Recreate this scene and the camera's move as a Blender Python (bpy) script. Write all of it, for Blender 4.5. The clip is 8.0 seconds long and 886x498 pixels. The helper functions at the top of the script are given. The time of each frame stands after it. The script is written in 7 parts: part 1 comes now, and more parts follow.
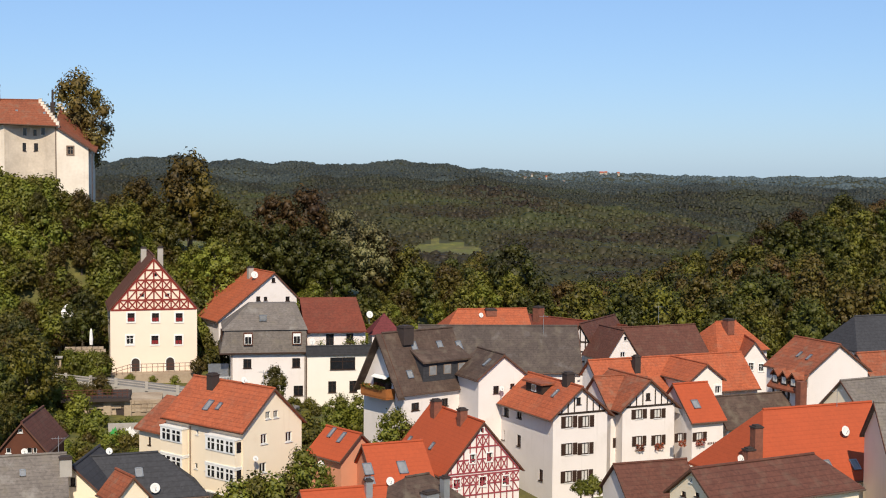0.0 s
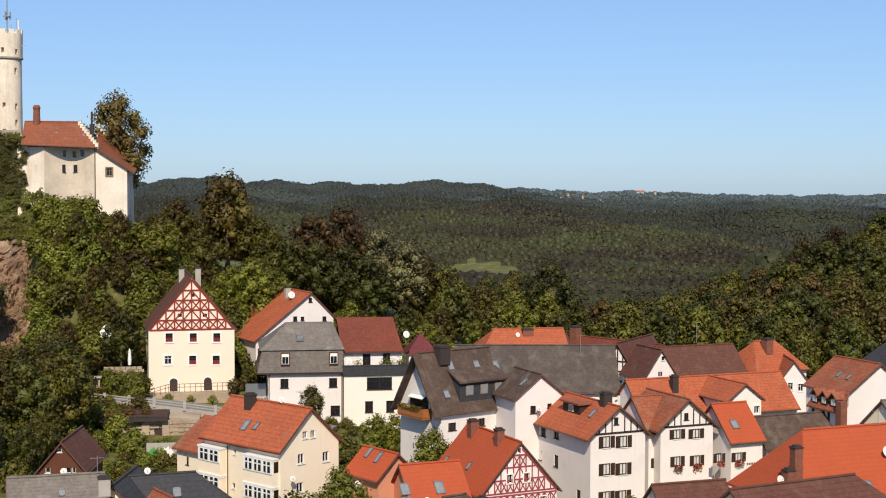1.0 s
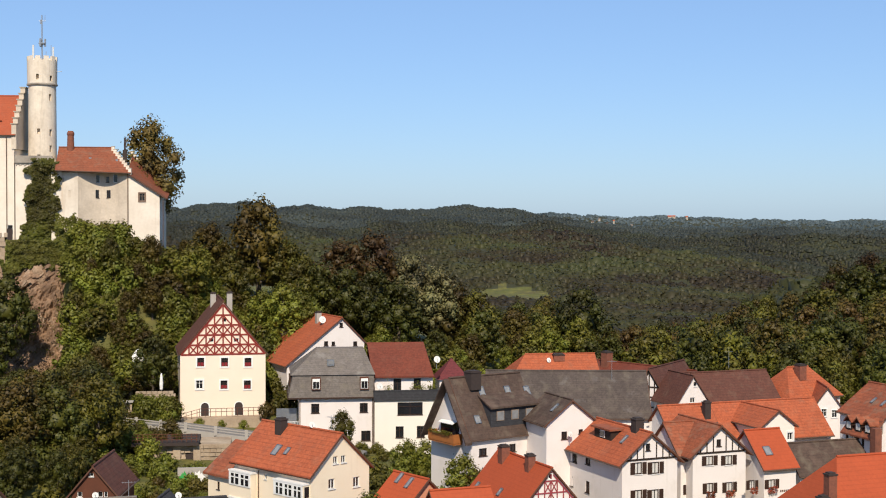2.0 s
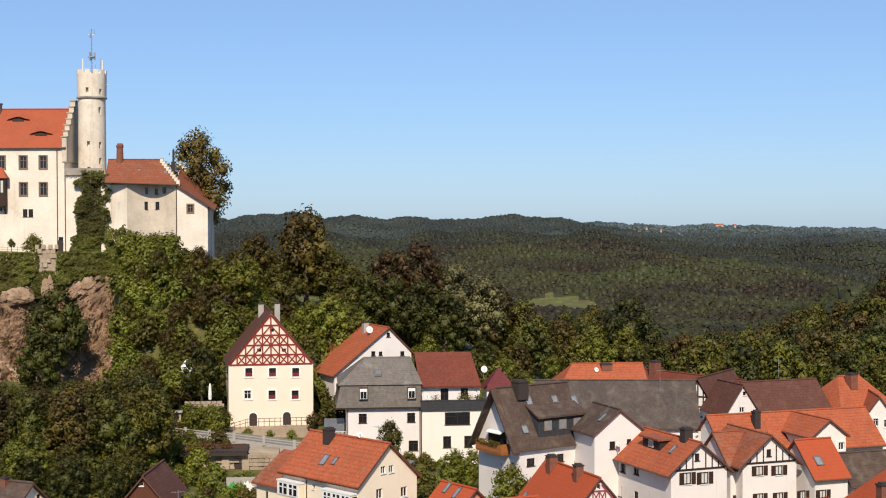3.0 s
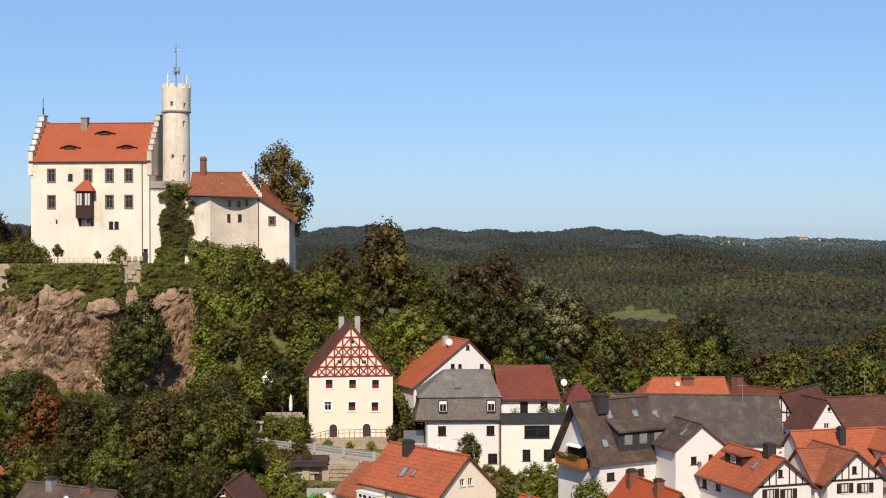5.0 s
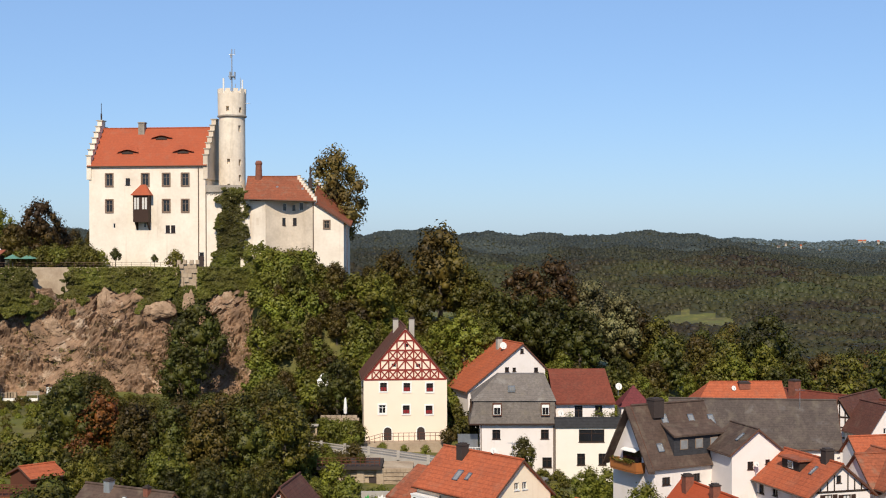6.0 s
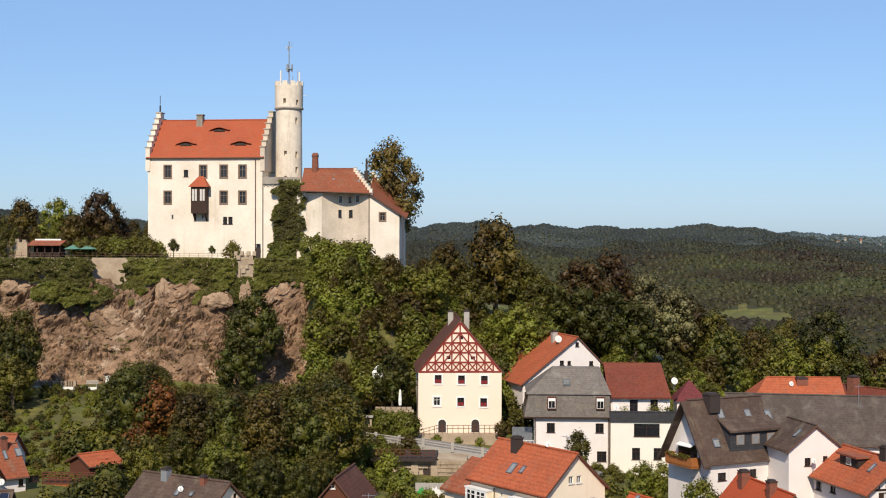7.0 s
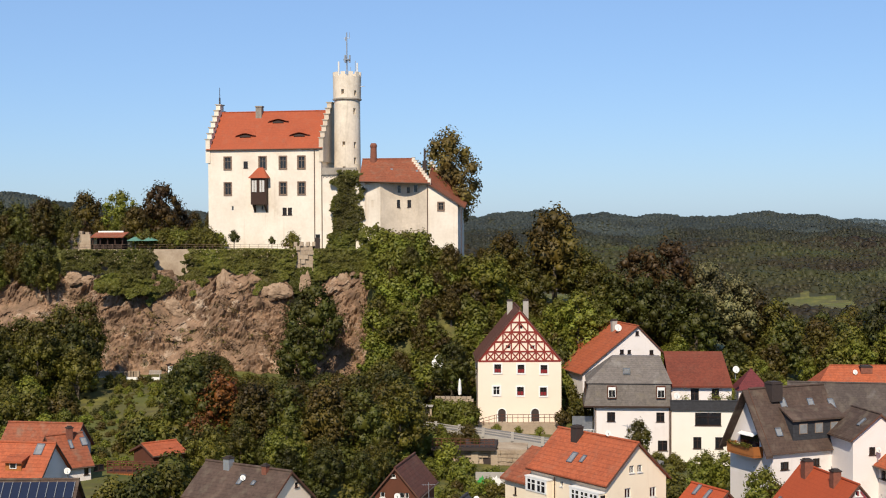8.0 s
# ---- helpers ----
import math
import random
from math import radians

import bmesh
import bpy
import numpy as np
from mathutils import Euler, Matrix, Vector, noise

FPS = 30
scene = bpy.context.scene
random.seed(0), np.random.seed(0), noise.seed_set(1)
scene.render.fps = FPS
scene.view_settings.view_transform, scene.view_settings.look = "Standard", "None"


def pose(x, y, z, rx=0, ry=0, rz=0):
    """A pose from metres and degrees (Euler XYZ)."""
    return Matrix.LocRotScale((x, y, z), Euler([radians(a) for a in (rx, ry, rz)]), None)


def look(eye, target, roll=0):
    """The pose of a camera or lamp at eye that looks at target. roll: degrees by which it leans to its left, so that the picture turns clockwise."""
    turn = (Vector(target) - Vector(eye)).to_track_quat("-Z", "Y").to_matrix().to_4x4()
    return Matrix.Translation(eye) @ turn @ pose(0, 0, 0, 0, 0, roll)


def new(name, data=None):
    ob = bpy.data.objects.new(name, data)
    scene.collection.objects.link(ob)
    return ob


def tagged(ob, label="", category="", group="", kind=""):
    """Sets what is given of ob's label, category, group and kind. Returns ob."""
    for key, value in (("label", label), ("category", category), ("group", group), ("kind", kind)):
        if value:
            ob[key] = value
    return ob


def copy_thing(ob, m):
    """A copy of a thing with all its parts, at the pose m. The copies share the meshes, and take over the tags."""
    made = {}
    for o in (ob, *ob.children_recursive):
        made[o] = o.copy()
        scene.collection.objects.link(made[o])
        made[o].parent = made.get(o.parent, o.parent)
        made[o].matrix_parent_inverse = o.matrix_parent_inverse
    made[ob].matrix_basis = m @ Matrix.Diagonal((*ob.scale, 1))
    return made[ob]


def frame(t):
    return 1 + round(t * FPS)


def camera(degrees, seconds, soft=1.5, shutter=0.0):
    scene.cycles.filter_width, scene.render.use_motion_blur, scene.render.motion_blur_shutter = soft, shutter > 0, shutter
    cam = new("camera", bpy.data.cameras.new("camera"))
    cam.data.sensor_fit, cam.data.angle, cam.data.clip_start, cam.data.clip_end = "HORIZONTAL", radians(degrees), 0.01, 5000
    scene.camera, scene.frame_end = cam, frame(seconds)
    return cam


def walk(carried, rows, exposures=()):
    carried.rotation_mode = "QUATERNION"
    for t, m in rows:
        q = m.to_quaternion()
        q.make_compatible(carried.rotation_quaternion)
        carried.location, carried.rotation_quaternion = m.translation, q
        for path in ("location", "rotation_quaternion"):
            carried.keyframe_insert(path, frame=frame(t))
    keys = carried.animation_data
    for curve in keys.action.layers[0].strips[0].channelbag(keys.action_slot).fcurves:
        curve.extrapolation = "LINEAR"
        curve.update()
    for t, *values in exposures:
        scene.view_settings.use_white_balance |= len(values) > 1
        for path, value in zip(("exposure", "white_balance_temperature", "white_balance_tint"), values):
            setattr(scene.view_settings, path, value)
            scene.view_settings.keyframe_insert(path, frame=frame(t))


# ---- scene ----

# ---------------------------------------------------------------- camera
EYE = 40.0
cam = camera(36.0, 8.0, soft=1.1)
# seconds, azimuth to the right, pitch, turn of the picture (degrees); the camera pans from one spot
PAN = [
    (0.0, 10.409, -3.380, -0.430),
    (0.5, 9.559, -3.207, -0.268),
    (1.0, 8.873, -2.561, -0.189),
    (2.5, 6.668, -1.232, -0.052),
    (3.0, 5.620, -1.107, 0.156),
    (3.5, 5.008, -1.133, 0.160),
    (4.0, 4.222, -0.904, 0.066),
    (4.5, 3.204, -0.712, 0.073),
    (6.0, 0.000, -0.424, 0.136),
    (6.5, -1.517, -0.534, 0.152),
    (7.0, -2.327, -0.735, -0.158),
    (7.5, -3.241, -0.817, 0.091),
    (8.0, -4.793, -1.176, 0.265),
]


def aim(azimuth, pitch, turn):
    a, p = radians(azimuth), radians(pitch)
    return look((0, 0, EYE), (math.sin(a) * math.cos(p), math.cos(a) * math.cos(p), EYE + math.sin(p)), -turn)


walk(cam, [(t, aim(a, p, r)) for t, a, p, r in PAN])

# ---------------------------------------------------------------- light
SUN_ELEVATION, SUN_AZIMUTH = 43.0, 187.0  # azimuth clockwise from the y axis
world = bpy.data.worlds.new("world")
scene.world = world
world.use_nodes = True
wn = world.node_tree.nodes
sky = wn.new("ShaderNodeTexSky")
sky.sky_type = "NISHITA"
sky.sun_disc = False
sky.sun_elevation = radians(SUN_ELEVATION)
sky.sun_rotation = radians(SUN_AZIMUTH)
sky.altitude = 450
sky.air_density, sky.dust_density, sky.ozone_density = 1.0, 0.5, 3.0
wn["Background"].inputs["Strength"].default_value = 0.092
cool = wn.new("ShaderNodeMix")  # a cool white balance of the sky
cool.data_type, cool.blend_type = "RGBA", "MULTIPLY"
cool.inputs["Factor"].default_value = 1.0
cool.inputs["B"].default_value = (0.825, 0.985, 1.33, 1)
world.node_tree.links.new(sky.outputs["Color"], cool.inputs["A"])
haze = wn.new("ShaderNodeMix")  # thin high haze that evens out the sky
haze.data_type = "RGBA"
haze.inputs["Factor"].default_value = 0.34
haze.inputs["B"].default_value = (4.5, 6.9, 9.5, 1)
world.node_tree.links.new(cool.outputs["Result"], haze.inputs["A"])
world.node_tree.links.new(haze.outputs["Result"], wn["Background"].inputs["Color"])
sun_data = bpy.data.lights.new("sun", "SUN")
sun_data.energy, sun_data.angle, sun_data.color = 5.3, radians(0.5), (1.0, 0.875, 0.70)
sun = new("sun", sun_data)
_e, _a = radians(SUN_ELEVATION), radians(SUN_AZIMUTH)
sun.matrix_world = look((0, 0, 300), (-math.sin(_a) * math.cos(_e), -math.cos(_a) * math.cos(_e), 300 - math.sin(_e)))
scene.view_settings.exposure = 0.0


# ---------------------------------------------------------------- materials
def surface(name, base, dark=None, scale=2.0, rough=0.85, bump=0.15, fine=18.0, metal=0.0, amount=0.6, spec=0.3, random_value=0.0):
    """A mottled surface: two scales of noise between two colours, with relief."""
    m = bpy.data.materials.new(name)
    m.use_nodes = True
    nt = m.node_tree
    n, ln = nt.nodes, nt.links
    b = n["Principled BSDF"]
    dark = dark or tuple(c * 0.65 for c in base)
    co = n.new("ShaderNodeTexCoord")
    big, small = n.new("ShaderNodeTexNoise"), n.new("ShaderNodeTexNoise")
    big.inputs["Scale"].default_value, big.inputs["Detail"].default_value = scale, 6
    small.inputs["Scale"].default_value, small.inputs["Detail"].default_value = fine, 4
    for q in (big, small):
        ln.new(co.outputs["Object"], q.inputs["Vector"])
    add = n.new("ShaderNodeMath")
    add.operation = "MULTIPLY_ADD"
    add.inputs[1].default_value = 0.45
    ln.new(small.outputs["Fac"], add.inputs[0])
    ln.new(big.outputs["Fac"], add.inputs[2])
    ramp = n.new("ShaderNodeMapRange")
    ramp.inputs["From Min"].default_value, ramp.inputs["From Max"].default_value = 0.45, 1.0
    ramp.inputs["To Max"].default_value = amount
    ln.new(add.outputs[0], ramp.inputs["Value"])
    mix = n.new("ShaderNodeMix")
    mix.data_type = "RGBA"
    mix.inputs["A"].default_value, mix.inputs["B"].default_value = (*base, 1), (*dark, 1)
    ln.new(ramp.outputs["Result"], mix.inputs["Factor"])
    last = mix.outputs["Result"]
    if random_value:
        info, hsv, vary = n.new("ShaderNodeObjectInfo"), n.new("ShaderNodeHueSaturation"), n.new("ShaderNodeMapRange")
        vary.inputs["To Min"].default_value, vary.inputs["To Max"].default_value = 1 - random_value, 1 + random_value
        ln.new(info.outputs["Random"], vary.inputs["Value"])
        ln.new(vary.outputs["Result"], hsv.inputs["Value"])
        ln.new(last, hsv.inputs["Color"])
        last = hsv.outputs["Color"]
    ln.new(last, b.inputs["Base Color"])
    b.inputs["Roughness"].default_value, b.inputs["Metallic"].default_value = rough, metal
    b.inputs["Specular IOR Level"].default_value = spec
    if bump:
        bp = n.new("ShaderNodeBump")
        bp.inputs["Strength"].default_value, bp.inputs["Distance"].default_value = bump, 0.05
        ln.new(small.outputs["Fac"], bp.inputs["Height"])
        ln.new(bp.outputs["Normal"], b.inputs["Normal"])
    return m


def tiled(name, base, dark, course=0.32, lichen=0.0, bump=0.5, line=0.68, lichen_colour=(0.20, 0.17, 0.12), rough=0.8, mottle=0.18):
    """Roof tiles: courses that follow the slope (by height), weathered at two scales, with lichen patches."""
    m = surface(name, base, dark, scale=0.35, fine=2.6, rough=rough, bump=0, amount=0.6)
    nt = m.node_tree
    n, ln = nt.nodes, nt.links
    b = n["Principled BSDF"]
    co = n.new("ShaderNodeTexCoord")
    sep = n.new("ShaderNodeSeparateXYZ")
    ln.new(co.outputs["Object"], sep.inputs[0])
    saw = n.new("ShaderNodeMath")
    saw.operation = "MULTIPLY"
    saw.inputs[1].default_value = 1 / course
    ln.new(sep.outputs["Z"], saw.inputs[0])
    fr = n.new("ShaderNodeMath")
    fr.operation = "FRACT"
    ln.new(saw.outputs[0], fr.inputs[0])
    bp = n.new("ShaderNodeBump")
    bp.inputs["Strength"].default_value, bp.inputs["Distance"].default_value = bump, 0.06
    ln.new(fr.outputs[0], bp.inputs["Height"])
    ln.new(bp.outputs["Normal"], b.inputs["Normal"])
    old = b.inputs["Base Color"].links[0].from_socket
    brick = n.new("ShaderNodeTexVoronoi")
    brick.inputs["Scale"].default_value = 4.5
    ln.new(co.outputs["Object"], brick.inputs["Vector"])
    hsv, vary = n.new("ShaderNodeHueSaturation"), n.new("ShaderNodeMapRange")
    vary.inputs["To Min"].default_value, vary.inputs["To Max"].default_value = 1 - mottle, 1 + 0.65 * mottle
    sepc = n.new("ShaderNodeSeparateColor")
    ln.new(brick.outputs["Color"], sepc.inputs[0])
    ln.new(sepc.outputs["Red"], vary.inputs["Value"])
    ln.new(vary.outputs["Result"], hsv.inputs["Value"])
    ln.new(old, hsv.inputs["Color"])
    last = hsv.outputs["Color"]
    edge = n.new("ShaderNodeMapRange")
    edge.inputs["From Min"].default_value, edge.inputs["From Max"].default_value = 0.0, 0.22
    edge.inputs["To Min"].default_value, edge.inputs["To Max"].default_value = line, 1.0
    ln.new(fr.outputs[0], edge.inputs["Value"])
    hs2 = n.new("ShaderNodeHueSaturation")
    ln.new(edge.outputs["Result"], hs2.inputs["Value"])
    ln.new(last, hs2.inputs["Color"])
    last = hs2.outputs["Color"]
    if lichen:
        no = n.new("ShaderNodeTexNoise")
        no.inputs["Scale"].default_value, no.inputs["Detail"].default_value = 0.9, 8
        ln.new(co.outputs["Object"], no.inputs["Vector"])
        mr = n.new("ShaderNodeMapRange")
        mr.inputs["From Min"].default_value, mr.inputs["From Max"].default_value = 0.52, 0.72
        mr.inputs["To Max"].default_value = lichen
        ln.new(no.outputs["Fac"], mr.inputs["Value"])
        mx = n.new("ShaderNodeMix")
        mx.data_type = "RGBA"
        mx.inputs["B"].default_value = (*lichen_colour, 1)
        ln.new(mr.outputs["Result"], mx.inputs["Factor"])
        ln.new(last, mx.inputs["A"])
        last = mx.outputs["Result"]
    ln.new(last, b.inputs["Base Color"])
    return m


def leafy(name, base, dark, patch=0.2, swing=0.04, spread=0.6):
    """Leaves: each clump its own tint, each plant its own brightness."""
    m = bpy.data.materials.new(name)
    m.use_nodes = True
    nt = m.node_tree
    n, ln = nt.nodes, nt.links
    b = n["Principled BSDF"]
    geo, info = n.new("ShaderNodeNewGeometry"), n.new("ShaderNodeObjectInfo")
    mix = n.new("ShaderNodeMix")
    mix.data_type = "RGBA"
    mix.inputs["A"].default_value, mix.inputs["B"].default_value = (*base, 1), (*dark, 1)
    tone = n.new("ShaderNodeMapRange")
    tone.inputs["To Min"].default_value, tone.inputs["To Max"].default_value = 0.5 - spread / 2, 0.5 + spread / 2
    ln.new(geo.outputs["Random Per Island"], tone.inputs["Value"])
    ln.new(tone.outputs["Result"], mix.inputs["Factor"])
    co, no = n.new("ShaderNodeTexCoord"), n.new("ShaderNodeTexNoise")
    no.inputs["Scale"].default_value, no.inputs["Detail"].default_value = patch, 5
    ln.new(co.outputs["Object"], no.inputs["Vector"])
    hsv = n.new("ShaderNodeHueSaturation")
    v1, v2 = n.new("ShaderNodeMapRange"), n.new("ShaderNodeMapRange")
    v1.inputs["To Min"].default_value, v1.inputs["To Max"].default_value = 0.72, 1.3
    v2.inputs["From Min"].default_value, v2.inputs["From Max"].default_value = 0.3, 0.7
    v2.inputs["To Min"].default_value, v2.inputs["To Max"].default_value = 0.5 - swing / 2, 0.5 + swing / 2
    ln.new(info.outputs["Random"], v1.inputs["Value"])
    ln.new(no.outputs["Fac"], v2.inputs["Value"])
    stand, both_v = n.new("ShaderNodeMapRange"), n.new("ShaderNodeMath")
    stand.inputs["From Min"].default_value, stand.inputs["From Max"].default_value = 0.3, 0.7
    stand.inputs["To Min"].default_value, stand.inputs["To Max"].default_value = 0.6, 1.5
    both_v.operation = "MULTIPLY"
    ln.new(no.outputs["Fac"], stand.inputs["Value"])
    ln.new(v1.outputs["Result"], both_v.inputs[0])
    ln.new(stand.outputs["Result"], both_v.inputs[1])
    ln.new(both_v.outputs[0], hsv.inputs["Value"])
    ln.new(v2.outputs["Result"], hsv.inputs["Hue"])
    ln.new(mix.outputs["Result"], hsv.inputs["Color"])
    ln.new(hsv.outputs["Color"], b.inputs["Base Color"])
    b.inputs["Roughness"].default_value = 0.55
    b.inputs["Specular IOR Level"].default_value = 0.3
    thin, both = n.new("ShaderNodeBsdfTranslucent"), n.new("ShaderNodeMixShader")
    both.inputs[0].default_value = 0.22
    ln.new(hsv.outputs["Color"], thin.inputs["Color"])
    ln.new(b.outputs[0], both.inputs[1])
    ln.new(thin.outputs[0], both.inputs[2])
    ln.new(both.outputs[0], n["Material Output"].inputs["Surface"])
    return m


CREAM = surface("cream_plaster", (0.83, 0.715, 0.545), (0.74, 0.62, 0.46), 0.5, fine=9, amount=0.5)
PEACH = surface("pale_peach_plaster", (0.82, 0.685, 0.55), (0.74, 0.61, 0.48), 0.5, fine=9, amount=0.5)
WHITE = surface("white_plaster", (0.76, 0.70, 0.665), (0.64, 0.578, 0.535), 0.4, fine=7, amount=0.5)
YELLOWISH = surface("pale_yellow_plaster", (0.80, 0.745, 0.665), (0.70, 0.64, 0.56), 0.4, fine=7, amount=0.5)
CASTLE = surface("weathered_lime_plaster", (0.80, 0.725, 0.62), (0.58, 0.49, 0.39), 0.22, fine=2.2, amount=0.75, bump=0.3)
CASTLE_GREY = surface("grey_shaded_and_weathered_render", (0.68, 0.585, 0.475), (0.44, 0.37, 0.29), 0.3, fine=3.0, amount=0.9, bump=0.4)
STONE = surface("grey_stone_masonry", (0.36, 0.32, 0.27), (0.18, 0.155, 0.13), 0.8, fine=5.0, amount=1.0, bump=0.6)
PINK = surface("salmon_plaster", (0.62, 0.28, 0.17), (0.5, 0.22, 0.13), 0.6, amount=0.5)
TILE_ORANGE = tiled("new_orange_clay_tiles", (0.385, 0.072, 0.025), (0.315, 0.062, 0.022), bump=0.25, line=0.86, mottle=0.06)
TILE_RED = tiled("red_clay_tiles", (0.40, 0.10, 0.040), (0.26, 0.065, 0.03), lichen=0.15)
TILE_OLD = tiled("weathered_red_clay_tiles", (0.30, 0.085, 0.038), (0.16, 0.055, 0.032), lichen=0.45)
TILE_BROWN = tiled("brown_concrete_tiles", (0.12, 0.045, 0.030), (0.075, 0.032, 0.024), lichen=0.15)
TILE_MAROON = tiled("maroon_roof_tiles", (0.14, 0.028, 0.030), (0.10, 0.022, 0.025))
SLATE = tiled("grey_slate_shingles", (0.086, 0.066, 0.056), (0.049, 0.037, 0.032), 0.25, lichen=0.25, bump=0.3)
SLATE_LIGHT = tiled("pale_grey_shingles", (0.172, 0.148, 0.130), (0.098, 0.082, 0.071), 0.25, lichen=0.35, bump=0.3)
SLATE_BROWN = tiled("brownish_slate_shingles", (0.088, 0.056, 0.042), (0.050, 0.034, 0.027), 0.25, lichen=0.35, bump=0.3)
SLATE_DARK = tiled("anthracite_roof_sheets", (0.045, 0.045, 0.050), (0.032, 0.032, 0.036), 0.4, bump=0.15)
GLASS = surface("dark_window_glass", (0.012, 0.013, 0.016), (0.02, 0.02, 0.022), 1.5, rough=0.12, bump=0, spec=0.6)
BLIND = surface("pale_curtain", (0.62, 0.60, 0.56), (0.4, 0.38, 0.36), 3, bump=0.1)
RED_CURTAIN = surface("red_curtain", (0.25, 0.02, 0.025), (0.10, 0.012, 0.015), 4)
FRAME_WHITE = surface("white_paint", (0.80, 0.79, 0.76), (0.66, 0.65, 0.62), 2, rough=0.5, bump=0.05)
FRAME_BROWN = surface("dark_brown_wood", (0.045, 0.022, 0.014), (0.028, 0.015, 0.010), 3, rough=0.65)
TIMBER_RED = surface("oxblood_timber", (0.24, 0.035, 0.026), (0.16, 0.026, 0.02), 2)
TIMBER_PINK = surface("wine_red_timber", (0.30, 0.055, 0.065), (0.22, 0.04, 0.05), 2)
TIMBER_DARK = surface("black_brown_timber", (0.035, 0.022, 0.016), (0.022, 0.015, 0.012), 2)
WOOD = surface("orange_stained_wood", (0.36, 0.13, 0.035), (0.24, 0.085, 0.025), 2)
WOOD_BROWN = surface("brown_weathered_boards", (0.115, 0.040, 0.022), (0.07, 0.027, 0.016), 1.5)
BRICK = surface("brown_red_brick", (0.25, 0.090, 0.055), (0.12, 0.050, 0.034), 3, fine=20, amount=0.9, bump=0.4)
SOOT = surface("sooty_plates_and_arch_shade", (0.050, 0.036, 0.032), (0.030, 0.024, 0.022), 3)
METAL = surface("zinc", (0.35, 0.36, 0.37), (0.24, 0.25, 0.26), 3, rough=0.4, metal=0.8)
DISH = surface("white_dish_enamel", (0.72, 0.71, 0.68), (0.6, 0.59, 0.56), 3, rough=0.4, bump=0)
GALVANISED = surface("galvanised_steel", (0.42, 0.44, 0.46), (0.3, 0.31, 0.33), 3, rough=0.45, metal=0.6)
ROCK = surface("bare_brown_limestone", (0.332, 0.207, 0.125), (0.104, 0.064, 0.042), 0.55, fine=2.8, amount=1.0, bump=1.0)
def patched(m, colour, scale, low, high, most):
    """Lays patches of another colour over a surface."""
    n, ln = m.node_tree.nodes, m.node_tree.links
    b = n["Principled BSDF"]
    old = b.inputs["Base Color"].links[0].from_socket
    co, no, mr, mx = n.new("ShaderNodeTexCoord"), n.new("ShaderNodeTexNoise"), n.new("ShaderNodeMapRange"), n.new("ShaderNodeMix")
    no.inputs["Scale"].default_value, no.inputs["Detail"].default_value, no.inputs["Roughness"].default_value = scale, 9, 0.65
    mr.inputs["From Min"].default_value, mr.inputs["From Max"].default_value, mr.inputs["To Max"].default_value = low, high, most
    mx.data_type = "RGBA"
    mx.inputs["B"].default_value = (*colour, 1)
    ln.new(co.outputs["Object"], no.inputs["Vector"])
    ln.new(no.outputs["Fac"], mr.inputs["Value"])
    ln.new(mr.outputs["Result"], mx.inputs["Factor"])
    ln.new(old, mx.inputs["A"])
    ln.new(mx.outputs["Result"], b.inputs["Base Color"])
    return m


def streaked(m, colour, low, high, most, wide=0.9, tall=0.07):
    """Rain streaks that run down a wall."""
    n, ln = m.node_tree.nodes, m.node_tree.links
    b = n["Principled BSDF"]
    old = b.inputs["Base Color"].links[0].from_socket
    co, mp, no, mr, mx = n.new("ShaderNodeTexCoord"), n.new("ShaderNodeMapping"), n.new("ShaderNodeTexNoise"), n.new("ShaderNodeMapRange"), n.new("ShaderNodeMix")
    mp.inputs["Scale"].default_value = (wide, wide, tall)
    no.inputs["Scale"].default_value, no.inputs["Detail"].default_value, no.inputs["Roughness"].default_value = 1.0, 7, 0.65
    mr.inputs["From Min"].default_value, mr.inputs["From Max"].default_value, mr.inputs["To Max"].default_value = low, high, most
    mx.data_type = "RGBA"
    mx.inputs["B"].default_value = (*colour, 1)
    ln.new(co.outputs["Object"], mp.inputs["Vector"])
    ln.new(mp.outputs["Vector"], no.inputs["Vector"])
    ln.new(no.outputs["Fac"], mr.inputs["Value"])
    ln.new(mr.outputs["Result"], mx.inputs["Factor"])
    ln.new(old, mx.inputs["A"])
    ln.new(mx.outputs["Result"], b.inputs["Base Color"])
    return m


patched(ROCK, (0.48, 0.37, 0.27), 0.33, 0.56, 0.66, 0.8)
patched(ROCK, (0.10, 0.075, 0.035), 0.6, 0.56, 0.70, 0.7)
ROCK_KNOB = surface("warm_pale_limestone", (0.40, 0.28, 0.185), (0.19, 0.122, 0.076), 0.6, fine=3.0, amount=1.0, bump=0.8)
ROCK_PALE = surface("pale_limestone", (0.46, 0.37, 0.27), (0.25, 0.18, 0.12), 0.5, fine=3.0, amount=0.9, bump=0.7)
ASPHALT = surface("pale_worn_asphalt", (0.20, 0.185, 0.17), (0.14, 0.13, 0.12), 0.8)
CONCRETE = surface("weathered_concrete", (0.40, 0.37, 0.33), (0.26, 0.235, 0.21), 0.9)
LEAF_GREEN = leafy("green_leaves", (0.136, 0.118, 0.015), (0.050, 0.051, 0.007))
LEAF_BRIGHT = leafy("fresh_green_leaves", (0.186, 0.185, 0.022), (0.082, 0.097, 0.012))
LEAF_DARK = leafy("dark_green_leaves", (0.086, 0.084, 0.011), (0.031, 0.037, 0.006))
LEAF_OLIVE = leafy("olive_leaves", (0.111, 0.078, 0.012), (0.045, 0.036, 0.008))
LEAF_RUST = leafy("brownish_autumn_leaves", (0.093, 0.054, 0.013), (0.041, 0.025, 0.007))
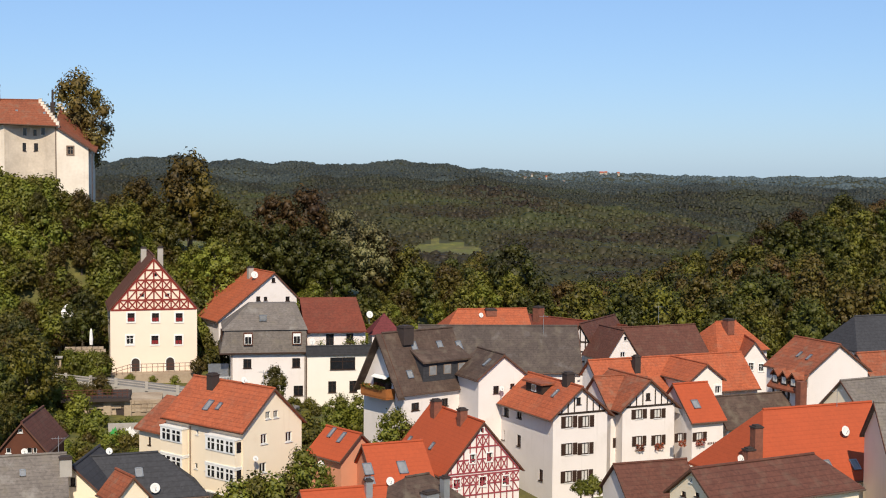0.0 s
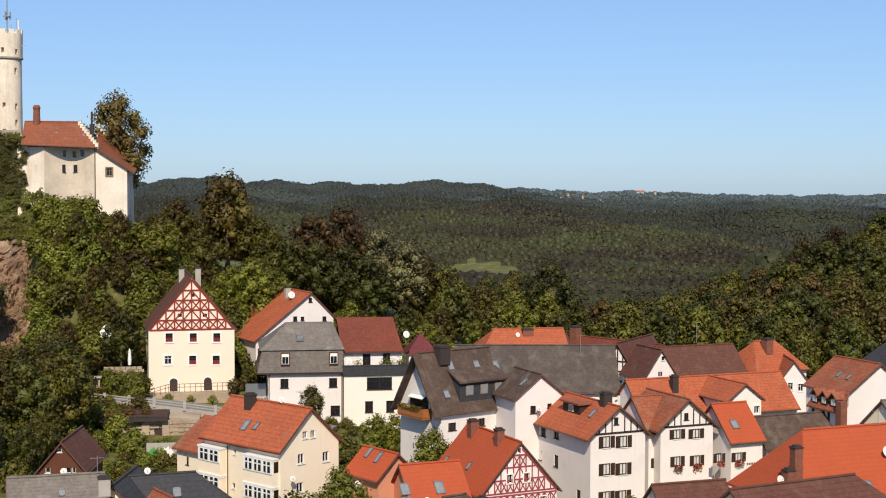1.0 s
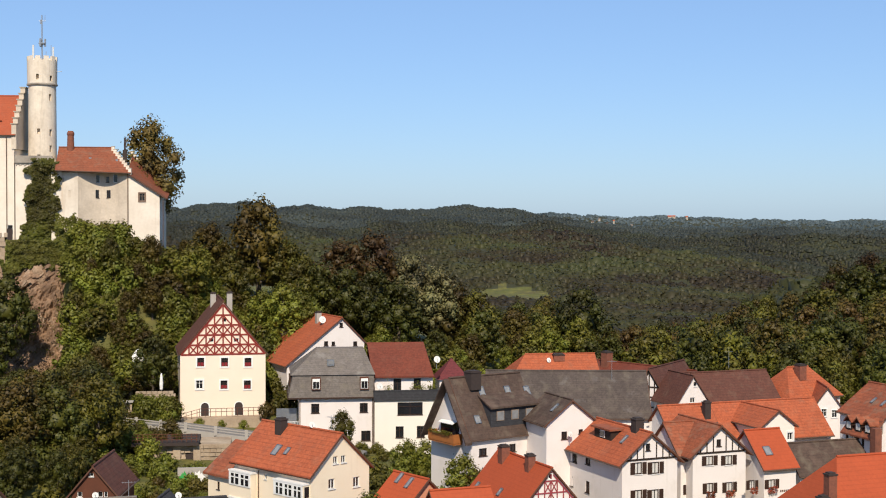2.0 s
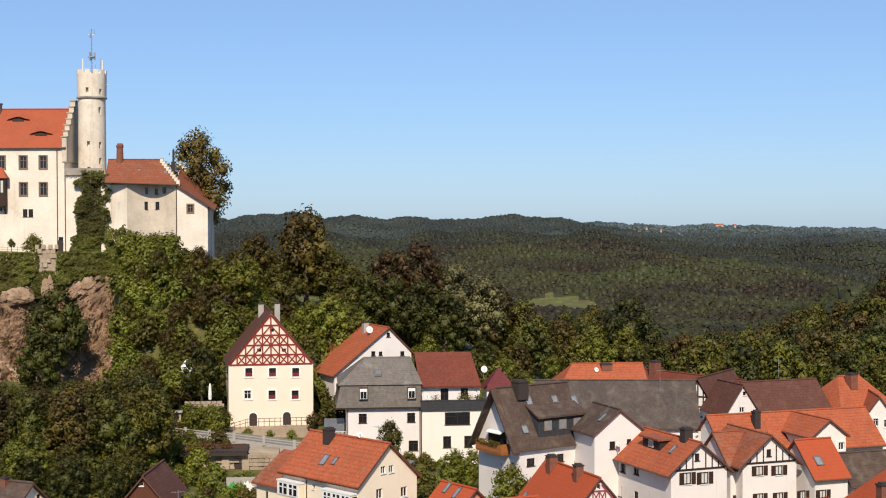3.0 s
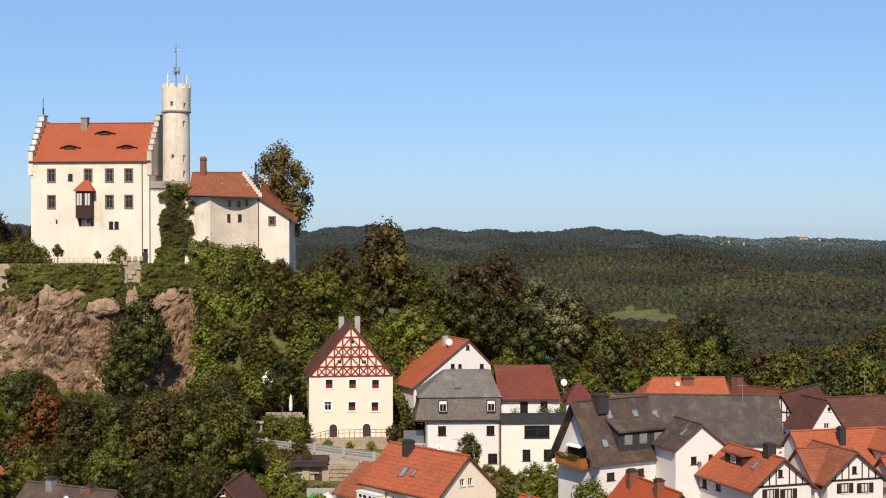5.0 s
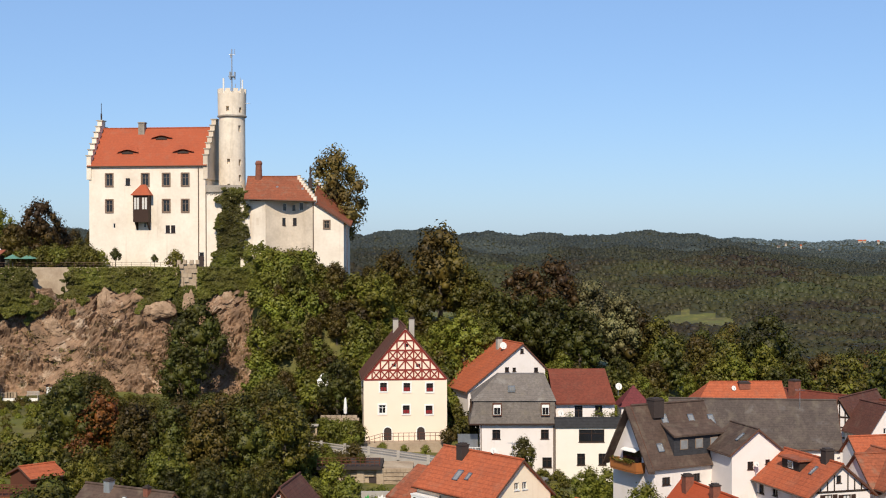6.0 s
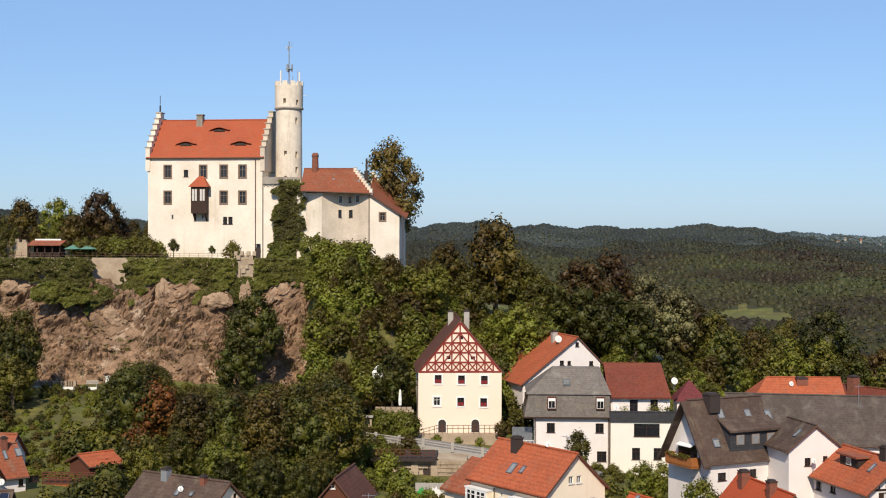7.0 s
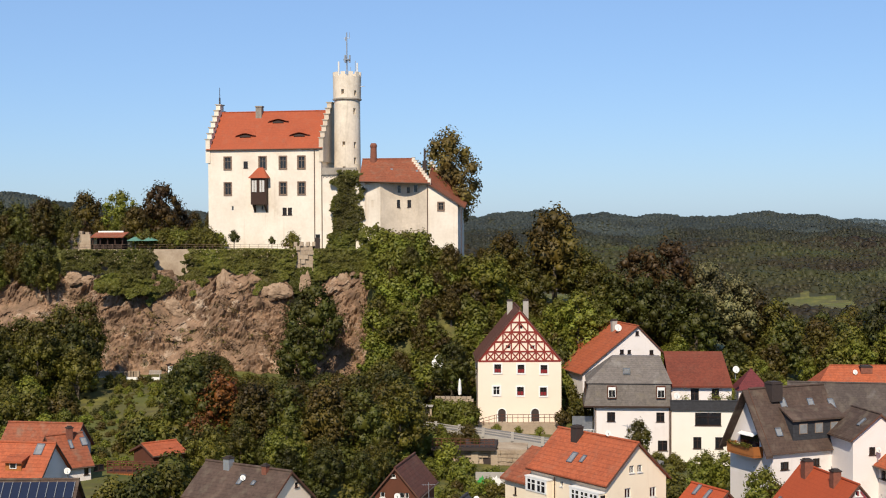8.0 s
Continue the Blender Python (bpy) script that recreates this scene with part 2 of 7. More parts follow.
LEAF_COPPER = leafy("copper_autumn_leaves", (0.272, 0.107, 0.019), (0.113, 0.050, 0.013))
LEAF_SILVER = leafy("silvery_green_leaves", (0.224, 0.197, 0.080), (0.087, 0.089, 0.035))
# far wood colours turn bluer with distance: haze is put into the base colour
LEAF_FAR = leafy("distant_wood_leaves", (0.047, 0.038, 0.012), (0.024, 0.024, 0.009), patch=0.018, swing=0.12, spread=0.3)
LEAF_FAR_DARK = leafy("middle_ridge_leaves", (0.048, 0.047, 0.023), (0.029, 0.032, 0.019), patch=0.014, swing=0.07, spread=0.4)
IVY = leafy("ivy_leaves", (0.123, 0.116, 0.016), (0.045, 0.050, 0.008))
BARK = surface("grey_brown_bark", (0.12, 0.095, 0.07), (0.06, 0.048, 0.036), 2, bump=0.5)
FLOWER = leafy("red_flowers", (0.36, 0.05, 0.03), (0.10, 0.05, 0.02))
CASTLE_TILES = tiled("castle_orange_tiles", (0.36, 0.082, 0.034), (0.27, 0.064, 0.029), lichen=0.12, bump=0.3, line=0.85, mottle=0.08)
CASTLE_TILES_OLD = tiled("castle_weathered_tiles", (0.26, 0.075, 0.035), (0.15, 0.055, 0.032), lichen=0.3)
CASTLE_TOWER = surface("pale_weathered_stone", (0.80, 0.71, 0.585), (0.50, 0.42, 0.33), 0.3, fine=2.2, amount=0.8, bump=0.4)
PAINT_GREEN = surface("green_wall_paint", (0.05, 0.34, 0.08), (0.04, 0.22, 0.06), 3)
PAINT_YELLOW = surface("yellow_wall_paint", (0.70, 0.55, 0.05), (0.5, 0.4, 0.05), 3)
PANEL = surface("solar_cells", (0.012, 0.016, 0.035), (0.018, 0.022, 0.045), 4, rough=0.15, bump=0, spec=0.6)
# the two farthest woods: most of the blue is distance haze painted in
LEAF_CONIFER_HAZE = leafy("haze_tinted_conifer_needles", (0.059, 0.068, 0.055), (0.042, 0.051, 0.045), patch=0.010, swing=0.04, spread=0.4)
LEAF_PLATEAU_HAZE = leafy("haze_blue_conifer_needles", (0.074, 0.098, 0.103), (0.058, 0.079, 0.085), patch=0.005, swing=0.03, spread=0.4)
PARASOL = surface("green_parasol_cloth", (0.10, 0.22, 0.17), (0.07, 0.16, 0.12), 2)
STONE_PALE = surface("pale_grey_stone", (0.52, 0.46, 0.37), (0.26, 0.22, 0.175), 0.9, fine=4.0, amount=1.0, bump=0.5)
LEAF_DRY = leafy("dry_brown_brush", (0.24, 0.145, 0.075), (0.11, 0.068, 0.038))
FRAME_CASTLE = surface("grey_brown_window_frames", (0.26, 0.19, 0.14), (0.17, 0.12, 0.09), 3)
patched(CASTLE, (0.42, 0.33, 0.24), 0.25, 0.60, 0.74, 0.45)
streaked(CASTLE, (0.40, 0.30, 0.21), 0.58, 0.80, 0.55)
streaked(CASTLE_TOWER, (0.26, 0.21, 0.16), 0.54, 0.78, 0.6, 1.4, 0.12)
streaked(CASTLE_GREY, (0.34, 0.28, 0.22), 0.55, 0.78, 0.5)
streaked(WHITE, (0.46, 0.41, 0.35), 0.60, 0.82, 0.4, 1.6, 0.10)
streaked(CREAM, (0.55, 0.42, 0.28), 0.60, 0.82, 0.35, 1.6, 0.10)
patched(CASTLE_TOWER, (0.30, 0.25, 0.19), 0.4, 0.55, 0.75, 0.5)
patched(WHITE, (0.55, 0.50, 0.43), 0.35, 0.55, 0.72, 0.45)
patched(CREAM, (0.62, 0.48, 0.32), 0.3, 0.58, 0.75, 0.35)
patched(SLATE_LIGHT, (0.30, 0.28, 0.25), 0.5, 0.55, 0.7, 0.5)
patched(SLATE, (0.17, 0.155, 0.145), 0.5, 0.55, 0.7, 0.5)
patched(SLATE_BROWN, (0.15, 0.10, 0.075), 0.5, 0.52, 0.7, 0.5)
patched(TILE_RED, (0.24, 0.08, 0.045), 0.8, 0.55, 0.72, 0.4)
TILE_REDBROWN = tiled("red_brown_tiles", (0.165, 0.040, 0.022), (0.11, 0.030, 0.019), lichen=0.06, line=0.85)
FOREST_FLOOR = surface("dark_forest_floor", (0.044, 0.043, 0.015), (0.028, 0.029, 0.012), 0.05, fine=0.5)
patched(ROCK, (0.150, 0.095, 0.058), 0.22, 0.48, 0.66, 0.75)
patched(ROCK, (0.46, 0.36, 0.26), 0.45, 0.62, 0.74, 0.7)
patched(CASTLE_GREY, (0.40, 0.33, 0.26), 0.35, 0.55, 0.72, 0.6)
LEAF_LIME = leafy("lime_tree_leaves", (0.201, 0.138, 0.029), (0.081, 0.062, 0.016))


# ---------------------------------------------------------------- building blocks
def thing(name, m, label, category, group=""):
    ob = new(name)
    ob.matrix_world = m
    return tagged(ob, label, category, group)


def part(name, bm, material, parent=None, label=""):
    """Links a bmesh as one mesh object under a thing or a part."""
    me = bpy.data.meshes.new(name)
    bmesh.ops.recalc_face_normals(bm, faces=bm.faces)
    bm.to_mesh(me)
    bm.free()
    me.materials.append(material)
    ob = new(name, me)
    if parent:
        ob.parent = parent
    if label:
        ob["label"] = label
    return ob


def smooth(ob):
    ob.data.polygons.foreach_set("use_smooth", [True] * len(ob.data.polygons))
    return ob


def box(bm, x0, x1, y0, y1, z0, z1):
    v = [bm.verts.new(p) for p in ((x0, y0, z0), (x1, y0, z0), (x1, y1, z0), (x0, y1, z0), (x0, y0, z1), (x1, y0, z1), (x1, y1, z1), (x0, y1, z1))]
    for f in ((0, 1, 2, 3), (4, 5, 6, 7), (0, 1, 5, 4), (1, 2, 6, 5), (2, 3, 7, 6), (3, 0, 4, 7)):
        bm.faces.new([v[i] for i in f])


def boxes(*rows):
    bm = bmesh.new()
    for r in rows:
        box(bm, *r)
    return bm


def prism(bm, points, way):
    """A solid from a polygon, drawn out along a vector."""
    way = Vector(way)
    a = [bm.verts.new(p) for p in points]
    b = [bm.verts.new(Vector(p) + way) for p in points]
    bm.faces.new(a)
    bm.faces.new(list(reversed(b)))
    for i in range(len(a)):
        j = (i + 1) % len(a)
        bm.faces.new((a[i], a[j], b[j], b[i]))


def tube(bm, path, radii, sides=7):
    rings = []
    for i, p in enumerate(path):
        p = Vector(p)
        d = (Vector(path[min(i + 1, len(path) - 1)]) - Vector(path[max(i - 1, 0)])).normalized()
        a = d.orthogonal().normalized()
        b = d.cross(a)
        rings.append([bm.verts.new(p + radii[i] * (a * math.cos(k * math.tau / sides) + b * math.sin(k * math.tau / sides))) for k in range(sides)])
    for r, s in zip(rings, rings[1:]):
        for k in range(sides):
            bm.faces.new((r[k], r[(k + 1) % sides], s[(k + 1) % sides], s[k]))
    bm.faces.new(list(reversed(rings[0])))
    bm.faces.new(rings[-1])


def bar(bm, p, q, width, depth, out):
    """A straight timber from p to q; out is the way it stands proud."""
    p, q, out = Vector(p), Vector(q), Vector(out)
    side = (q - p).cross(out).normalized() * (width / 2)
    prism(bm, (p - side, p + side, q + side, q - side), out * depth)


def carve(wall, cutter):
    """Cuts the openings out of a wall."""
    me = bpy.data.meshes.new("cutter")
    bmesh.ops.recalc_face_normals(cutter, faces=cutter.faces)
    cutter.to_mesh(me)
    cutter.free()
    tool = bpy.data.objects.new("cutter", me)
    scene.collection.objects.link(tool)
    tool.parent = wall.parent
    mod = wall.modifiers.new("openings", "BOOLEAN")
    mod.operation, mod.object, mod.solver = "DIFFERENCE", tool, "EXACT"
    bpy.context.view_layer.update()
    done = bpy.data.meshes.new_from_object(wall.evaluated_get(bpy.context.evaluated_depsgraph_get()))
    wall.modifiers.clear()
    wall.data = done
    bpy.data.objects.remove(tool)


def dome(bm, centre, radius, axis, depth=0.22, sides=14):
    """A shallow dish with a rim."""
    c, ax = Vector(centre), Vector(axis).normalized()
    a = ax.orthogonal().normalized()
    b = ax.cross(a)
    rings = []
    for r, h in ((0.05, 0.0), (0.55, 0.3), (1.0, 1.0), (0.97, 1.08), (0.5, 0.42), (0.05, 0.12)):
        rings.append([bm.verts.new(c + radius * (r * (a * math.cos(k * math.tau / sides) + b * math.sin(k * math.tau / sides)) + ax * h * depth)) for k in range(sides)])
    for r, s in zip(rings, rings[1:]):
        for k in range(sides):
            bm.faces.new((r[k], r[(k + 1) % sides], s[(k + 1) % sides], s[k]))
    bm.faces.new(list(reversed(rings[0])))
    bm.faces.new(rings[-1])


def dish(parent, x, y, z, radius, axis):
    """A satellite dish on a short mast."""
    bm = bmesh.new()
    dome(bm, (x, y, z), radius, axis)
    d = smooth(part("satellite_dish", bm, DISH, parent, "white satellite dish"))
    bm = bmesh.new()
    ax = Vector(axis).normalized()
    p = Vector((x, y, z)) - ax * 0.12
    tube(bm, ((p.x, p.y, z - 1.3), (p.x, p.y, z), Vector((x, y, z)) + ax * 0.02), (0.04, 0.04, 0.04), 6)
    tube(bm, (Vector((x, y, z - radius)), Vector((x, y, z)) + ax * radius * 0.9), (0.02, 0.03), 5)
    part("mast", bm, GALVANISED, d)


FACES = {  # a face's frame: along, out, from (half widths, length, inset)
    "g": (Vector((1, 0, 0)), Vector((0, -1, 0))),
    "l": (Vector((0, -1, 0)), Vector((-1, 0, 0))),
    "r": (Vector((0, 1, 0)), Vector((1, 0, 0))),
}


def window(parent, origin, along, out, w, h, style):
    """One window in an opening; origin is its centre on the wall's face."""
    o, a, n, up = Vector(origin), Vector(along), Vector(out), Vector((0, 0, 1))

    def block(bm, u0, u1, v0, v1, n0, n1):
        prism(bm, [o + a * u + up * v + n * n0 for u, v in ((u0, v0), (u1, v0), (u1, v1), (u0, v1))], n * (n1 - n0))

    hw, hh = w / 2, h / 2
    t = 0.10 if style in ("shutter", "flower") else 0.07 if w > 0.7 else 0.05
    dark = style in ("dark", "castle", "brown")
    fm = FRAME_BROWN if style in ("red", "shutter", "flower") else FRAME_CASTLE if style == "castle" else FRAME_BROWN if dark else FRAME_WHITE
    bm = bmesh.new()
    for r in ((-hw, -hw + t, -hh, hh), (hw - t, hw, -hh, hh), (-hw, hw, hh - t, hh), (-hw, hw, -hh, -hh + t)):
        block(bm, *r, -0.17, -0.07)
    if style not in ("hole", "shutter", "flower") and w > 0.55:
        block(bm, -t / 2, t / 2, -hh, hh, -0.15, -0.085)
        if h > 1.0 and style != "blind":
            block(bm, -hw, hw, hh * 0.30, hh * 0.30 + t * 0.7, -0.15, -0.085)
    f = part("window", bm, fm, parent)
    bm = bmesh.new()
    block(bm, -hw, hw, -hh, hh, -0.19, -0.15)
    part("pane", bm, GLASS, f)
    if style in ("curtain", "red", "shutter", "flower"):
        bm = bmesh.new()
        if style == "red":
            block(bm, -hw + t, hw - t, -hh + t, -hh * 0.1, -0.149, -0.135)
        else:
            for s in (-1, 1):
                u = sorted((s * (hw - t), s * hw * (0.35 if style == "curtain" else 0.12)))
                block(bm, u[0], u[1], -hh + t, hh - t, -0.149, -0.135)
        part("curtain", bm, RED_CURTAIN if style == "red" else BLIND, f)
    if style == "blind":
        bm = bmesh.new()
        block(bm, -hw + t, hw - t, -hh * 0.1, hh - t, -0.149, -0.1)
        part("roller_blind", bm, BLIND, f)
    if style in ("trim", "red", "castle"):
        bm = bmesh.new()
        e = 0.2 if w > 0.8 else 0.1
        for r in ((-hw - e, -hw, -hh - e, hh + e), (hw, hw + e, -hh - e, hh + e), (-hw, hw, hh, hh + e), (-hw, hw, -hh - e, -hh)):
            block(bm, *r, -0.02, 0.09)
        part("surround", bm, SURROUND if style == "castle" else FRAME_WHITE, f)
    elif style != "hole":
        bm = bmesh.new()
        block(bm, -hw - 0.08, hw + 0.08, -hh - 0.06, -hh, -0.15, 0.09)
        part("window_sill", bm, FRAME_WHITE if not dark else FRAME_BROWN, f)
    if style in ("shutter", "flower"):
        for s in (-1, 1):
            bm = bmesh.new()
            u = sorted((s * (hw + 0.02), s * (hw + 0.02 + w * 0.56)))
            block(bm, u[0], u[1], -hh, hh, 0.01, 0.05)
            k = -hh + 0.1
            while k < hh - 0.1:
                block(bm, u[0] + 0.06, u[1] - 0.06, k, k + 0.06, 0.05, 0.065)
                k += 0.12
            part("shutter", bm, FRAME_BROWN, f)
    if style == "flower":
        bm = bmesh.new()
        rnd = random.Random(int(o.x * 100 + o.z * 37))
        for i in range(90):
            c = o + a * rnd.uniform(-hw * 1.25, hw * 1.25) - up * (hh + rnd.uniform(-0.25, 0.45)) + n * rnd.uniform(0.1, 0.45)
            leaf(bm, c, 0.14, rnd)
        part("flower_box", bm, FLOWER, f, "window box full of red geraniums")
    return f


SURROUND = surface("brown_sandstone_surround", (0.22, 0.15, 0.11), (0.14, 0.095, 0.07), 2)


def leaf(bm, c, size, rnd):
    """One small folded leaf, turned at random."""
    m = Euler((rnd.uniform(-0.9, 0.9), rnd.uniform(-0.9, 0.9), rnd.uniform(0, 6.3))).to_matrix()
    v = [bm.verts.new(c + m @ Vector(p) * size) for p in ((-1, 0, 0), (0, -0.55, 0.2), (1, 0, 0), (0, 0.55, 0.2))]
    bm.faces.new(v)


def roof_solid(bm, points, thick):
    prism(bm, points, (0, 0, -thick))


def gable_house(label, apex, turn, half, eaves, length, base, roof, wall, over=0.35, verge=0.3, hip=(0, 0), name="house", category="house",
                windows=(), skylights=(), chimneys=(), dishes=(), gutter=True, group="village houses"):
    """A house with a pitched roof. Local axes: x to the right of the gable, y into the house, z up from the base."""
    ax, ay, az = apex
    h = thing(name, pose(ax, ay, base, 0, 0, turn), label, category, group)
    (wl, wr), (el, er) = half, (eaves[0] - base, eaves[1] - base)
    rz, t = az - base, 0.2
    sl, sr = (rz - el) / wl, (rz - er) / wr
    y0, y1 = verge, length - verge
    xl, xr = -(wl - over), wr - over
    zl, zr, top = el + sl * over - t, er + sr * over - t, rz - t
    bm = bmesh.new()
    f, k = hip
    if f:
        box(bm, xl, xr, y0, y1, 0, min(zl, zr))
    elif k:
        prism(bm, ((xl, y0, 0), (xr, y0, 0), (xr, y0, zr), (0, y0, top), (xl, y0, zl)), (0, y1 - k - y0, 0))
        part("wall", boxes((xl, xr, y1 - k, y1, 0, min(zl, zr))), wall, h)
    else:
        prism(bm, ((xl, y0, 0), (xr, y0, 0), (xr, y0, zr), (0, y0, top), (xl, y0, zl)), (0, y1 - y0, 0))
    body = part("wall", bm, wall, h)
    for side, w, e in (("l", -wl, el), ("r", wr, er)):
        bm = bmesh.new()
        roof_solid(bm, ((0, f, rz), (0, length - k, rz), (w, length, e), (w, 0, e)), t)
        part("roof", bm, roof, h)
        if gutter:
            bm = bmesh.new()
            s = 1 if w > 0 else -1
            tube(bm, ((w + s * 0.07, 0, e - t * 0.6), (w + s * 0.07, length, e - t * 0.6)), (0.08, 0.08), 6)
            part("gutter", bm, GUTTER, h)
    for d, yy in ((f, 0), (k, length)):
        if d:
            bm = bmesh.new()
            roof_solid(bm, ((0, f if yy == 0 else length - k, rz), (-wl, yy, el), (wr, yy, er)), t)
            part("hip_roof", bm, roof, h)
    bm = bmesh.new()
    tube(bm, ((0, f, rz + 0.01), (0, length - k, rz + 0.01)), (0.13, 0.13), 8)
    part("ridge_cap", bm, roof, h)
    if not f:
        for w, e in ((-wl, el), (wr, er)):
            bm = bmesh.new()
            prism(bm, ((0, -0.04, rz + 0.03), (w, -0.04, e + 0.03), (w, -0.04, e - 0.19), (0, -0.04, rz - 0.19)), (0, 0.06, 0))
            part("barge_board", bm, BARGE, h)
    cut = bmesh.new()
    for face, u, v, w, hh, style in windows:
        a, n = FACES[face]
        o = {"g": (u, y0, v - base), "l": (xl, u, v - base), "r": (xr, u, v - base)}[face]
        o = Vector(o)
        prism(cut, [o + a * p + Vector((0, 0, q)) + n * 0.1 for p, q in ((-w / 2, -hh / 2), (w / 2, -hh / 2), (w / 2, hh / 2), (-w / 2, hh / 2))], n * -0.28)
        window(h, o, a, n, w, hh, style)
    if windows:
        carve(body, cut)
    for side, y, x, w, hh in skylights:  # x: run from the ridge
        s, sl_ = (1, sr) if side == "r" else (-1, sl)
        n = Vector((s * sl_, 0, 1)).normalized()
        d = Vector((s, 0, -sl_)).normalized()
        c = Vector((s * x, y, rz - sl_ * x))
        bm = bmesh.new()
        al = Vector((0, 1, 0))
        e = 0.09
        for p0, p1, q0, q1 in ((-w / 2, w / 2, -hh / 2, -hh / 2 + e), (-w / 2, w / 2, hh / 2 - e, hh / 2), (-w / 2, -w / 2 + e, -hh / 2, hh / 2), (w / 2 - e, w / 2, -hh / 2, hh / 2)):
            prism(bm, [c + al * p + d * q for p, q in ((p0, q0), (p1, q0), (p1, q1), (p0, q1))], n * 0.12)
        sk = part("skylight", bm, METAL, h)
        bm = bmesh.new()
        prism(bm, [c + al * p + d * q + n * 0.02 for p, q in ((-w / 2, -hh / 2), (w / 2, -hh / 2), (w / 2, hh / 2), (-w / 2, hh / 2))], n * 0.05)
        part("pane", bm, SKY_GLASS, sk)
    for x, y, w, d, top_z, mat in chimneys:
        z0 = rz - (sr * x if x > 0 else -sl * x) - 0.5
        tz = top_z - base
        bm = boxes((x - w / 2, x + w / 2, y - d / 2, y + d / 2, z0, tz))
        c = part("chimney", bm, mat, h)
        part("cap", boxes((x - w / 2 - 0.06, x + w / 2 + 0.06, y - d / 2 - 0.06, y + d / 2 + 0.06, tz, tz + 0.12), (x - w / 2 + 0.1, x + w / 2 - 0.1, y - d / 2 + 0.1, y + d / 2 - 0.1, tz + 0.12, tz + 0.25)), SOOT, c)
    for x, y, z, r in dishes:
        m = Matrix.Rotation(-radians(turn), 3, "Z")
        dish(h, x, y, z - base, r, m @ Vector((0.35, -1.0, 0.35)))
    return h


GUTTER = surface("copper_brown_gutter", (0.14, 0.085, 0.06), (0.09, 0.06, 0.045), 3, rough=0.5, metal=0.3)
BARGE = surface("brown_barge_boards", (0.12, 0.055, 0.035), (0.07, 0.035, 0.025), 2)
SKY_GLASS = surface("skylight_glass", (0.26, 0.265, 0.27), (0.12, 0.125, 0.13), 2, rough=0.15, bump=0, spec=0.5)


# ---------------------------------------------------------------- ground
def ramp(v, a, b):
    t = np.clip((v - a) / (b - a), 0, 1)
    return t * t * (3 - 2 * t)


def rough(x, y, s, amp):
    """Cheap rolling noise for arrays."""
    return amp * (np.sin(x * s + 1.3 * np.sin(y * s * 0.7 + 0.5)) * np.cos(y * s * 1.1 + 0.9 * np.sin(x * s * 0.6)) + 0.5 * np.sin(x * s * 2.3 + y * s * 1.7 + 2))


# the wooded crests beyond the valley: distance, bearings and slopes in degrees
CRESTS = (
    (950, (-30, 0, 6, 10, 13, 15.5, 17.9, 20.2, 22.3, 27, 33), (-1.5, -1.4, -1.2, -1.15, -1.15, -1.5, -1.8, -2.1, -2.75, -3.6, -4.0)),
    (1400, (-30, 0, 3.7, 5, 6.5, 8, 10, 12, 14, 17, 20, 33), (-0.4, -0.5, -0.75, -0.5, -0.65, -0.8, -0.7, -0.65, -0.9, -1.1, -1.3, -1.35)),
    (1950, (-30, -22.8, -20.6, -15, -3.5, -2, -0.6, 0.55, 2, 3.2, 4.4, 6.5, 7.7, 8.4, 9.8, 10.8, 11.5, 13, 15.5, 33), (1.30, 1.15, 0.82, 0.3, 0.10, 0.26, 0.36, 0.10, 0.20, 0.08, 0.21, 0.05, 0.18, 0.22, 0.16, 0.06, -0.14, -0.4, -0.65, -0.8)),
    (2800, (-30, 8, 11.5, 13, 15, 17, 20, 23.6, 33), (-0.2, -0.2, -0.08, -0.10, -0.22, -0.17, -0.28, -0.36, -0.38)),
    (4850, (-30, 20, 24, 33), (-0.5, -0.45, -0.24, -0.20)),
)


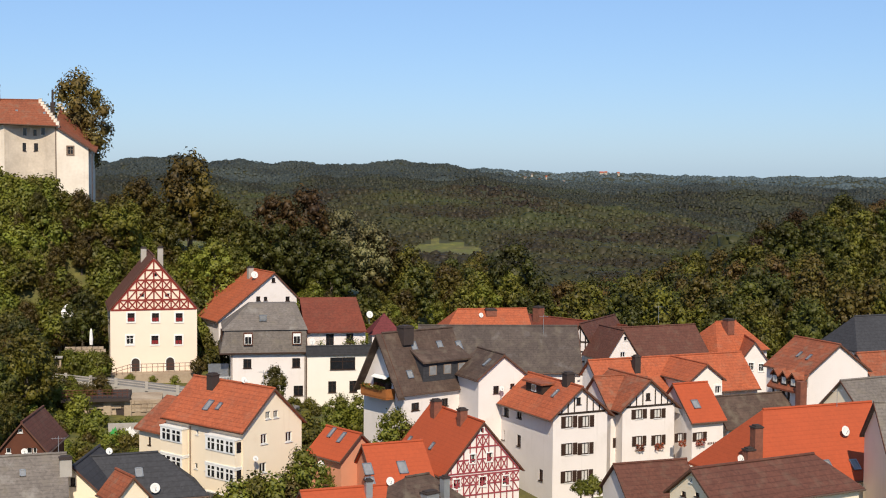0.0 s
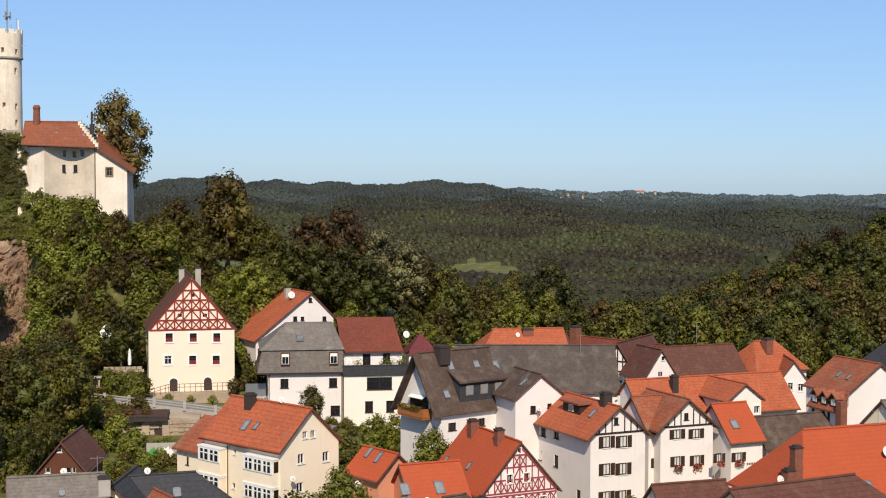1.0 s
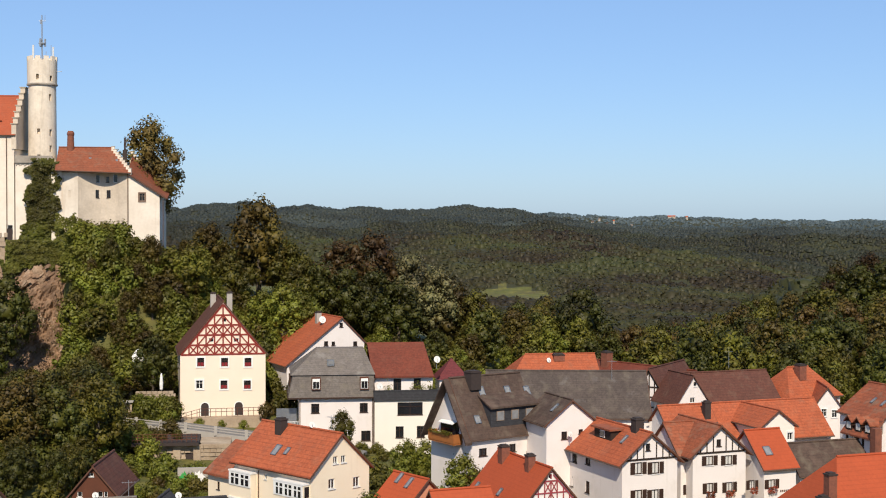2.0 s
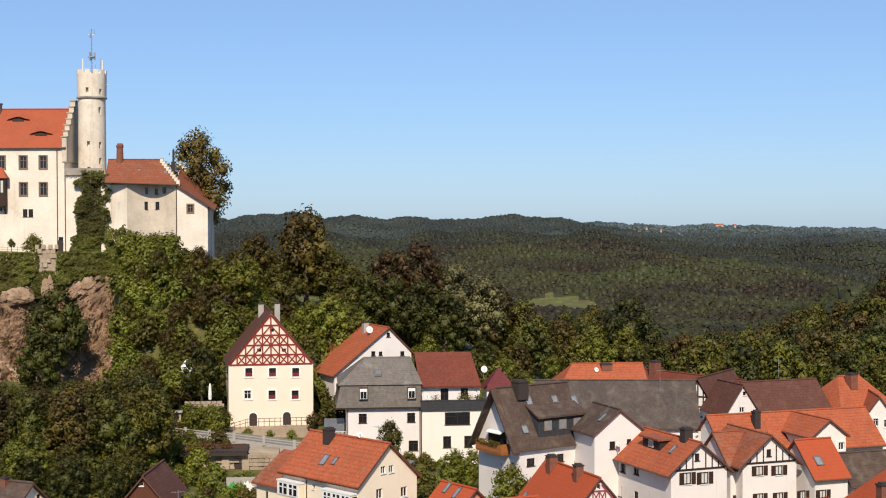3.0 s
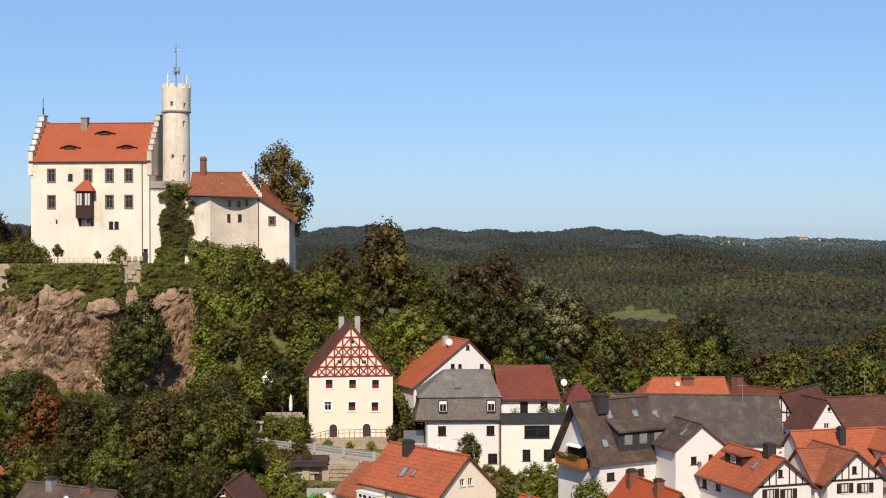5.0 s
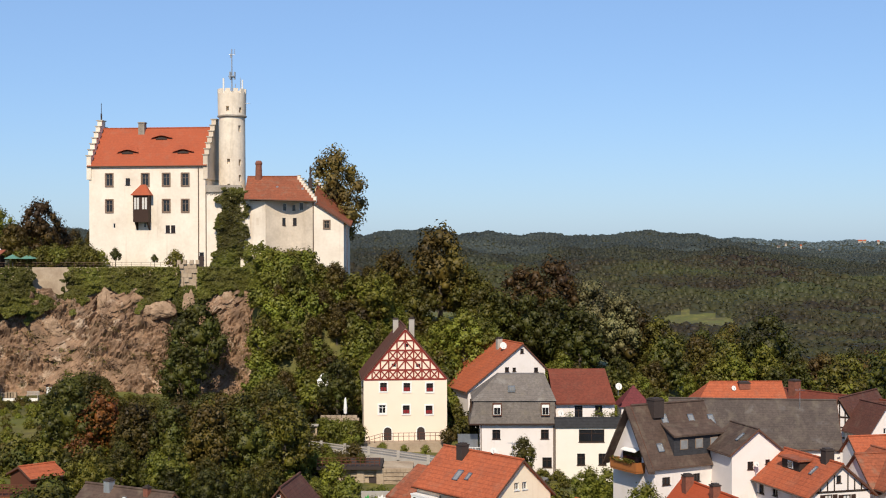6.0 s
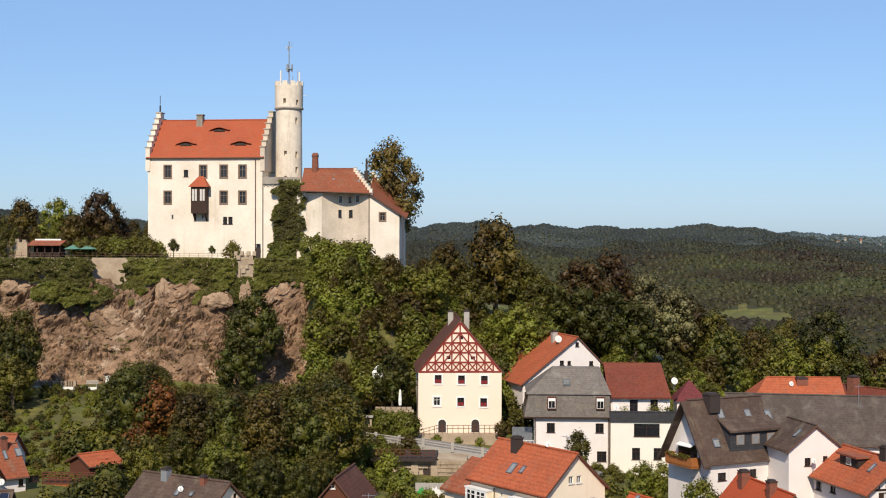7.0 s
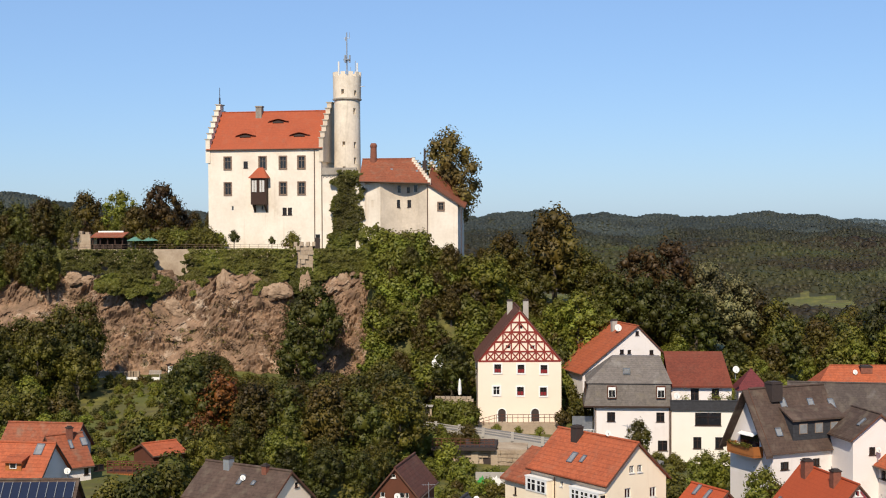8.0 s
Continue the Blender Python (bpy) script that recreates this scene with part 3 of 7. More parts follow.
def height(x, y):
    x, y = np.asarray(x, float), np.asarray(y, float)
    d = np.hypot(x, y)
    az = np.degrees(np.arctan2(x, y))
    village = 5.2 + 0.1 * np.clip(20 - x, -4, 70) + 0.05 * np.clip(y - 150, 0, 80)
    # castle hill on the left, falling off to the right, then the wooded hill on the right
    crest = 35.2 - 10.0 * ramp(x, -27, 0) - 12.0 * ramp(x, 0, 45) - 7 * ramp(x, 55, 80) + 6 * ramp(x, 95, 115) + 11 * ramp(x, 115, 140)
    foot = 205 - 5 * ramp(x, -30, -10) + 10 * ramp(x, 10, 60) + 20.0 * ramp(-x, 28, 34)
    top = 226 + 12 * ramp(x, -25, 5) + 40 * ramp(x, 50, 140) + 3.5 * ramp(-x, 28, 34)
    near = village + (crest - village) * ramp(y, foot, top)
    near = near - (near + 20) * ramp(y, 275 + 60 * ramp(x, 40, 140), 430)
    # far woods beyond the valley: one crest behind another, each by its bearing and slope seen from the viewpoint
    e = np.full(d.shape, -4.9)
    start, crest_e = math.log(430), e
    for far_off, bearings, slopes in CRESTS:
        goal = np.interp(az, bearings, slopes) + 0.03 * np.sin(az * 2.9 + far_off) + 0.02 * np.sin(az * 6.7 + 0.01 * far_off)
        stop = math.log(far_off)
        q = np.clip((np.log(np.maximum(d, 1)) - start) / (stop - start), 0, 1)
        sink = 0.0 if far_off < 1000 else 0.30
        leg = crest_e + (goal - crest_e) * (q * q * (3 - 2 * q)) - sink * np.sin(np.pi * q) ** 2
        e = np.where(np.log(np.maximum(d, 1)) >= start, leg, e)
        start, crest_e = stop, goal
    far = EYE + d * np.tan(np.radians(e)) + rough(x, y, 0.022, 5.0) * ramp(d, 480, 800) * (1 - 0.6 * ramp(d, 1500, 1900)) + rough(x + 300, y, 0.009, 5.0) * ramp(d, 900, 1300) * (1 - 0.7 * ramp(d, 1600, 1950))
    w = ramp(d, 330, 470)
    return near * (1 - w) + far * w + rough(x, y, 0.13, 0.35) * (1 - w)


def ground_z(x, y):
    return float(height(x, y))


def ground_material():
    m = surface("meadow_and_leaf_litter", (0.100, 0.112, 0.020), (0.088, 0.070, 0.028), 0.09, fine=0.9, amount=1.0, bump=0.6)
    patched(m, (0.185, 0.165, 0.038), 0.22, 0.50, 0.66, 0.8)
    patched(m, (0.050, 0.066, 0.018), 0.30, 0.55, 0.68, 0.8)
    return m


GROUND = ground_material()
az = np.radians(np.concatenate([np.arange(-180, -30, 5), np.arange(-30, 34, 0.35), np.arange(34, 180, 5)]))
dist = np.concatenate([[5, 20, 50], np.arange(70, 300, 1.6), np.geomspace(300, 4850, 150)])
A, D = np.meshgrid(az, dist)
X, Y = D * np.sin(A), D * np.cos(A)
verts = np.stack([X, Y, height(X, Y)], -1).reshape(-1, 3)
nd, na = A.shape
idx = np.arange(nd * na).reshape(nd, na)
nxt = np.roll(idx, -1, axis=1)
faces = np.stack([idx[:-1], nxt[:-1], nxt[1:], idx[1:]], -1).reshape(-1, 4)
gm = bpy.data.meshes.new("ground")
gm.from_pydata(verts.tolist(), [], faces.tolist() + [idx[0].tolist()])
gm.materials.append(GROUND)
gm.materials.append(FOREST_FLOOR)
mid = verts[faces].mean(axis=1)
wooded = (np.hypot(mid[:, 0], mid[:, 1]) > 330) & ~((np.hypot((mid[:, 0] - 113) / 17, (mid[:, 1] - 606) / 36) < 1))
gm.polygons.foreach_set("material_index", np.append(wooded, False).astype(np.int32))
ground = tagged(smooth(new("ground", gm)), "grassy hillside and valley floor with leaf litter", "ground", kind="structure")

# ---------------------------------------------------------------- village houses
timber_house = gable_house("tall pale peach house with red timber-framed gable", (-5.42, 195.00, 27.47), 5.0, (6.23, 6.23), (19.91, 19.91), 14.00, 10.0, TILE_BROWN, PEACH, over=0.25, verge=0.15,
    windows=[("g", -3.14, 18.84, 0.97, 1.21, "red"), ("g", 0.20, 18.77, 0.97, 1.21, "red"), ("g", 3.49, 18.70, 0.97, 1.22, "red"), ("g", -3.31, 15.66, 0.97, 1.21, "trim"), ("g", 0.11, 15.57, 0.97, 1.21, "red"), ("g", 3.40, 15.49, 0.97, 1.22, "red"), ("g", 0.15, 24.76, 0.65, 0.57, "hole"), ("g", -1.65, 21.92, 0.73, 0.57, "hole"), ("g", 1.85, 21.86, 0.73, 0.57, "hole")],
    chimneys=[(-0.90, 9.48, 0.80, 0.80, 27.96, CONCRETE), (1.50, 9.50, 0.80, 0.80, 28.00, CONCRETE)],
    dishes=[(-6.38, 12.93, 13.49, 0.43)])
red_roofed_house = gable_house("plastered house with a long red clay tile roof", (12.20, 208.00, 23.98), 19.0, (9.20, 4.10), (16.95, 19.93), 19.66, 10.5, TILE_RED, WHITE,
    windows=[("g", -0.06, 22.84, 0.56, 0.69, "dark"), ("g", -2.54, 20.09, 0.65, 0.69, "dark"), ("g", -1.35, 20.04, 0.56, 0.60, "dark"), ("g", 2.26, 19.89, 0.66, 0.69, "dark")],
    chimneys=[(-1.35, 6.61, 0.80, 0.80, 24.35, CONCRETE)],
    dishes=[(-1.70, 4.03, 23.40, 0.57)])
brown_roofed_house = gable_house("white house with a big brown slate roof and balcony", (20.92, 152.00, 21.36), -62.0, (4.18, 4.18), (14.86, 14.86), 10.24, 5.5, SLATE_BROWN, WHITE,
    windows=[("r", 6.17, 13.41, 0.96, 0.88, "dark"), ("r", 8.75, 13.28, 0.98, 1.01, "brown"), ("r", 1.97, 13.33, 1.09, 0.87, "dark")],
    skylights=[("r", 3.78, 1.06, 0.80, 1.20), ("r", 7.46, 1.19, 0.80, 1.20), ("r", 10.22, 1.31, 0.80, 1.20), ("r", 1.85, 2.89, 0.80, 1.00)],
    chimneys=[(0.59, 2.91, 1.40, 1.40, 21.87, SOOT)])
slate_barn = gable_house("long barn under a grey slate roof", (48.47, 168.00, 19.98), 82.0, (5.42, 5.42), (14.74, 14.74), 20.44, 6.0, SLATE, WHITE)
white_wing = gable_house("white gabled wing with a brown slate roof", (34.29, 148.00, 19.23), 14.0, (3.41, 3.41), (16.53, 16.53), 6.97, 5.5, SLATE_BROWN, WHITE,
    windows=[("g", -0.87, 15.28, 0.69, 0.86, "dark"), ("g", 1.19, 15.61, 0.55, 0.49, "dark")],
    skylights=[("l", 1.72, 1.33, 0.50, 1.20)],
    dishes=[(-0.46, -0.30, 15.48, 0.31)])
yellow_house = gable_house("cream apartment house with orange tiled roof and bay windows", (7.68, 130.00, 18.89), 39.0, (4.10, 4.10), (15.19, 15.19), 12.14, 7.2, TILE_RED, CREAM,
    windows=[("g", -0.67, 16.38, 0.58, 0.70, "white"), ("g", 0.35, 16.35, 0.59, 0.70, "white"), ("g", -1.17, 14.16, 0.79, 0.97, "white"), ("g", 2.04, 13.91, 0.82, 0.98, "white"), ("g", -1.32, 11.41, 0.86, 0.97, "white"), ("l", 7.03, 14.29, 0.35, 0.50, "white"), ("l", 5.51, 14.22, 0.34, 0.49, "white"), ("l", 7.22, 10.94, 0.44, 0.55, "white"), ("l", 5.61, 11.01, 0.43, 0.60, "white"), ("l", 7.40, 8.68, 0.35, 0.44, "white"), ("l", 6.12, 8.72, 0.35, 0.44, "white")],
    skylights=[("l", 6.96, 2.39, 0.80, 1.30), ("l", 5.44, 2.32, 0.50, 0.90)],
    chimneys=[(-0.64, 8.38, 0.90, 0.90, 19.38, SOOT)],
    dishes=[(-0.05, 4.41, 19.23, 0.30), (-2.77, -0.30, 12.60, 0.27)])
framed_house = gable_house("house with orange tiles and wine-red timber-framed gable", (27.70, 128.00, 15.51), 16.0, (4.47, 4.47), (10.45, 10.45), 11.92, 5.0, TILE_ORANGE, WHITE,
    windows=[("g", -0.08, 14.64, 0.36, 0.48, "trim"), ("g", -1.11, 11.96, 0.62, 0.84, "trim"), ("g", 0.76, 11.96, 0.62, 0.84, "trim"), ("g", -2.80, 9.63, 0.72, 0.92, "trim"), ("g", 0.04, 9.63, 0.72, 0.92, "trim"), ("g", 2.61, 9.49, 0.72, 0.92, "trim")],
    skylights=[("l", 10.55, 3.10, 0.50, 1.10), ("l", 8.32, 3.00, 0.50, 0.90), ("l", 5.66, 2.82, 0.50, 0.90)],
    chimneys=[(-0.56, 9.43, 0.90, 0.90, 16.11, BRICK), (-0.48, 3.73, 0.80, 0.80, 16.10, BRICK)])
inn = gable_house("white inn with red tiled roof and brown shutters", (40.53, 138.00, 17.06), 16.0, (3.98, 3.98), (13.80, 13.80), 14.57, 4.0, TILE_RED, WHITE, over=0.6, verge=0.45, hip=(0, 3.0),
    windows=[("g", -1.41, 13.35, 0.91, 1.26, "shutter"), ("g", 0.70, 13.25, 0.92, 1.26, "shutter"), ("g", -1.37, 10.45, 0.91, 1.26, "shutter"), ("g", 0.67, 10.34, 0.92, 1.26, "shutter"), ("g", -1.39, 7.49, 0.91, 1.26, "shutter"), ("g", 0.65, 7.42, 0.92, 1.26, "shutter"), ("g", -0.25, 15.50, 0.54, 0.75, "brown"), ("l", 10.67, 12.90, 1.38, 1.04, "dark"), ("l", 7.61, 13.15, 1.09, 1.02, "dark"), ("l", 12.86, 10.28, 0.77, 0.99, "dark"), ("l", 11.27, 10.18, 0.76, 1.10, "dark"), ("l", 7.67, 10.20, 0.85, 1.26, "dark"), ("l", 2.84, 7.36, 0.80, 1.22, "dark")],
    skylights=[("l", 3.32, 1.39, 0.50, 1.20)],
    chimneys=[(-0.01, 2.94, 1.00, 1.00, 18.04, SOOT)])
inn_annex = gable_house("white inn annex with timbered gable and brown shutters", (49.82, 143.00, 16.88), 14.0, (3.99, 3.99), (13.53, 13.53), 9.00, 4.0, TILE_OLD, WHITE, over=0.6, verge=0.45,
    windows=[("g", -1.26, 13.04, 0.92, 1.07, "shutter"), ("g", 1.19, 12.94, 0.93, 1.07, "shutter"), ("g", -1.20, 10.01, 0.85, 1.13, "flower"), ("g", 1.32, 9.94, 0.86, 1.13, "flower"), ("g", -0.11, 14.92, 0.57, 0.77, "brown"), ("g", 1.46, 6.87, 0.86, 0.95, "shutter")])
inn_link = gable_house("low link building with red tiles and flower boxes", (44.34, 147.00, 16.69), -76.0, (3.72, 3.72), (13.10, 13.10), 4.47, 4.0, TILE_OLD, WHITE,
    windows=[("r", 1.53, 9.74, 0.84, 1.07, "flower")])
shuttered_wing = gable_house("white wing with orange tiles, shutters and flower boxes", (53.35, 146.00, 15.82), -76.0, (3.92, 3.92), (12.04, 12.04), 4.78, 4.0, TILE_ORANGE, WHITE,
    windows=[("r", -1.24, 10.44, 0.71, 1.00, "flower"), ("r", 1.31, 10.37, 0.87, 1.01, "flower"), ("r", -1.33, 7.60, 0.71, 1.00, "shutter"), ("r", 1.38, 7.37, 0.87, 1.01, "shutter")],
    skylights=[("r", 1.69, 2.16, 0.90, 1.20)])
grey_low_house = gable_house("low house with weathered grey-brown roof", (58.37, 147.00, 14.06), -77.0, (3.24, 3.24), (10.93, 10.93), 16.43, 4.5, SLATE_BROWN, WHITE)
long_orange_house = gable_house("house with a long orange tiled roof", (55.37, 164.00, 16.33), -77.0, (4.33, 4.33), (12.14, 12.14), 15.66, 4.5, TILE_RED, WHITE)
low_red_house = gable_house("low house with plain red tiled roof", (47.51, 160.00, 16.67), -77.0, (2.08, 2.08), (14.66, 14.66), 7.25, 4.5, TILE_RED, WHITE,
    chimneys=[(1.36, 6.10, 0.80, 0.80, 16.97, SOOT)])
cream_gable = gable_house("cream gabled dormer house with red tiles", (61.89, 157.00, 16.34), 14.0, (2.71, 2.71), (14.31, 14.31), 8.00, 4.5, TILE_RED, YELLOWISH,
    windows=[("g", 1.71, 13.06, 0.81, 0.92, "trim")])
brown_tiled_house = gable_house("white gabled wing with brown tiled roof", (57.69, 177.00, 18.20), 12.0, (2.78, 2.78), (14.17, 14.17), 7.00, 6.0, TILE_BROWN, WHITE,
    windows=[("g", 0.37, 16.99, 0.51, 0.59, "white"), ("g", -0.03, 14.84, 0.76, 0.73, "white")])
brown_main_house = gable_house("white house with long brown tiled roof", (58.57, 181.00, 18.11), -77.0, (3.83, 3.83), (14.41, 14.41), 12.09, 6.0, TILE_BROWN, WHITE,
    windows=[("r", 6.59, 14.21, 0.71, 0.45, "dark"), ("r", 9.56, 14.15, 0.72, 0.45, "dark"), ("r", 11.16, 14.15, 0.54, 0.45, "dark"), ("r", 4.48, 14.23, 0.70, 0.44, "dark")])
timbered_barn = gable_house("barn with brown tiles and dark timbered gable", (53.41, 184.00, 18.39), -38.0, (3.58, 3.58), (13.04, 13.04), 14.00, 6.0, TILE_BROWN, WHITE)
rear_long_house = gable_house("long rear house with weathered red-brown tiles", (63.00, 192.00, 17.05), 33.0, (5.4, 5.4), (13.0, 13.0), 20.0, 7.0, TILE_REDBROWN, WHITE,
    chimneys=[(-0.6, 17.2, 1.30, 1.30, 18.40, BRICK)])
far_tiled_house = gable_house("long house with weathered orange tiled roof", (49.20, 198.00, 19.15), 90.0, (5.86, 5.86), (14.95, 14.95), 14.4, 8.0, TILE_RED, WHITE, hip=(0, 3.8),
    chimneys=[(-0.68, 5.69, 1.60, 1.60, 19.03, BRICK)],
    dishes=[(-1.50, 7.32, 18.36, 0.37)])
long_brown_house = gable_house("long house with dark brown tiled roof", (62.50, 191.00, 16.97), 78.0, (3.26, 3.26), (13.82, 13.82), 14.60, 7.0, TILE_BROWN, WHITE)
hipped_house = gable_house("house with steep orange hipped roof", (70.70, 182.97, 18.37), -70.0, (3.99, 3.99), (14.52, 14.52), 9.86, 6.0, TILE_RED, WHITE, hip=(3, 3),
    chimneys=[(1.28, 4.33, 1.20, 1.20, 18.67, BRICK)])
white_gable_house = gable_house("white house with red tiled roof", (76.22, 176.00, 16.49), -12.0, (2.33, 2.33), (13.28, 13.28), 13.00, 4.5, TILE_RED, WHITE,
    windows=[("g", -0.49, 12.99, 0.67, 1.02, "trim"), ("g", 0.91, 12.85, 0.67, 1.02, "trim")])
big_gable_house = gable_house("house with tall blank white gable and mossy tiles", (74.73, 148.00, 19.73), 13.0, (4.69, 4.69), (16.39, 16.39), 8.50, 4.5, TILE_OLD, WHITE,
    skylights=[("l", 4.54, 2.35, 0.40, 1.00), ("l", 2.60, 2.46, 0.40, 1.00)])
black_roofed_house = gable_house("house with black sheet roof", (85.81, 171.33, 20.29), -77.0, (4.30, 4.30), (16.14, 16.14), 15.74, 6.0, SLATE_DARK, WHITE, hip=(3, 0))
small_red_house = gable_house("small house with red tiled roof", (81.87, 158.00, 17.26), -77.0, (2.66, 2.66), (14.69, 14.69), 11.43, 5.0, TILE_OLD, WHITE)
slate_front_house = gable_house("cream house with weathered pale grey slate roof", (56.64, 106.00, 20.52), -101.0, (3.64, 3.64), (17.01, 17.01), 5.44, 5.0, SLATE_LIGHT, CREAM)
slate_house = gable_house("house with pale grey slate roof behind", (64.67, 128.00, 18.77), -72.0, (2.93, 2.93), (15.94, 15.94), 12.37, 5.0, SLATE_LIGHT, CREAM)
orange_roofed_house = gable_house("house with a broad bright orange tiled roof", (46.29, 113.17, 18.64), -78.0, (5.84, 5.84), (13.00, 13.00), 16.09, 5.0, TILE_ORANGE, CREAM, hip=(4, 0),
    skylights=[("r", 7.62, 4.57, 0.80, 1.10), ("r", 10.50, 4.71, 0.80, 1.10)],
    chimneys=[(3.73, 0.72, 0.80, 0.80, 17.90, BRICK), (4.09, -0.28, 0.80, 0.80, 16.07, BRICK)],
    dishes=[(2.64, 11.00, 16.70, 0.47), (3.93, -1.03, 15.32, 0.36)])
brown_foreground_house = gable_house("cream house with a dark brown tiled roof", (37.38, 98.00, 17.21), -72.0, (3.19, 3.19), (14.81, 14.81), 15.06, 4.0, TILE_BROWN, CREAM, hip=(0, 2.5),
    windows=[("g", -0.28, 16.24, 0.26, 0.33, "white"), ("g", -1.14, 15.00, 0.53, 0.37, "dark"), ("g", 0.50, 15.27, 0.51, 0.32, "dark")])
dark_low_house = gable_house("low house with plain dark brown roof", (39.49, 124.00, 11.85), -80.0, (2.98, 2.98), (8.97, 8.97), 8.05, 4.0, TILE_BROWN, WHITE)
wooden_house = gable_house("brown boarded house with brown tiles and white windows", (-16.27, 135.00, 15.32), -7.0, (2.48, 2.48), (12.38, 12.38), 9.00, 7.0, TILE_BROWN, WOOD_BROWN,
    windows=[("g", -1.34, 12.52, 0.46, 0.51, "white"), ("g", 0.65, 12.51, 0.52, 0.56, "white"), ("g", 1.18, 12.51, 0.35, 0.56, "white"), ("g", -0.19, 14.44, 0.40, 0.34, "white")],
    dishes=[(0.31, -0.30, 12.53, 0.33)])
grey_shingled_house = gable_house("house with pale grey shingled roof", (-18.86, 119.00, 15.29), -82.0, (3.21, 3.21), (12.19, 12.19), 8.18, 6.0, SLATE_LIGHT, CREAM,
    skylights=[("r", 4.51, 1.30, 0.50, 0.70)],
    chimneys=[(1.25, 8.01, 1.00, 1.00, 15.06, CONCRETE)])
slate_gable_house = gable_house("cream boarded gable house with dark slate roof", (-10.29, 120.00, 14.12), -11.0, (2.93, 2.93), (11.36, 11.36), 9.00, 6.0, SLATE_DARK, CREAM,
    windows=[("g", -0.05, 12.72, 0.41, 0.75, "brown")])
dark_slate_house = gable_house("house with dark slate roof and satellite dishes", (-9.33, 125.00, 13.92), -80.0, (3.62, 3.62), (10.43, 10.43), 10.23, 6.0, SLATE_DARK, CREAM, hip=(0, 4),
    skylights=[("r", 4.29, 1.52, 0.70, 1.00)],
    dishes=[(0.05, 1.83, 14.28, 0.31), (3.27, 5.43, 11.36, 0.46)])
little_gable = gable_house("little gable house with old red tiles", (-4.94, 116.00, 13.91), 25.0, (1.76, 1.76), (11.92, 11.92), 4.00, 6.0, TILE_OLD, CREAM)
salmon_house = gable_house("salmon-walled house with orange tiled roof", (15.76, 128.00, 14.69), 32.0, (2.58, 2.58), (12.37, 12.37), 5.50, 5.0, TILE_ORANGE, PINK,
    skylights=[("l", 3.95, 0.47, 0.50, 1.30), ("l", 2.16, 0.69, 0.50, 1.30)],
    dishes=[(-2.63, 2.92, 11.63, 0.37)])
salmon_house_wing = gable_house("wing with orange tiles and open roof windows", (15.52, 126.00, 14.01), -77.0, (3.98, 3.98), (10.17, 10.17), 6.21, 5.0, TILE_ORANGE, PINK,
    skylights=[("r", -0.09, 1.96, 0.90, 1.30), ("r", 3.30, 2.06, 0.90, 1.40), ("r", -0.23, 2.94, 0.90, 1.00)],
    dishes=[(3.48, 1.51, 11.18, 0.41)])
pink_gable_house = gable_house("house with dark brown slate roof and pink gable", (-23.31, 118.00, 18.02), 60.0, (3.18, 3.18), (15.28, 15.28), 10.47, 6.0, SLATE_BROWN, PEACH,
    windows=[("g", 0.94, 16.68, 0.45, 0.44, "dark")],
    skylights=[("l", 4.92, 1.24, 0.50, 1.10), ("l", 3.30, 1.37, 0.40, 0.50)],
    chimneys=[(-0.28, 7.35, 0.70, 0.70, 18.50, GALVANISED), (-0.33, 2.83, 0.50, 0.50, 18.28, BRICK)],
    dishes=[(-1.34, 4.63, 17.19, 0.25)])
front_house = gable_house("low house with weathered grey-brown roof and metal chimneys", (15.3, 110.8, 14.05), -62.0, (3.2, 3.2), (11.7, 11.7), 7.5, 5.0, SLATE_BROWN, WHITE, hip=(2.5, 2.5),
    chimneys=[(2.3, 4.9, 0.6, 0.6, 14.1, GALVANISED), (2.2, 3.4, 0.9, 1.3, 13.0, GALVANISED)])
front_red_house = gable_house("low house with bright orange tiled roof", (8.6, 111.5, 13.3), -80.0, (3.0, 3.0), (11.2, 11.2), 7.5, 5.0, TILE_ORANGE, WHITE,
    chimneys=[(0.8, 5.7, 0.55, 0.55, 13.9, GALVANISED)])
farm_house = gable_house("farmhouse with long red tiled roof", (-54.28, 152.00, 16.95), 84.0, (2.82, 2.82), (14.23, 14.23), 9.28, 11.0, TILE_OLD, WHITE)
farm_wing = gable_house("white farm wing with red-brown tiles", (-55.68, 144.00, 16.77), -48.0, (3.31, 3.31), (13.57, 13.57), 4.25, 10.0, TILE_OLD, WHITE,
    windows=[("r", 3.44, 12.97, 0.52, 0.78, "dark"), ("r", 4.93, 13.17, 1.18, 0.66, "dark")],
    skylights=[("r", 2.44, 1.08, 0.40, 1.20), ("r", 3.98, 0.94, 0.70, 1.10)],
    chimneys=[(0.41, 2.58, 0.60, 0.60, 17.44, BRICK)])
farm_cottage = gable_house("cottage with orange tiles and dormer", (-52.15, 138.00, 16.98), 83.0, (3.24, 3.24), (13.85, 13.85), 8.42, 10.0, TILE_RED, WHITE,
    skylights=[("l", 1.60, 0.62, 0.90, 1.40)],
    dishes=[(1.71, -0.30, 13.78, 0.35)])
shed_with_solar_panels = gable_house("shed with dark roof and solar panels", (-54.77, 122.00, 16.15), -84.0, (2.46, 2.46), (13.77, 13.77), 10.49, 7.0, SLATE_BROWN, WOOD_BROWN)
garden_hut = gable_house("little wooden garden hut with red roof", (-47.48, 152.00, 14.67), -45.0, (2.72, 2.72), (13.63, 13.63), 4.50, 11.5, TILE_RED, WOOD_BROWN)

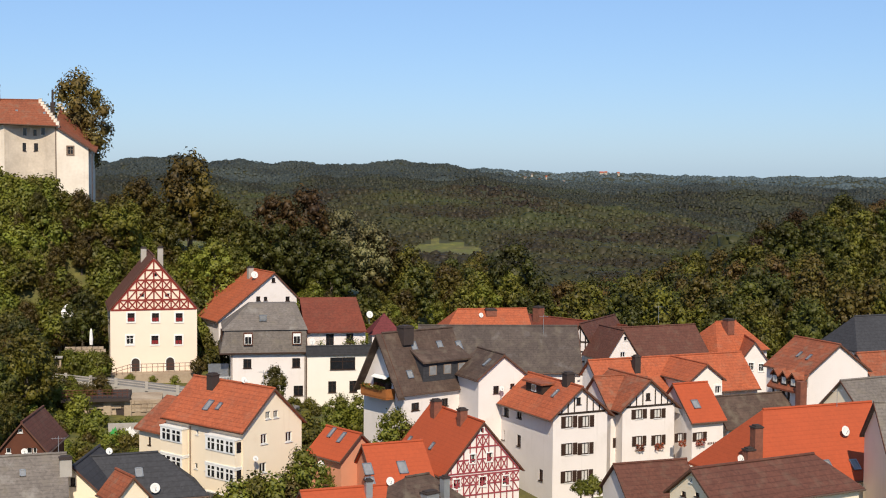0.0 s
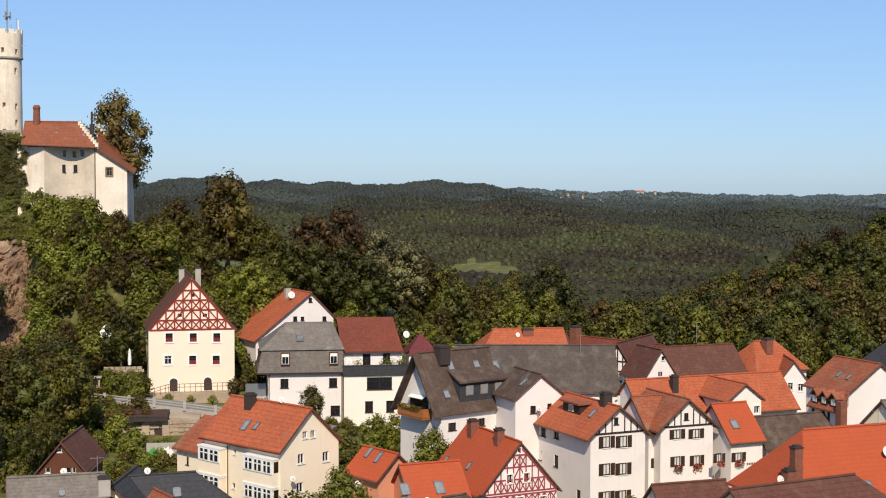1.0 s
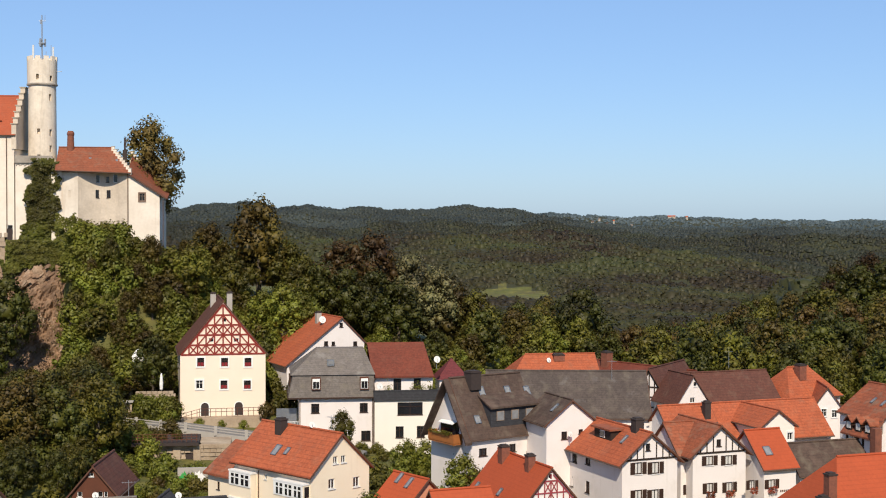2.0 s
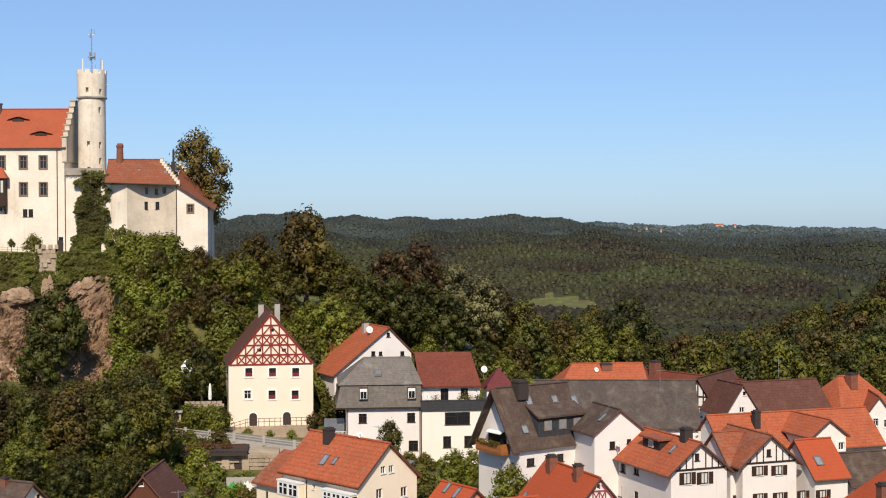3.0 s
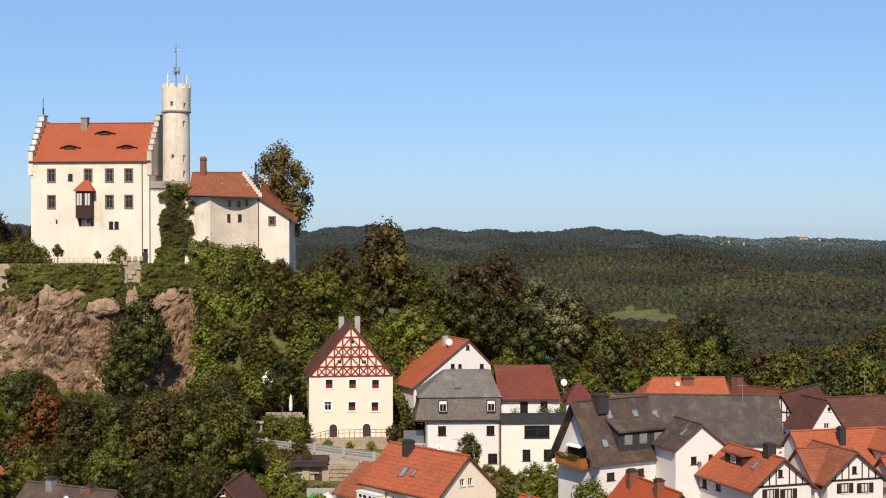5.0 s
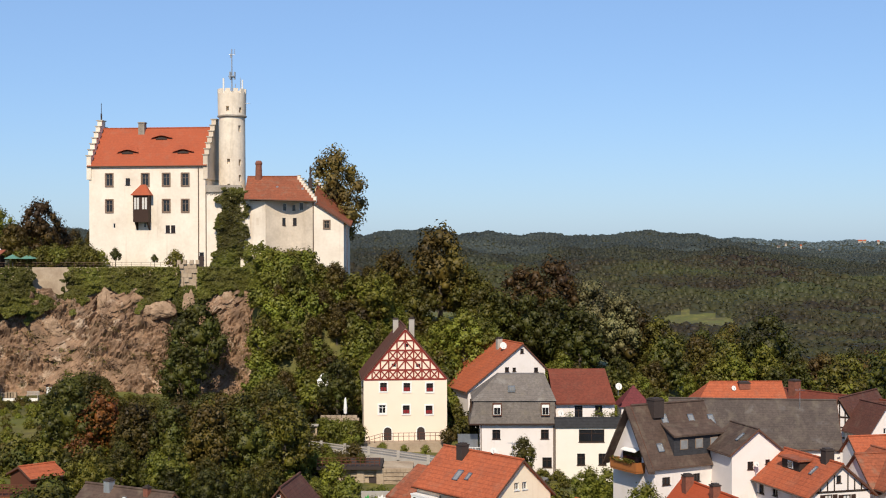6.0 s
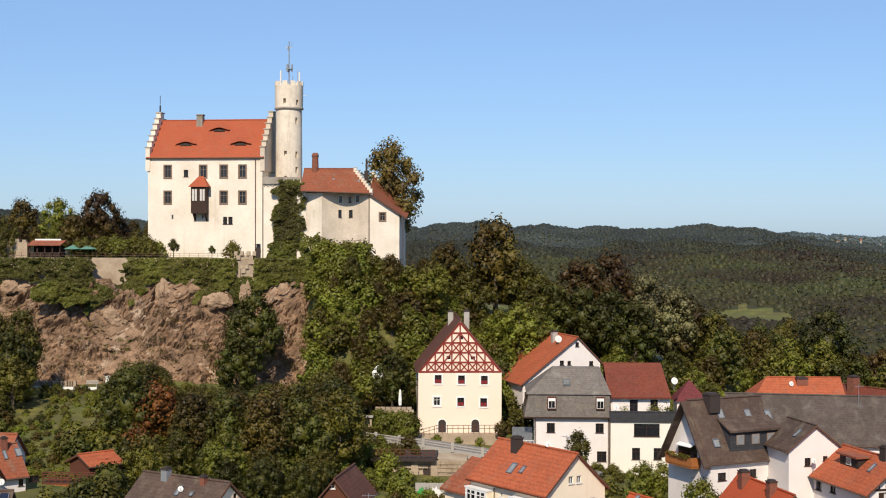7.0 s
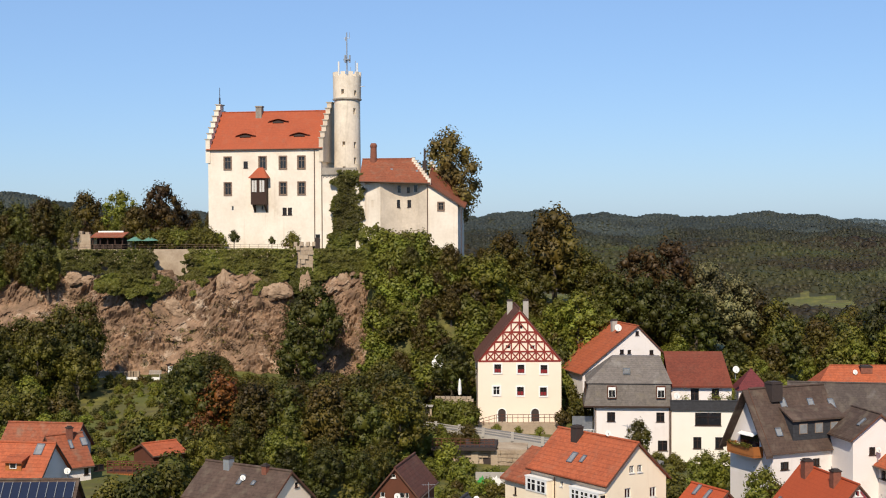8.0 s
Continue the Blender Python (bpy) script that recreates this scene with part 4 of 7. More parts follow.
# ---------------------------------------------------------------- details of the houses
def beam(h, p, q, width, material, out=(0, -1, 0), depth=0.06):
    bm = bmesh.new()
    bar(bm, p, q, width, depth, out)
    return part("timber_beam", bm, material, h)


def framed_gable(h, y, foot, tip, half, levels, posts, crossed, width, material, skip=(), rakes=True):
    """Timber framing on a gable: rails at the levels, posts between them, and crossed or leaning braces."""
    def reach(z):
        return half * min(1.0, (tip - z) / (tip - foot)) if rakes else half

    for z in levels:
        r = reach(z + width / 2)
        beam(h, (-r, y, z), (r, y, z), width, material)
    for i, (a, b) in enumerate(zip(levels, levels[1:] + [max(tip, levels[-1])])):
        for k in range(-posts, posts + 1):
            x = k * half / posts
            if abs(x) > reach(a) - 0.1:
                continue
            zt = b if abs(x) <= reach(b) else a + (b - a) * (reach(a) - abs(x)) / max(1e-3, reach(a) - reach(b))
            if zt - a > 0.25:
                beam(h, (x, y - 0.004, a), (x, y - 0.004, zt), width * 0.85, material)
        for k in range(-posts, posts):
            x0, x1 = k * half / posts, (k + 1) * half / posts
            if max(abs(x0), abs(x1)) > reach(b) + 0.02 or (i, k) in skip:
                continue
            kind = crossed[i % len(crossed)]
            if kind == "x":
                beam(h, (x0, y - 0.008, a), (x1, y - 0.008, b), width * 0.75, material)
                beam(h, (x1, y - 0.012, a), (x0, y - 0.012, b), width * 0.75, material)
            elif kind == "v":
                s = (x0, x1) if k < 0 else (x1, x0)
                beam(h, (s[0], y - 0.008, a), (s[1], y - 0.008, b), width * 0.75, material)
    for s in (-1, 1) if rakes else ():
        beam(h, (s * (half - 0.05), y - 0.016, foot), (s * 0.02, y - 0.016, tip - 0.05), width * 1.1, material)


framed_gable(timber_house, 0.15, 9.85, 17.0, 5.95, [9.9, 11.25, 12.65, 14.05, 15.45], 5, ["x", "v", "x", "v", ""], 0.24, TIMBER_RED)
framed_gable(framed_house, 0.3, 5.5, 10.1, 4.1, [5.6, 6.85, 8.05, 9.2], 6, ["x", "v", "x", ""], 0.125, TIMBER_PINK, {(1, -2), (1, 1)})
framed_gable(framed_house, 0.3, 5.4, 5.4, 4.1, [1.2, 2.2, 3.4, 4.4, 5.35], 6, ["x", "", "v", "x", ""], 0.125, TIMBER_PINK, {(2, -4), (2, 0), (2, 3)}, False)
for g, top, foot, half in ((inn, 12.5, 10.25, 2.5), (inn_annex, 12.2, 9.9, 2.6)):
    beam(g, (-half - 0.6, 0.45, foot), (half + 0.6, 0.45, foot), 0.2, TIMBER_DARK)
    for k in range(-3, 4):
        x = k * half / 3.2
        if k:
            beam(g, (x, 0.446, foot), (x, 0.446, foot + (top - foot) * (1 - abs(x) / (half + 0.9))), 0.12, TIMBER_DARK)

for g, x, z, w in ((inn, 0.6, 1.2, 0.9), (shuttered_wing, 3.6, 5.4, 1.2)):  # faded lettering as bars
    for k in range(5):
        a = x + k * w / 5
        rows_of = (a, a + w / 8, 0.41, 0.45, z, z + 0.22) if g is inn else (3.58, 3.61, a - 1.2, a - 1.2 + w / 8, z, z + 0.22)
        part("letter_bar", boxes(rows_of), BARGE, g)

# front doors and steps of the timber-framed house
for x in (-2.56, 2.2):
    bm = bmesh.new()
    pts = [(-0.55, 0), (0.55, 0), (0.55, 1.35)] + [(0.55 * math.cos(k * math.pi / 8), 1.35 + 0.5 * math.sin(k * math.pi / 8)) for k in range(1, 8)] + [(-0.55, 1.35)]
    prism(bm, [(x + a, 0.13, 1.2 + b) for a, b in pts], (0, 0.08, 0))
    d = part("door", bm, SOOT, timber_house, "dark arched wooden door")
    bm = bmesh.new()
    ring = [(-0.62, 0), (-0.62, 1.35)] + [(-0.62 * math.cos(k * math.pi / 8), 1.35 + 0.58 * math.sin(k * math.pi / 8)) for k in range(1, 8)] + [(0.62, 1.35), (0.62, 0)]
    for (a, b), (c, e) in zip(ring, ring[1:]):
        bar(bm, (x + a, 0.12, 1.2 + b), (x + c, 0.12, 1.2 + e), 0.14, 0.06, (0, -1, 0))
    part("door_surround", bm, FRAME_WHITE, d)
for x0, x1, z0, z1 in ((-6.0, -3.4, 0.9, 1.6), (-3.4, 5.6, 1.6, 1.6)):
    bm = bmesh.new()
    for s in (0.5, 0.95):
        bar(bm, (x0, -2.2, z0 + s), (x1, -2.2, z1 + s), 0.06, 0.06, (0, -1, 0))
    x = x0
    while x < x1:
        zz = z0 + (z1 - z0) * (x - x0) / (x1 - x0)
        bar(bm, (x, -2.2, zz - 0.2), (x, -2.2, zz + 0.95), 0.07, 0.06, (0, -1, 0))
        x += 0.75
    part("porch_railing", bm, WOOD_BROWN, timber_house)
part("porch_terrace", boxes((-6.0, 5.8, -2.4, 0.1, -1.5, 1.15)), ROCK_PALE, timber_house)

# bays of the cream apartment house
for y0, y1 in ((8.3, 11.7), (0.5, 4.8)):
    for z0, z1 in ((5.4, 7.35), (2.8, 4.7)):
        body = part("bay", boxes((-4.55, -3.7, y0, y1, z0 - 0.9, z1)), CREAM, yellow_house)
        n = 3 if y0 < 1 else 2
        part("bay_frame", boxes((-4.63, -4.55, y0 + 0.05, y1 - 0.05, z1 - 1.45, z1 - 0.1), (-4.66, -3.72, y0 - 0.05, y1 + 0.05, z1 - 0.12, z1 + 0.02), (-4.66, -3.72, y0 - 0.05, y1 + 0.05, z0 - 0.98, z0 - 0.86)), FRAME_WHITE, body)
        for k in range(n):
            a = y0 + 0.28 + (y1 - y0 - 0.3) * k / n
            b = a + (y1 - y0 - 0.3) / n - 0.42
            part("pane", boxes((-4.66, -4.62, a, b, z1 - 1.3, z1 - 0.28)), GLASS, body)
            part("glazing_bar", boxes((-4.69, -4.65, (a + b) / 2 - 0.09, (a + b) / 2 + 0.09, z1 - 1.3, z1 - 0.28), (-4.69, -4.65, a, b, z1 - 0.68, z1 - 0.58)), FRAME_WHITE, body)
        if y0 < 1:
            part("pane", boxes((-4.4, -3.85, y0 - 0.03, y0 + 0.01, z1 - 1.3, z1 - 0.28)), GLASS, body)
part("roof_step", boxes((-4.3, -4.15, 0.0, 12.1, 7.95, 8.05)), TILE_RED, yellow_house)
bm = bmesh.new()
tube(bm, ((-3.85, 8.0, 7.6), (-3.85, 8.0, 0)), (0.06, 0.06), 6)
part("downpipe", bm, GUTTER, yellow_house)
annex = thing("house", pose(7.68, 130.0, 7.2, 0, 0, 39), "low cream annex with weathered red tile roof", "house", "village houses")
bm = bmesh.new()
prism(bm, ((-3.75, 12.0, 0), (3.0, 12.0, 0), (3.0, 12.0, 7.4), (0, 12.0, 9.0), (-3.75, 12.0, 6.5)), (0, 4.2, 0))
annex_wall = part("wall", bm, CREAM, annex)
cut = bmesh.new()
ANNEX_WINDOWS = (((-3.75, 14.5, 5.2), 0.4, 0.8), ((-3.75, 13.8, 2.2), 0.7, 1.7), ((-3.75, 12.6, 2.6), 0.5, 0.8))
for o, w, hh in ANNEX_WINDOWS:
    box(cut, -3.95, -3.57, o[1] - w / 2, o[1] + w / 2, o[2] - hh / 2, o[2] + hh / 2)
    window(annex, o, (0, -1, 0), (-1, 0, 0), w, hh, "dark")
carve(annex_wall, cut)
for pts in (((0, 11.8, 9.25), (0, 16.5, 9.25), (-4.2, 16.5, 6.4), (-4.2, 11.8, 6.4)), ((0, 11.8, 9.25), (0, 16.5, 9.25), (3.4, 16.5, 7.1), (3.4, 11.8, 7.1))):
    bm = bmesh.new()
    roof_solid(bm, pts, 0.2)
    part("roof", bm, TILE_OLD, annex)


def dormer(h, side, y0, y1, run0, run1, lift, rz, slope, roof, wall, panes, trim=None, glass=None):
    """A shed dormer across a slope; run0 and run1 are the runs from the ridge where it starts and ends."""
    s = 1 if side == "r" else -1
    za, zb = rz - slope * run0, rz - slope * run1
    bm = bmesh.new()
    prism(bm, [(s * run0, y0, za), (s * run1, y0, zb), (s * run1, y0, zb + lift)], (0, y1 - y0, 0))
    d = part("dormer", bm, wall, h)
    bm = bmesh.new()
    e = 0.35
    grad = (zb + lift - za) / (run1 - run0)
    prism(bm, [(s * (run0 - 0.1), y0 - 0.25, za + 0.12), (s * (run1 + e), y0 - 0.25, zb + lift + 0.12 + grad * e), (s * (run1 + e), y0 - 0.25, zb + lift - 0.08 + grad * e), (s * (run0 - 0.1), y0 - 0.25, za - 0.05)], (0, y1 - y0 + 0.5, 0))
    part("roof", bm, roof, d)
    for a, b, c, e2 in panes:
        x = sorted((s * (run1 + 0.01), s * (run1 + 0.07)))
        f = part("window", boxes((x[0], x[1], a - 0.08, b + 0.08, zb + c - 0.08, zb + e2 + 0.08)), trim or FRAME_WHITE, d)
        x = sorted((s * (run1 + 0.06), s * (run1 + 0.09)))
        o = part("pane", boxes((x[0], x[1], a, b, zb + c, zb + e2)), glass or GLASS, d)
    return d


dormer(brown_roofed_house, "r", 3.3, 9.9, 1.3, 3.5, 2.35, 15.86, 1.556, SLATE_BROWN, SLATE_DARK, ((4.2, 5.1, 0.75, 1.7), (6.3, 7.2, 0.75, 1.7), (8.4, 9.3, 0.75, 1.7)), FRAME_CASTLE, SKY_GLASS)
dormer(inn, "l", 5.2, 8.8, 0.5, 1.9, 1.15, 13.06, 0.819, TILE_OLD, TIMBER_DARK, ((6.6, 7.4, 0.25, 0.85),))
# balcony of the brown-roofed house, and the dark sheet on its gable
balcony = part("balcony", boxes((-2.7, 2.2, -0.9, 0.3, 8.6, 8.8), (-2.7, 2.2, -0.95, -0.85, 8.8, 9.8), (-2.75, -2.65, -0.9, 0.3, 8.8, 9.8), (2.15, 2.25, -0.9, 0.3, 8.8, 9.8)), WOOD, brown_roofed_house, "orange wooden balcony with flowers")
bm = bmesh.new()
rnd = random.Random(3)
for i in range(160):
    leaf(bm, Vector((rnd.uniform(-2.6, 2.1), -0.95 - rnd.random() * 0.25, 9.75 + rnd.uniform(-0.1, 0.35))), 0.14, rnd)
part("balcony_flowers", bm, LEAF_GREEN, balcony)
# flat dark sheet on the wall in place of shaded depth behind the balcony
part("loggia_opening", boxes((-1.9, 1.6, 0.27, 0.32, 8.85, 11.0)), GLASS, brown_roofed_house)
bm = bmesh.new()
prism(bm, ((-1.6, 0.2, 11.0), (1.2, 0.2, 11.0), (1.2, -0.35, 10.75), (-1.6, -0.35, 10.75)), (0, 0, 0.06))
part("awning", bm, FRAME_WHITE, brown_roofed_house)
for s in (-1, 1):  # deep dark verge boards
    bm = bmesh.new()
    prism(bm, ((0, -0.8, 15.8), (s * 4.3, -0.8, 9.15), (s * 4.3, -0.8, 8.85), (0, -0.8, 15.5)), (0, 0.9, 0))
    part("verge", bm, SLATE_BROWN, brown_roofed_house)

# mossy apron with roof windows and dark posts under the big gable's slope
bm = bmesh.new()
prism(bm, ((-4.6, -0.2, 12.0), (-4.6, 5.4, 12.0), (-6.4, 5.4, 10.0), (-6.4, -0.2, 10.0)), (0, 0, -0.2))
part("apron_roof", bm, TILE_OLD, big_gable_house)
for y in (0.8, 2.5, 4.2):
    d = part("dormer", boxes((-6.1, -5.0, y - 0.5, y + 0.5, 10.4, 11.5)), FRAME_BROWN, big_gable_house)
    part("pane", boxes((-6.16, -6.1, y - 0.35, y + 0.35, 10.6, 11.35)), BLIND, d)
    bm = bmesh.new()
    for s in (-1, 1):
        prism(bm, ((-6.35, y, 12.15), (-6.35, y + s * 0.7, 11.45), (-6.35, y + s * 0.7, 11.3), (-6.35, y, 11.95)), (1.7, 0, 0))
    part("roof", bm, TILE_OLD, d)
part("side_wall", boxes((-5.9, -4.3, 0.1, 5.3, 0, 10.3)), WHITE, big_gable_house)
for k in range(4):
    part("post", boxes((-6.0, -5.85, 0.2 + 1.45 * k, 0.5 + 1.45 * k, 6.5, 10.0)), TIMBER_DARK, big_gable_house)
part("chimney", boxes((-6.6, -5.7, -1.2, -0.3, 0, 11.3)), BRICK, big_gable_house)

# solar panels
for k in range(11):
    y = 1.2 + k * 0.82
    sl = (16.15 - 13.77) / 2.46
    bm = bmesh.new()
    prism(bm, [(x, yy, 9.15 - sl * x + 0.1) for x, yy in ((0.35, y), (0.35, y + 0.72), (1.6, y + 0.72), (1.6, y))], (0, 0, 0.06))
    pan = part("solar_panel", bm, PANEL, shed_with_solar_panels, "dark blue solar panel")
    bm = bmesh.new()
    prism(bm, [(x, yy, 9.15 - sl * x + 0.17) for x, yy in ((0.35, y + 0.73), (0.35, y + 0.78), (1.6, y + 0.78), (1.6, y + 0.73))], (0, 0, 0.03))
    part("rail", bm, METAL, pan)

# grey mansard house
mansard = thing("house", pose(5.0, 188, 6.5), "white house with a grey shingled mansard roof", "house", "village houses")
body = part("wall", boxes((0.1, 10.3, 0, 10.5, 0, 8.0)), WHITE, mansard)


def frustum(bm, lo, hi, z0, z1):
    a = [bm.verts.new((x, y, z0)) for x, y in ((lo[0], lo[2]), (lo[1], lo[2]), (lo[1], lo[3]), (lo[0], lo[3]))]
    b = [bm.verts.new((x, y, z1)) for x, y in ((hi[0], hi[2]), (hi[1], hi[2]), (hi[1], hi[3]), (hi[0], hi[3]))]
    bm.faces.new(list(reversed(a)))
    bm.faces.new(b)
    for i in range(4):
        bm.faces.new((a[i], a[(i + 1) % 4], b[(i + 1) % 4], b[i]))


bm = bmesh.new()
frustum(bm, (-1.4, 10.6, -0.45, 11.0), (-0.75, 10.4, 0.25, 10.4), 8.0, 11.1)
lower = part("mansard_slope", bm, SLATE_LIGHT, mansard)
bm = bmesh.new()
frustum(bm, (-1.1, 10.6, 0.0, 10.8), (2.7, 9.3, 4.6, 6.2), 11.1, 14.4)
upper = part("upper_roof", bm, SLATE_LIGHT, mansard)
bm = bmesh.new()
frustum(bm, (-1.5, 10.65, -0.55, 11.1), (-1.5, 10.65, -0.55, 11.1), 7.85, 8.05)
part("eaves_board", bm, FRAME_BROWN, mansard)
cut = bmesh.new()
for x, z, w, hh, st in ((2.3, 6.5, 1.1, 1.3, "dark"), (9.0, 6.5, 1.1, 1.3, "dark"), (2.3, 2.9, 1.3, 1.2, "dark"), (6.0, 2.8, 1.4, 1.2, "dark"), (9.3, 2.6, 1.3, 1.4, "dark")):
    box(cut, x - w / 2, x + w / 2, -0.2, 0.2, z - hh / 2, z + hh / 2)
    window(mansard, (x, 0, z), (1, 0, 0), (0, -1, 0), w, hh, st)
carve(body, cut)
for x in (2.4, 9.05):
    d = part("dormer", boxes((x - 0.62, x + 0.62, -0.5, 0.4, 9.1, 10.8)), WOOD_BROWN, mansard)
    part("frame", boxes((x - 0.5, x + 0.5, -0.54, -0.5, 9.25, 10.65)), FRAME_WHITE, d)
    for s in (-1, 1):
        part("pane", boxes((x + s * 0.22 - 0.2, x + s * 0.22 + 0.2, -0.57, -0.54, 9.32, 10.25)), GLASS, d)
part("side_dormer", boxes((-1.25, -0.4, 3.0, 4.4, 9.1, 10.9)), FRAME_BROWN, mansard)
d = part("skylight", boxes((4.0, 5.0, 1.3, 2.4, 12.2, 13.0)), METAL, mansard)
part("pane", boxes((4.12, 4.88, 1.24, 1.3, 12.4, 12.95)), SKY_GLASS, d)
dish(mansard, 2.2, -0.6, 3.9, 0.5, (0.3, -1, 0.3))
for x in (0.2, 10.2):
    bm = bmesh.new()
    tube(bm, ((x, -0.06, 7.9), (x, -0.06, 0)), (0.06, 0.06), 6)
    part("downpipe", bm, GUTTER, mansard)
# glazed porch and potted terrace beside it
porch = thing("terrace", pose(1.2, 187.5, 8.2), "small roof terrace with pale railing and pots", "terrace")
part("slab", boxes((0, 3.8, 0, 5.0, -2.5, 2.0)), WHITE, porch)
for k in range(9):
    part("rail_post", boxes((0.05 + k * 0.45, 0.1 + k * 0.45, 0, 0.05, 2.0, 3.1)), FRAME_WHITE, porch)
part("rail", boxes((0, 3.8, -0.02, 0.06, 3.05, 3.12)), FRAME_WHITE, porch)
part("screen", boxes((0.8, 3.6, 2.4, 2.5, 2.0, 4.6)), METAL, porch)

# white house with a terrace under a red roof
terrace_house = thing("house", pose(15.4, 187.5, 6.0), "pale yellow house with roof terrace and red-brown roof", "house", "village houses")
body = part("wall", boxes((0.05, 8.85, 0, 9.5, 0, 8.15)), YELLOWISH, terrace_house)
upper_body = part("upper_wall", boxes((0.1, 8.4, 1.9, 9.5, 8.15, 11.4)), WHITE, terrace_house)
for pts in (((-0.5, 6.5, 15.5), (7.6, 6.5, 15.5), (8.5, 1.3, 11.2), (-0.1, 1.3, 11.2)), ((-0.5, 6.5, 15.5), (7.6, 6.5, 15.5), (8.5, 11.0, 11.2), (-0.1, 11.0, 11.2))):
    bm = bmesh.new()
    roof_solid(bm, pts, 0.22)
    part("roof", bm, TILE_REDBROWN, terrace_house)
bm = bmesh.new()
prism(bm, ((8.3, 1.9, 11.0), (8.3, 9.5, 11.0), (7.45, 6.5, 15.2)), (-7.6, 0, 0))
part("gable", bm, WHITE, terrace_house)
part("parapet", boxes((-0.1, 9.0, -0.25, 0.05, 8.0, 9.35), (-0.15, 9.05, -0.3, 0.1, 9.35, 9.45), (-0.1, 0.1, 0, 2, 8.0, 9.35), (8.8, 9.0, 0, 2, 8.0, 9.35)), SLATE_DARK, terrace_house)
cut = bmesh.new()
for x, z, w, hh, st in ((5.0, 6.85, 3.5, 1.75, "brown"), (3.55, 3.6, 1.1, 1.6, "dark"), (6.5, 3.6, 1.1, 1.6, "dark")):
    box(cut, x - w / 2, x + w / 2, -0.2, 0.2, z - hh / 2, z + hh / 2)
    window(terrace_house, (x, 0, z), (1, 0, 0), (0, -1, 0), w, hh, st)
carve(body, cut)
cut = bmesh.new()
for x, z, w, hh, st in ((3.4, 9.7, 1.1, 2.2, "dark"), (6.2, 10.1, 1.0, 1.4, "dark")):
    box(cut, x - w / 2, x + w / 2, 1.7, 2.1, z - hh / 2, z + hh / 2)
    window(terrace_house, (x, 1.9, z), (1, 0, 0), (0, -1, 0), w, hh, st)
carve(upper_body, cut)
dish(terrace_house, 0.8, 0.6, 9.9, 0.45, (0.3, -1, 0.3))
dish(terrace_house, 9.1, 3.0, 13.3, 0.5, (0.3, -1, 0.3))
bm = bmesh.new()
for i in range(420):
    cx = rnd.choice((1.9, 5.5, 6.6, 7.9, 8.3))
    leaf(bm, Vector((cx + rnd.gauss(0, 0.3), rnd.uniform(0.2, 0.9), 9.3 + abs(rnd.gauss(0, 0.45)))), 0.14, rnd)
tagged(part("potted_plant", bm, LEAF_BRIGHT, terrace_house, "green potted plants along the parapet"), kind="stuff")
bm = bmesh.new()
tube(bm, ((-0.02, -0.08, 11.0), (-0.02, -0.08, 0)), (0.07, 0.07), 6)
part("downpipe", bm, GUTTER, terrace_house)

# maroon turret roof
small_turret = thing("house", pose(27.3, 195, 6.0), "small white house with maroon pyramid roof", "house", "village houses")
body = part("wall", boxes((-2.0, 2.0, -1.5, 3, 0, 10.2)), WHITE, small_turret)
bm = bmesh.new()
frustum(bm, (-2.4, 2.4, -1.9, 3.4), (-0.05, 0.05, 0.6, 0.9), 10.1, 12.9)
part("roof", bm, TILE_MAROON, small_turret)
cut = boxes((-1.9, -0.9, -1.7, -1.3, 7.9, 9.1))
window(small_turret, (-1.4, -1.5, 8.5), (1, 0, 0), (0, -1, 0), 1.0, 1.2, "white")
carve(body, cut)

# dormer of the farm cottage and the boarded terrace beside the hut
dormer(farm_cottage, "l", 2.6, 4.4, 1.2, 2.6, 1.0, 6.98, 0.966, TILE_RED, WOOD, ((3.2, 3.8, 0.3, 0.8),))
deck = thing("wooden_terrace", pose(-50.2, 148, 10.0), "brown boarded garden terrace with railing", "terrace")
part("deck", boxes((0, 6.0, 0, 4.5, 2.0, 2.2)), WOOD_BROWN, deck)
for k in range(22):
    part("board", boxes((k * 0.28, k * 0.28 + 0.24, -0.08, -0.02, 0.4, 2.0)), WOOD if k < 14 else WOOD_BROWN, deck)
for k in range(9):
    part("post", boxes((k * 0.73, k * 0.73 + 0.1, 0, 0.1, 2.2, 3.3)), WOOD_BROWN, deck)
for z in (2.45, 2.75, 3.05, 3.3):
    part("rail", boxes((0, 6.0, 0.02, 0.09, z, z + 0.12)), WOOD_BROWN, deck)
part("pillar", boxes((5.6, 6.4, -0.5, 0.3, 0, 2.4)), CONCRETE, deck)

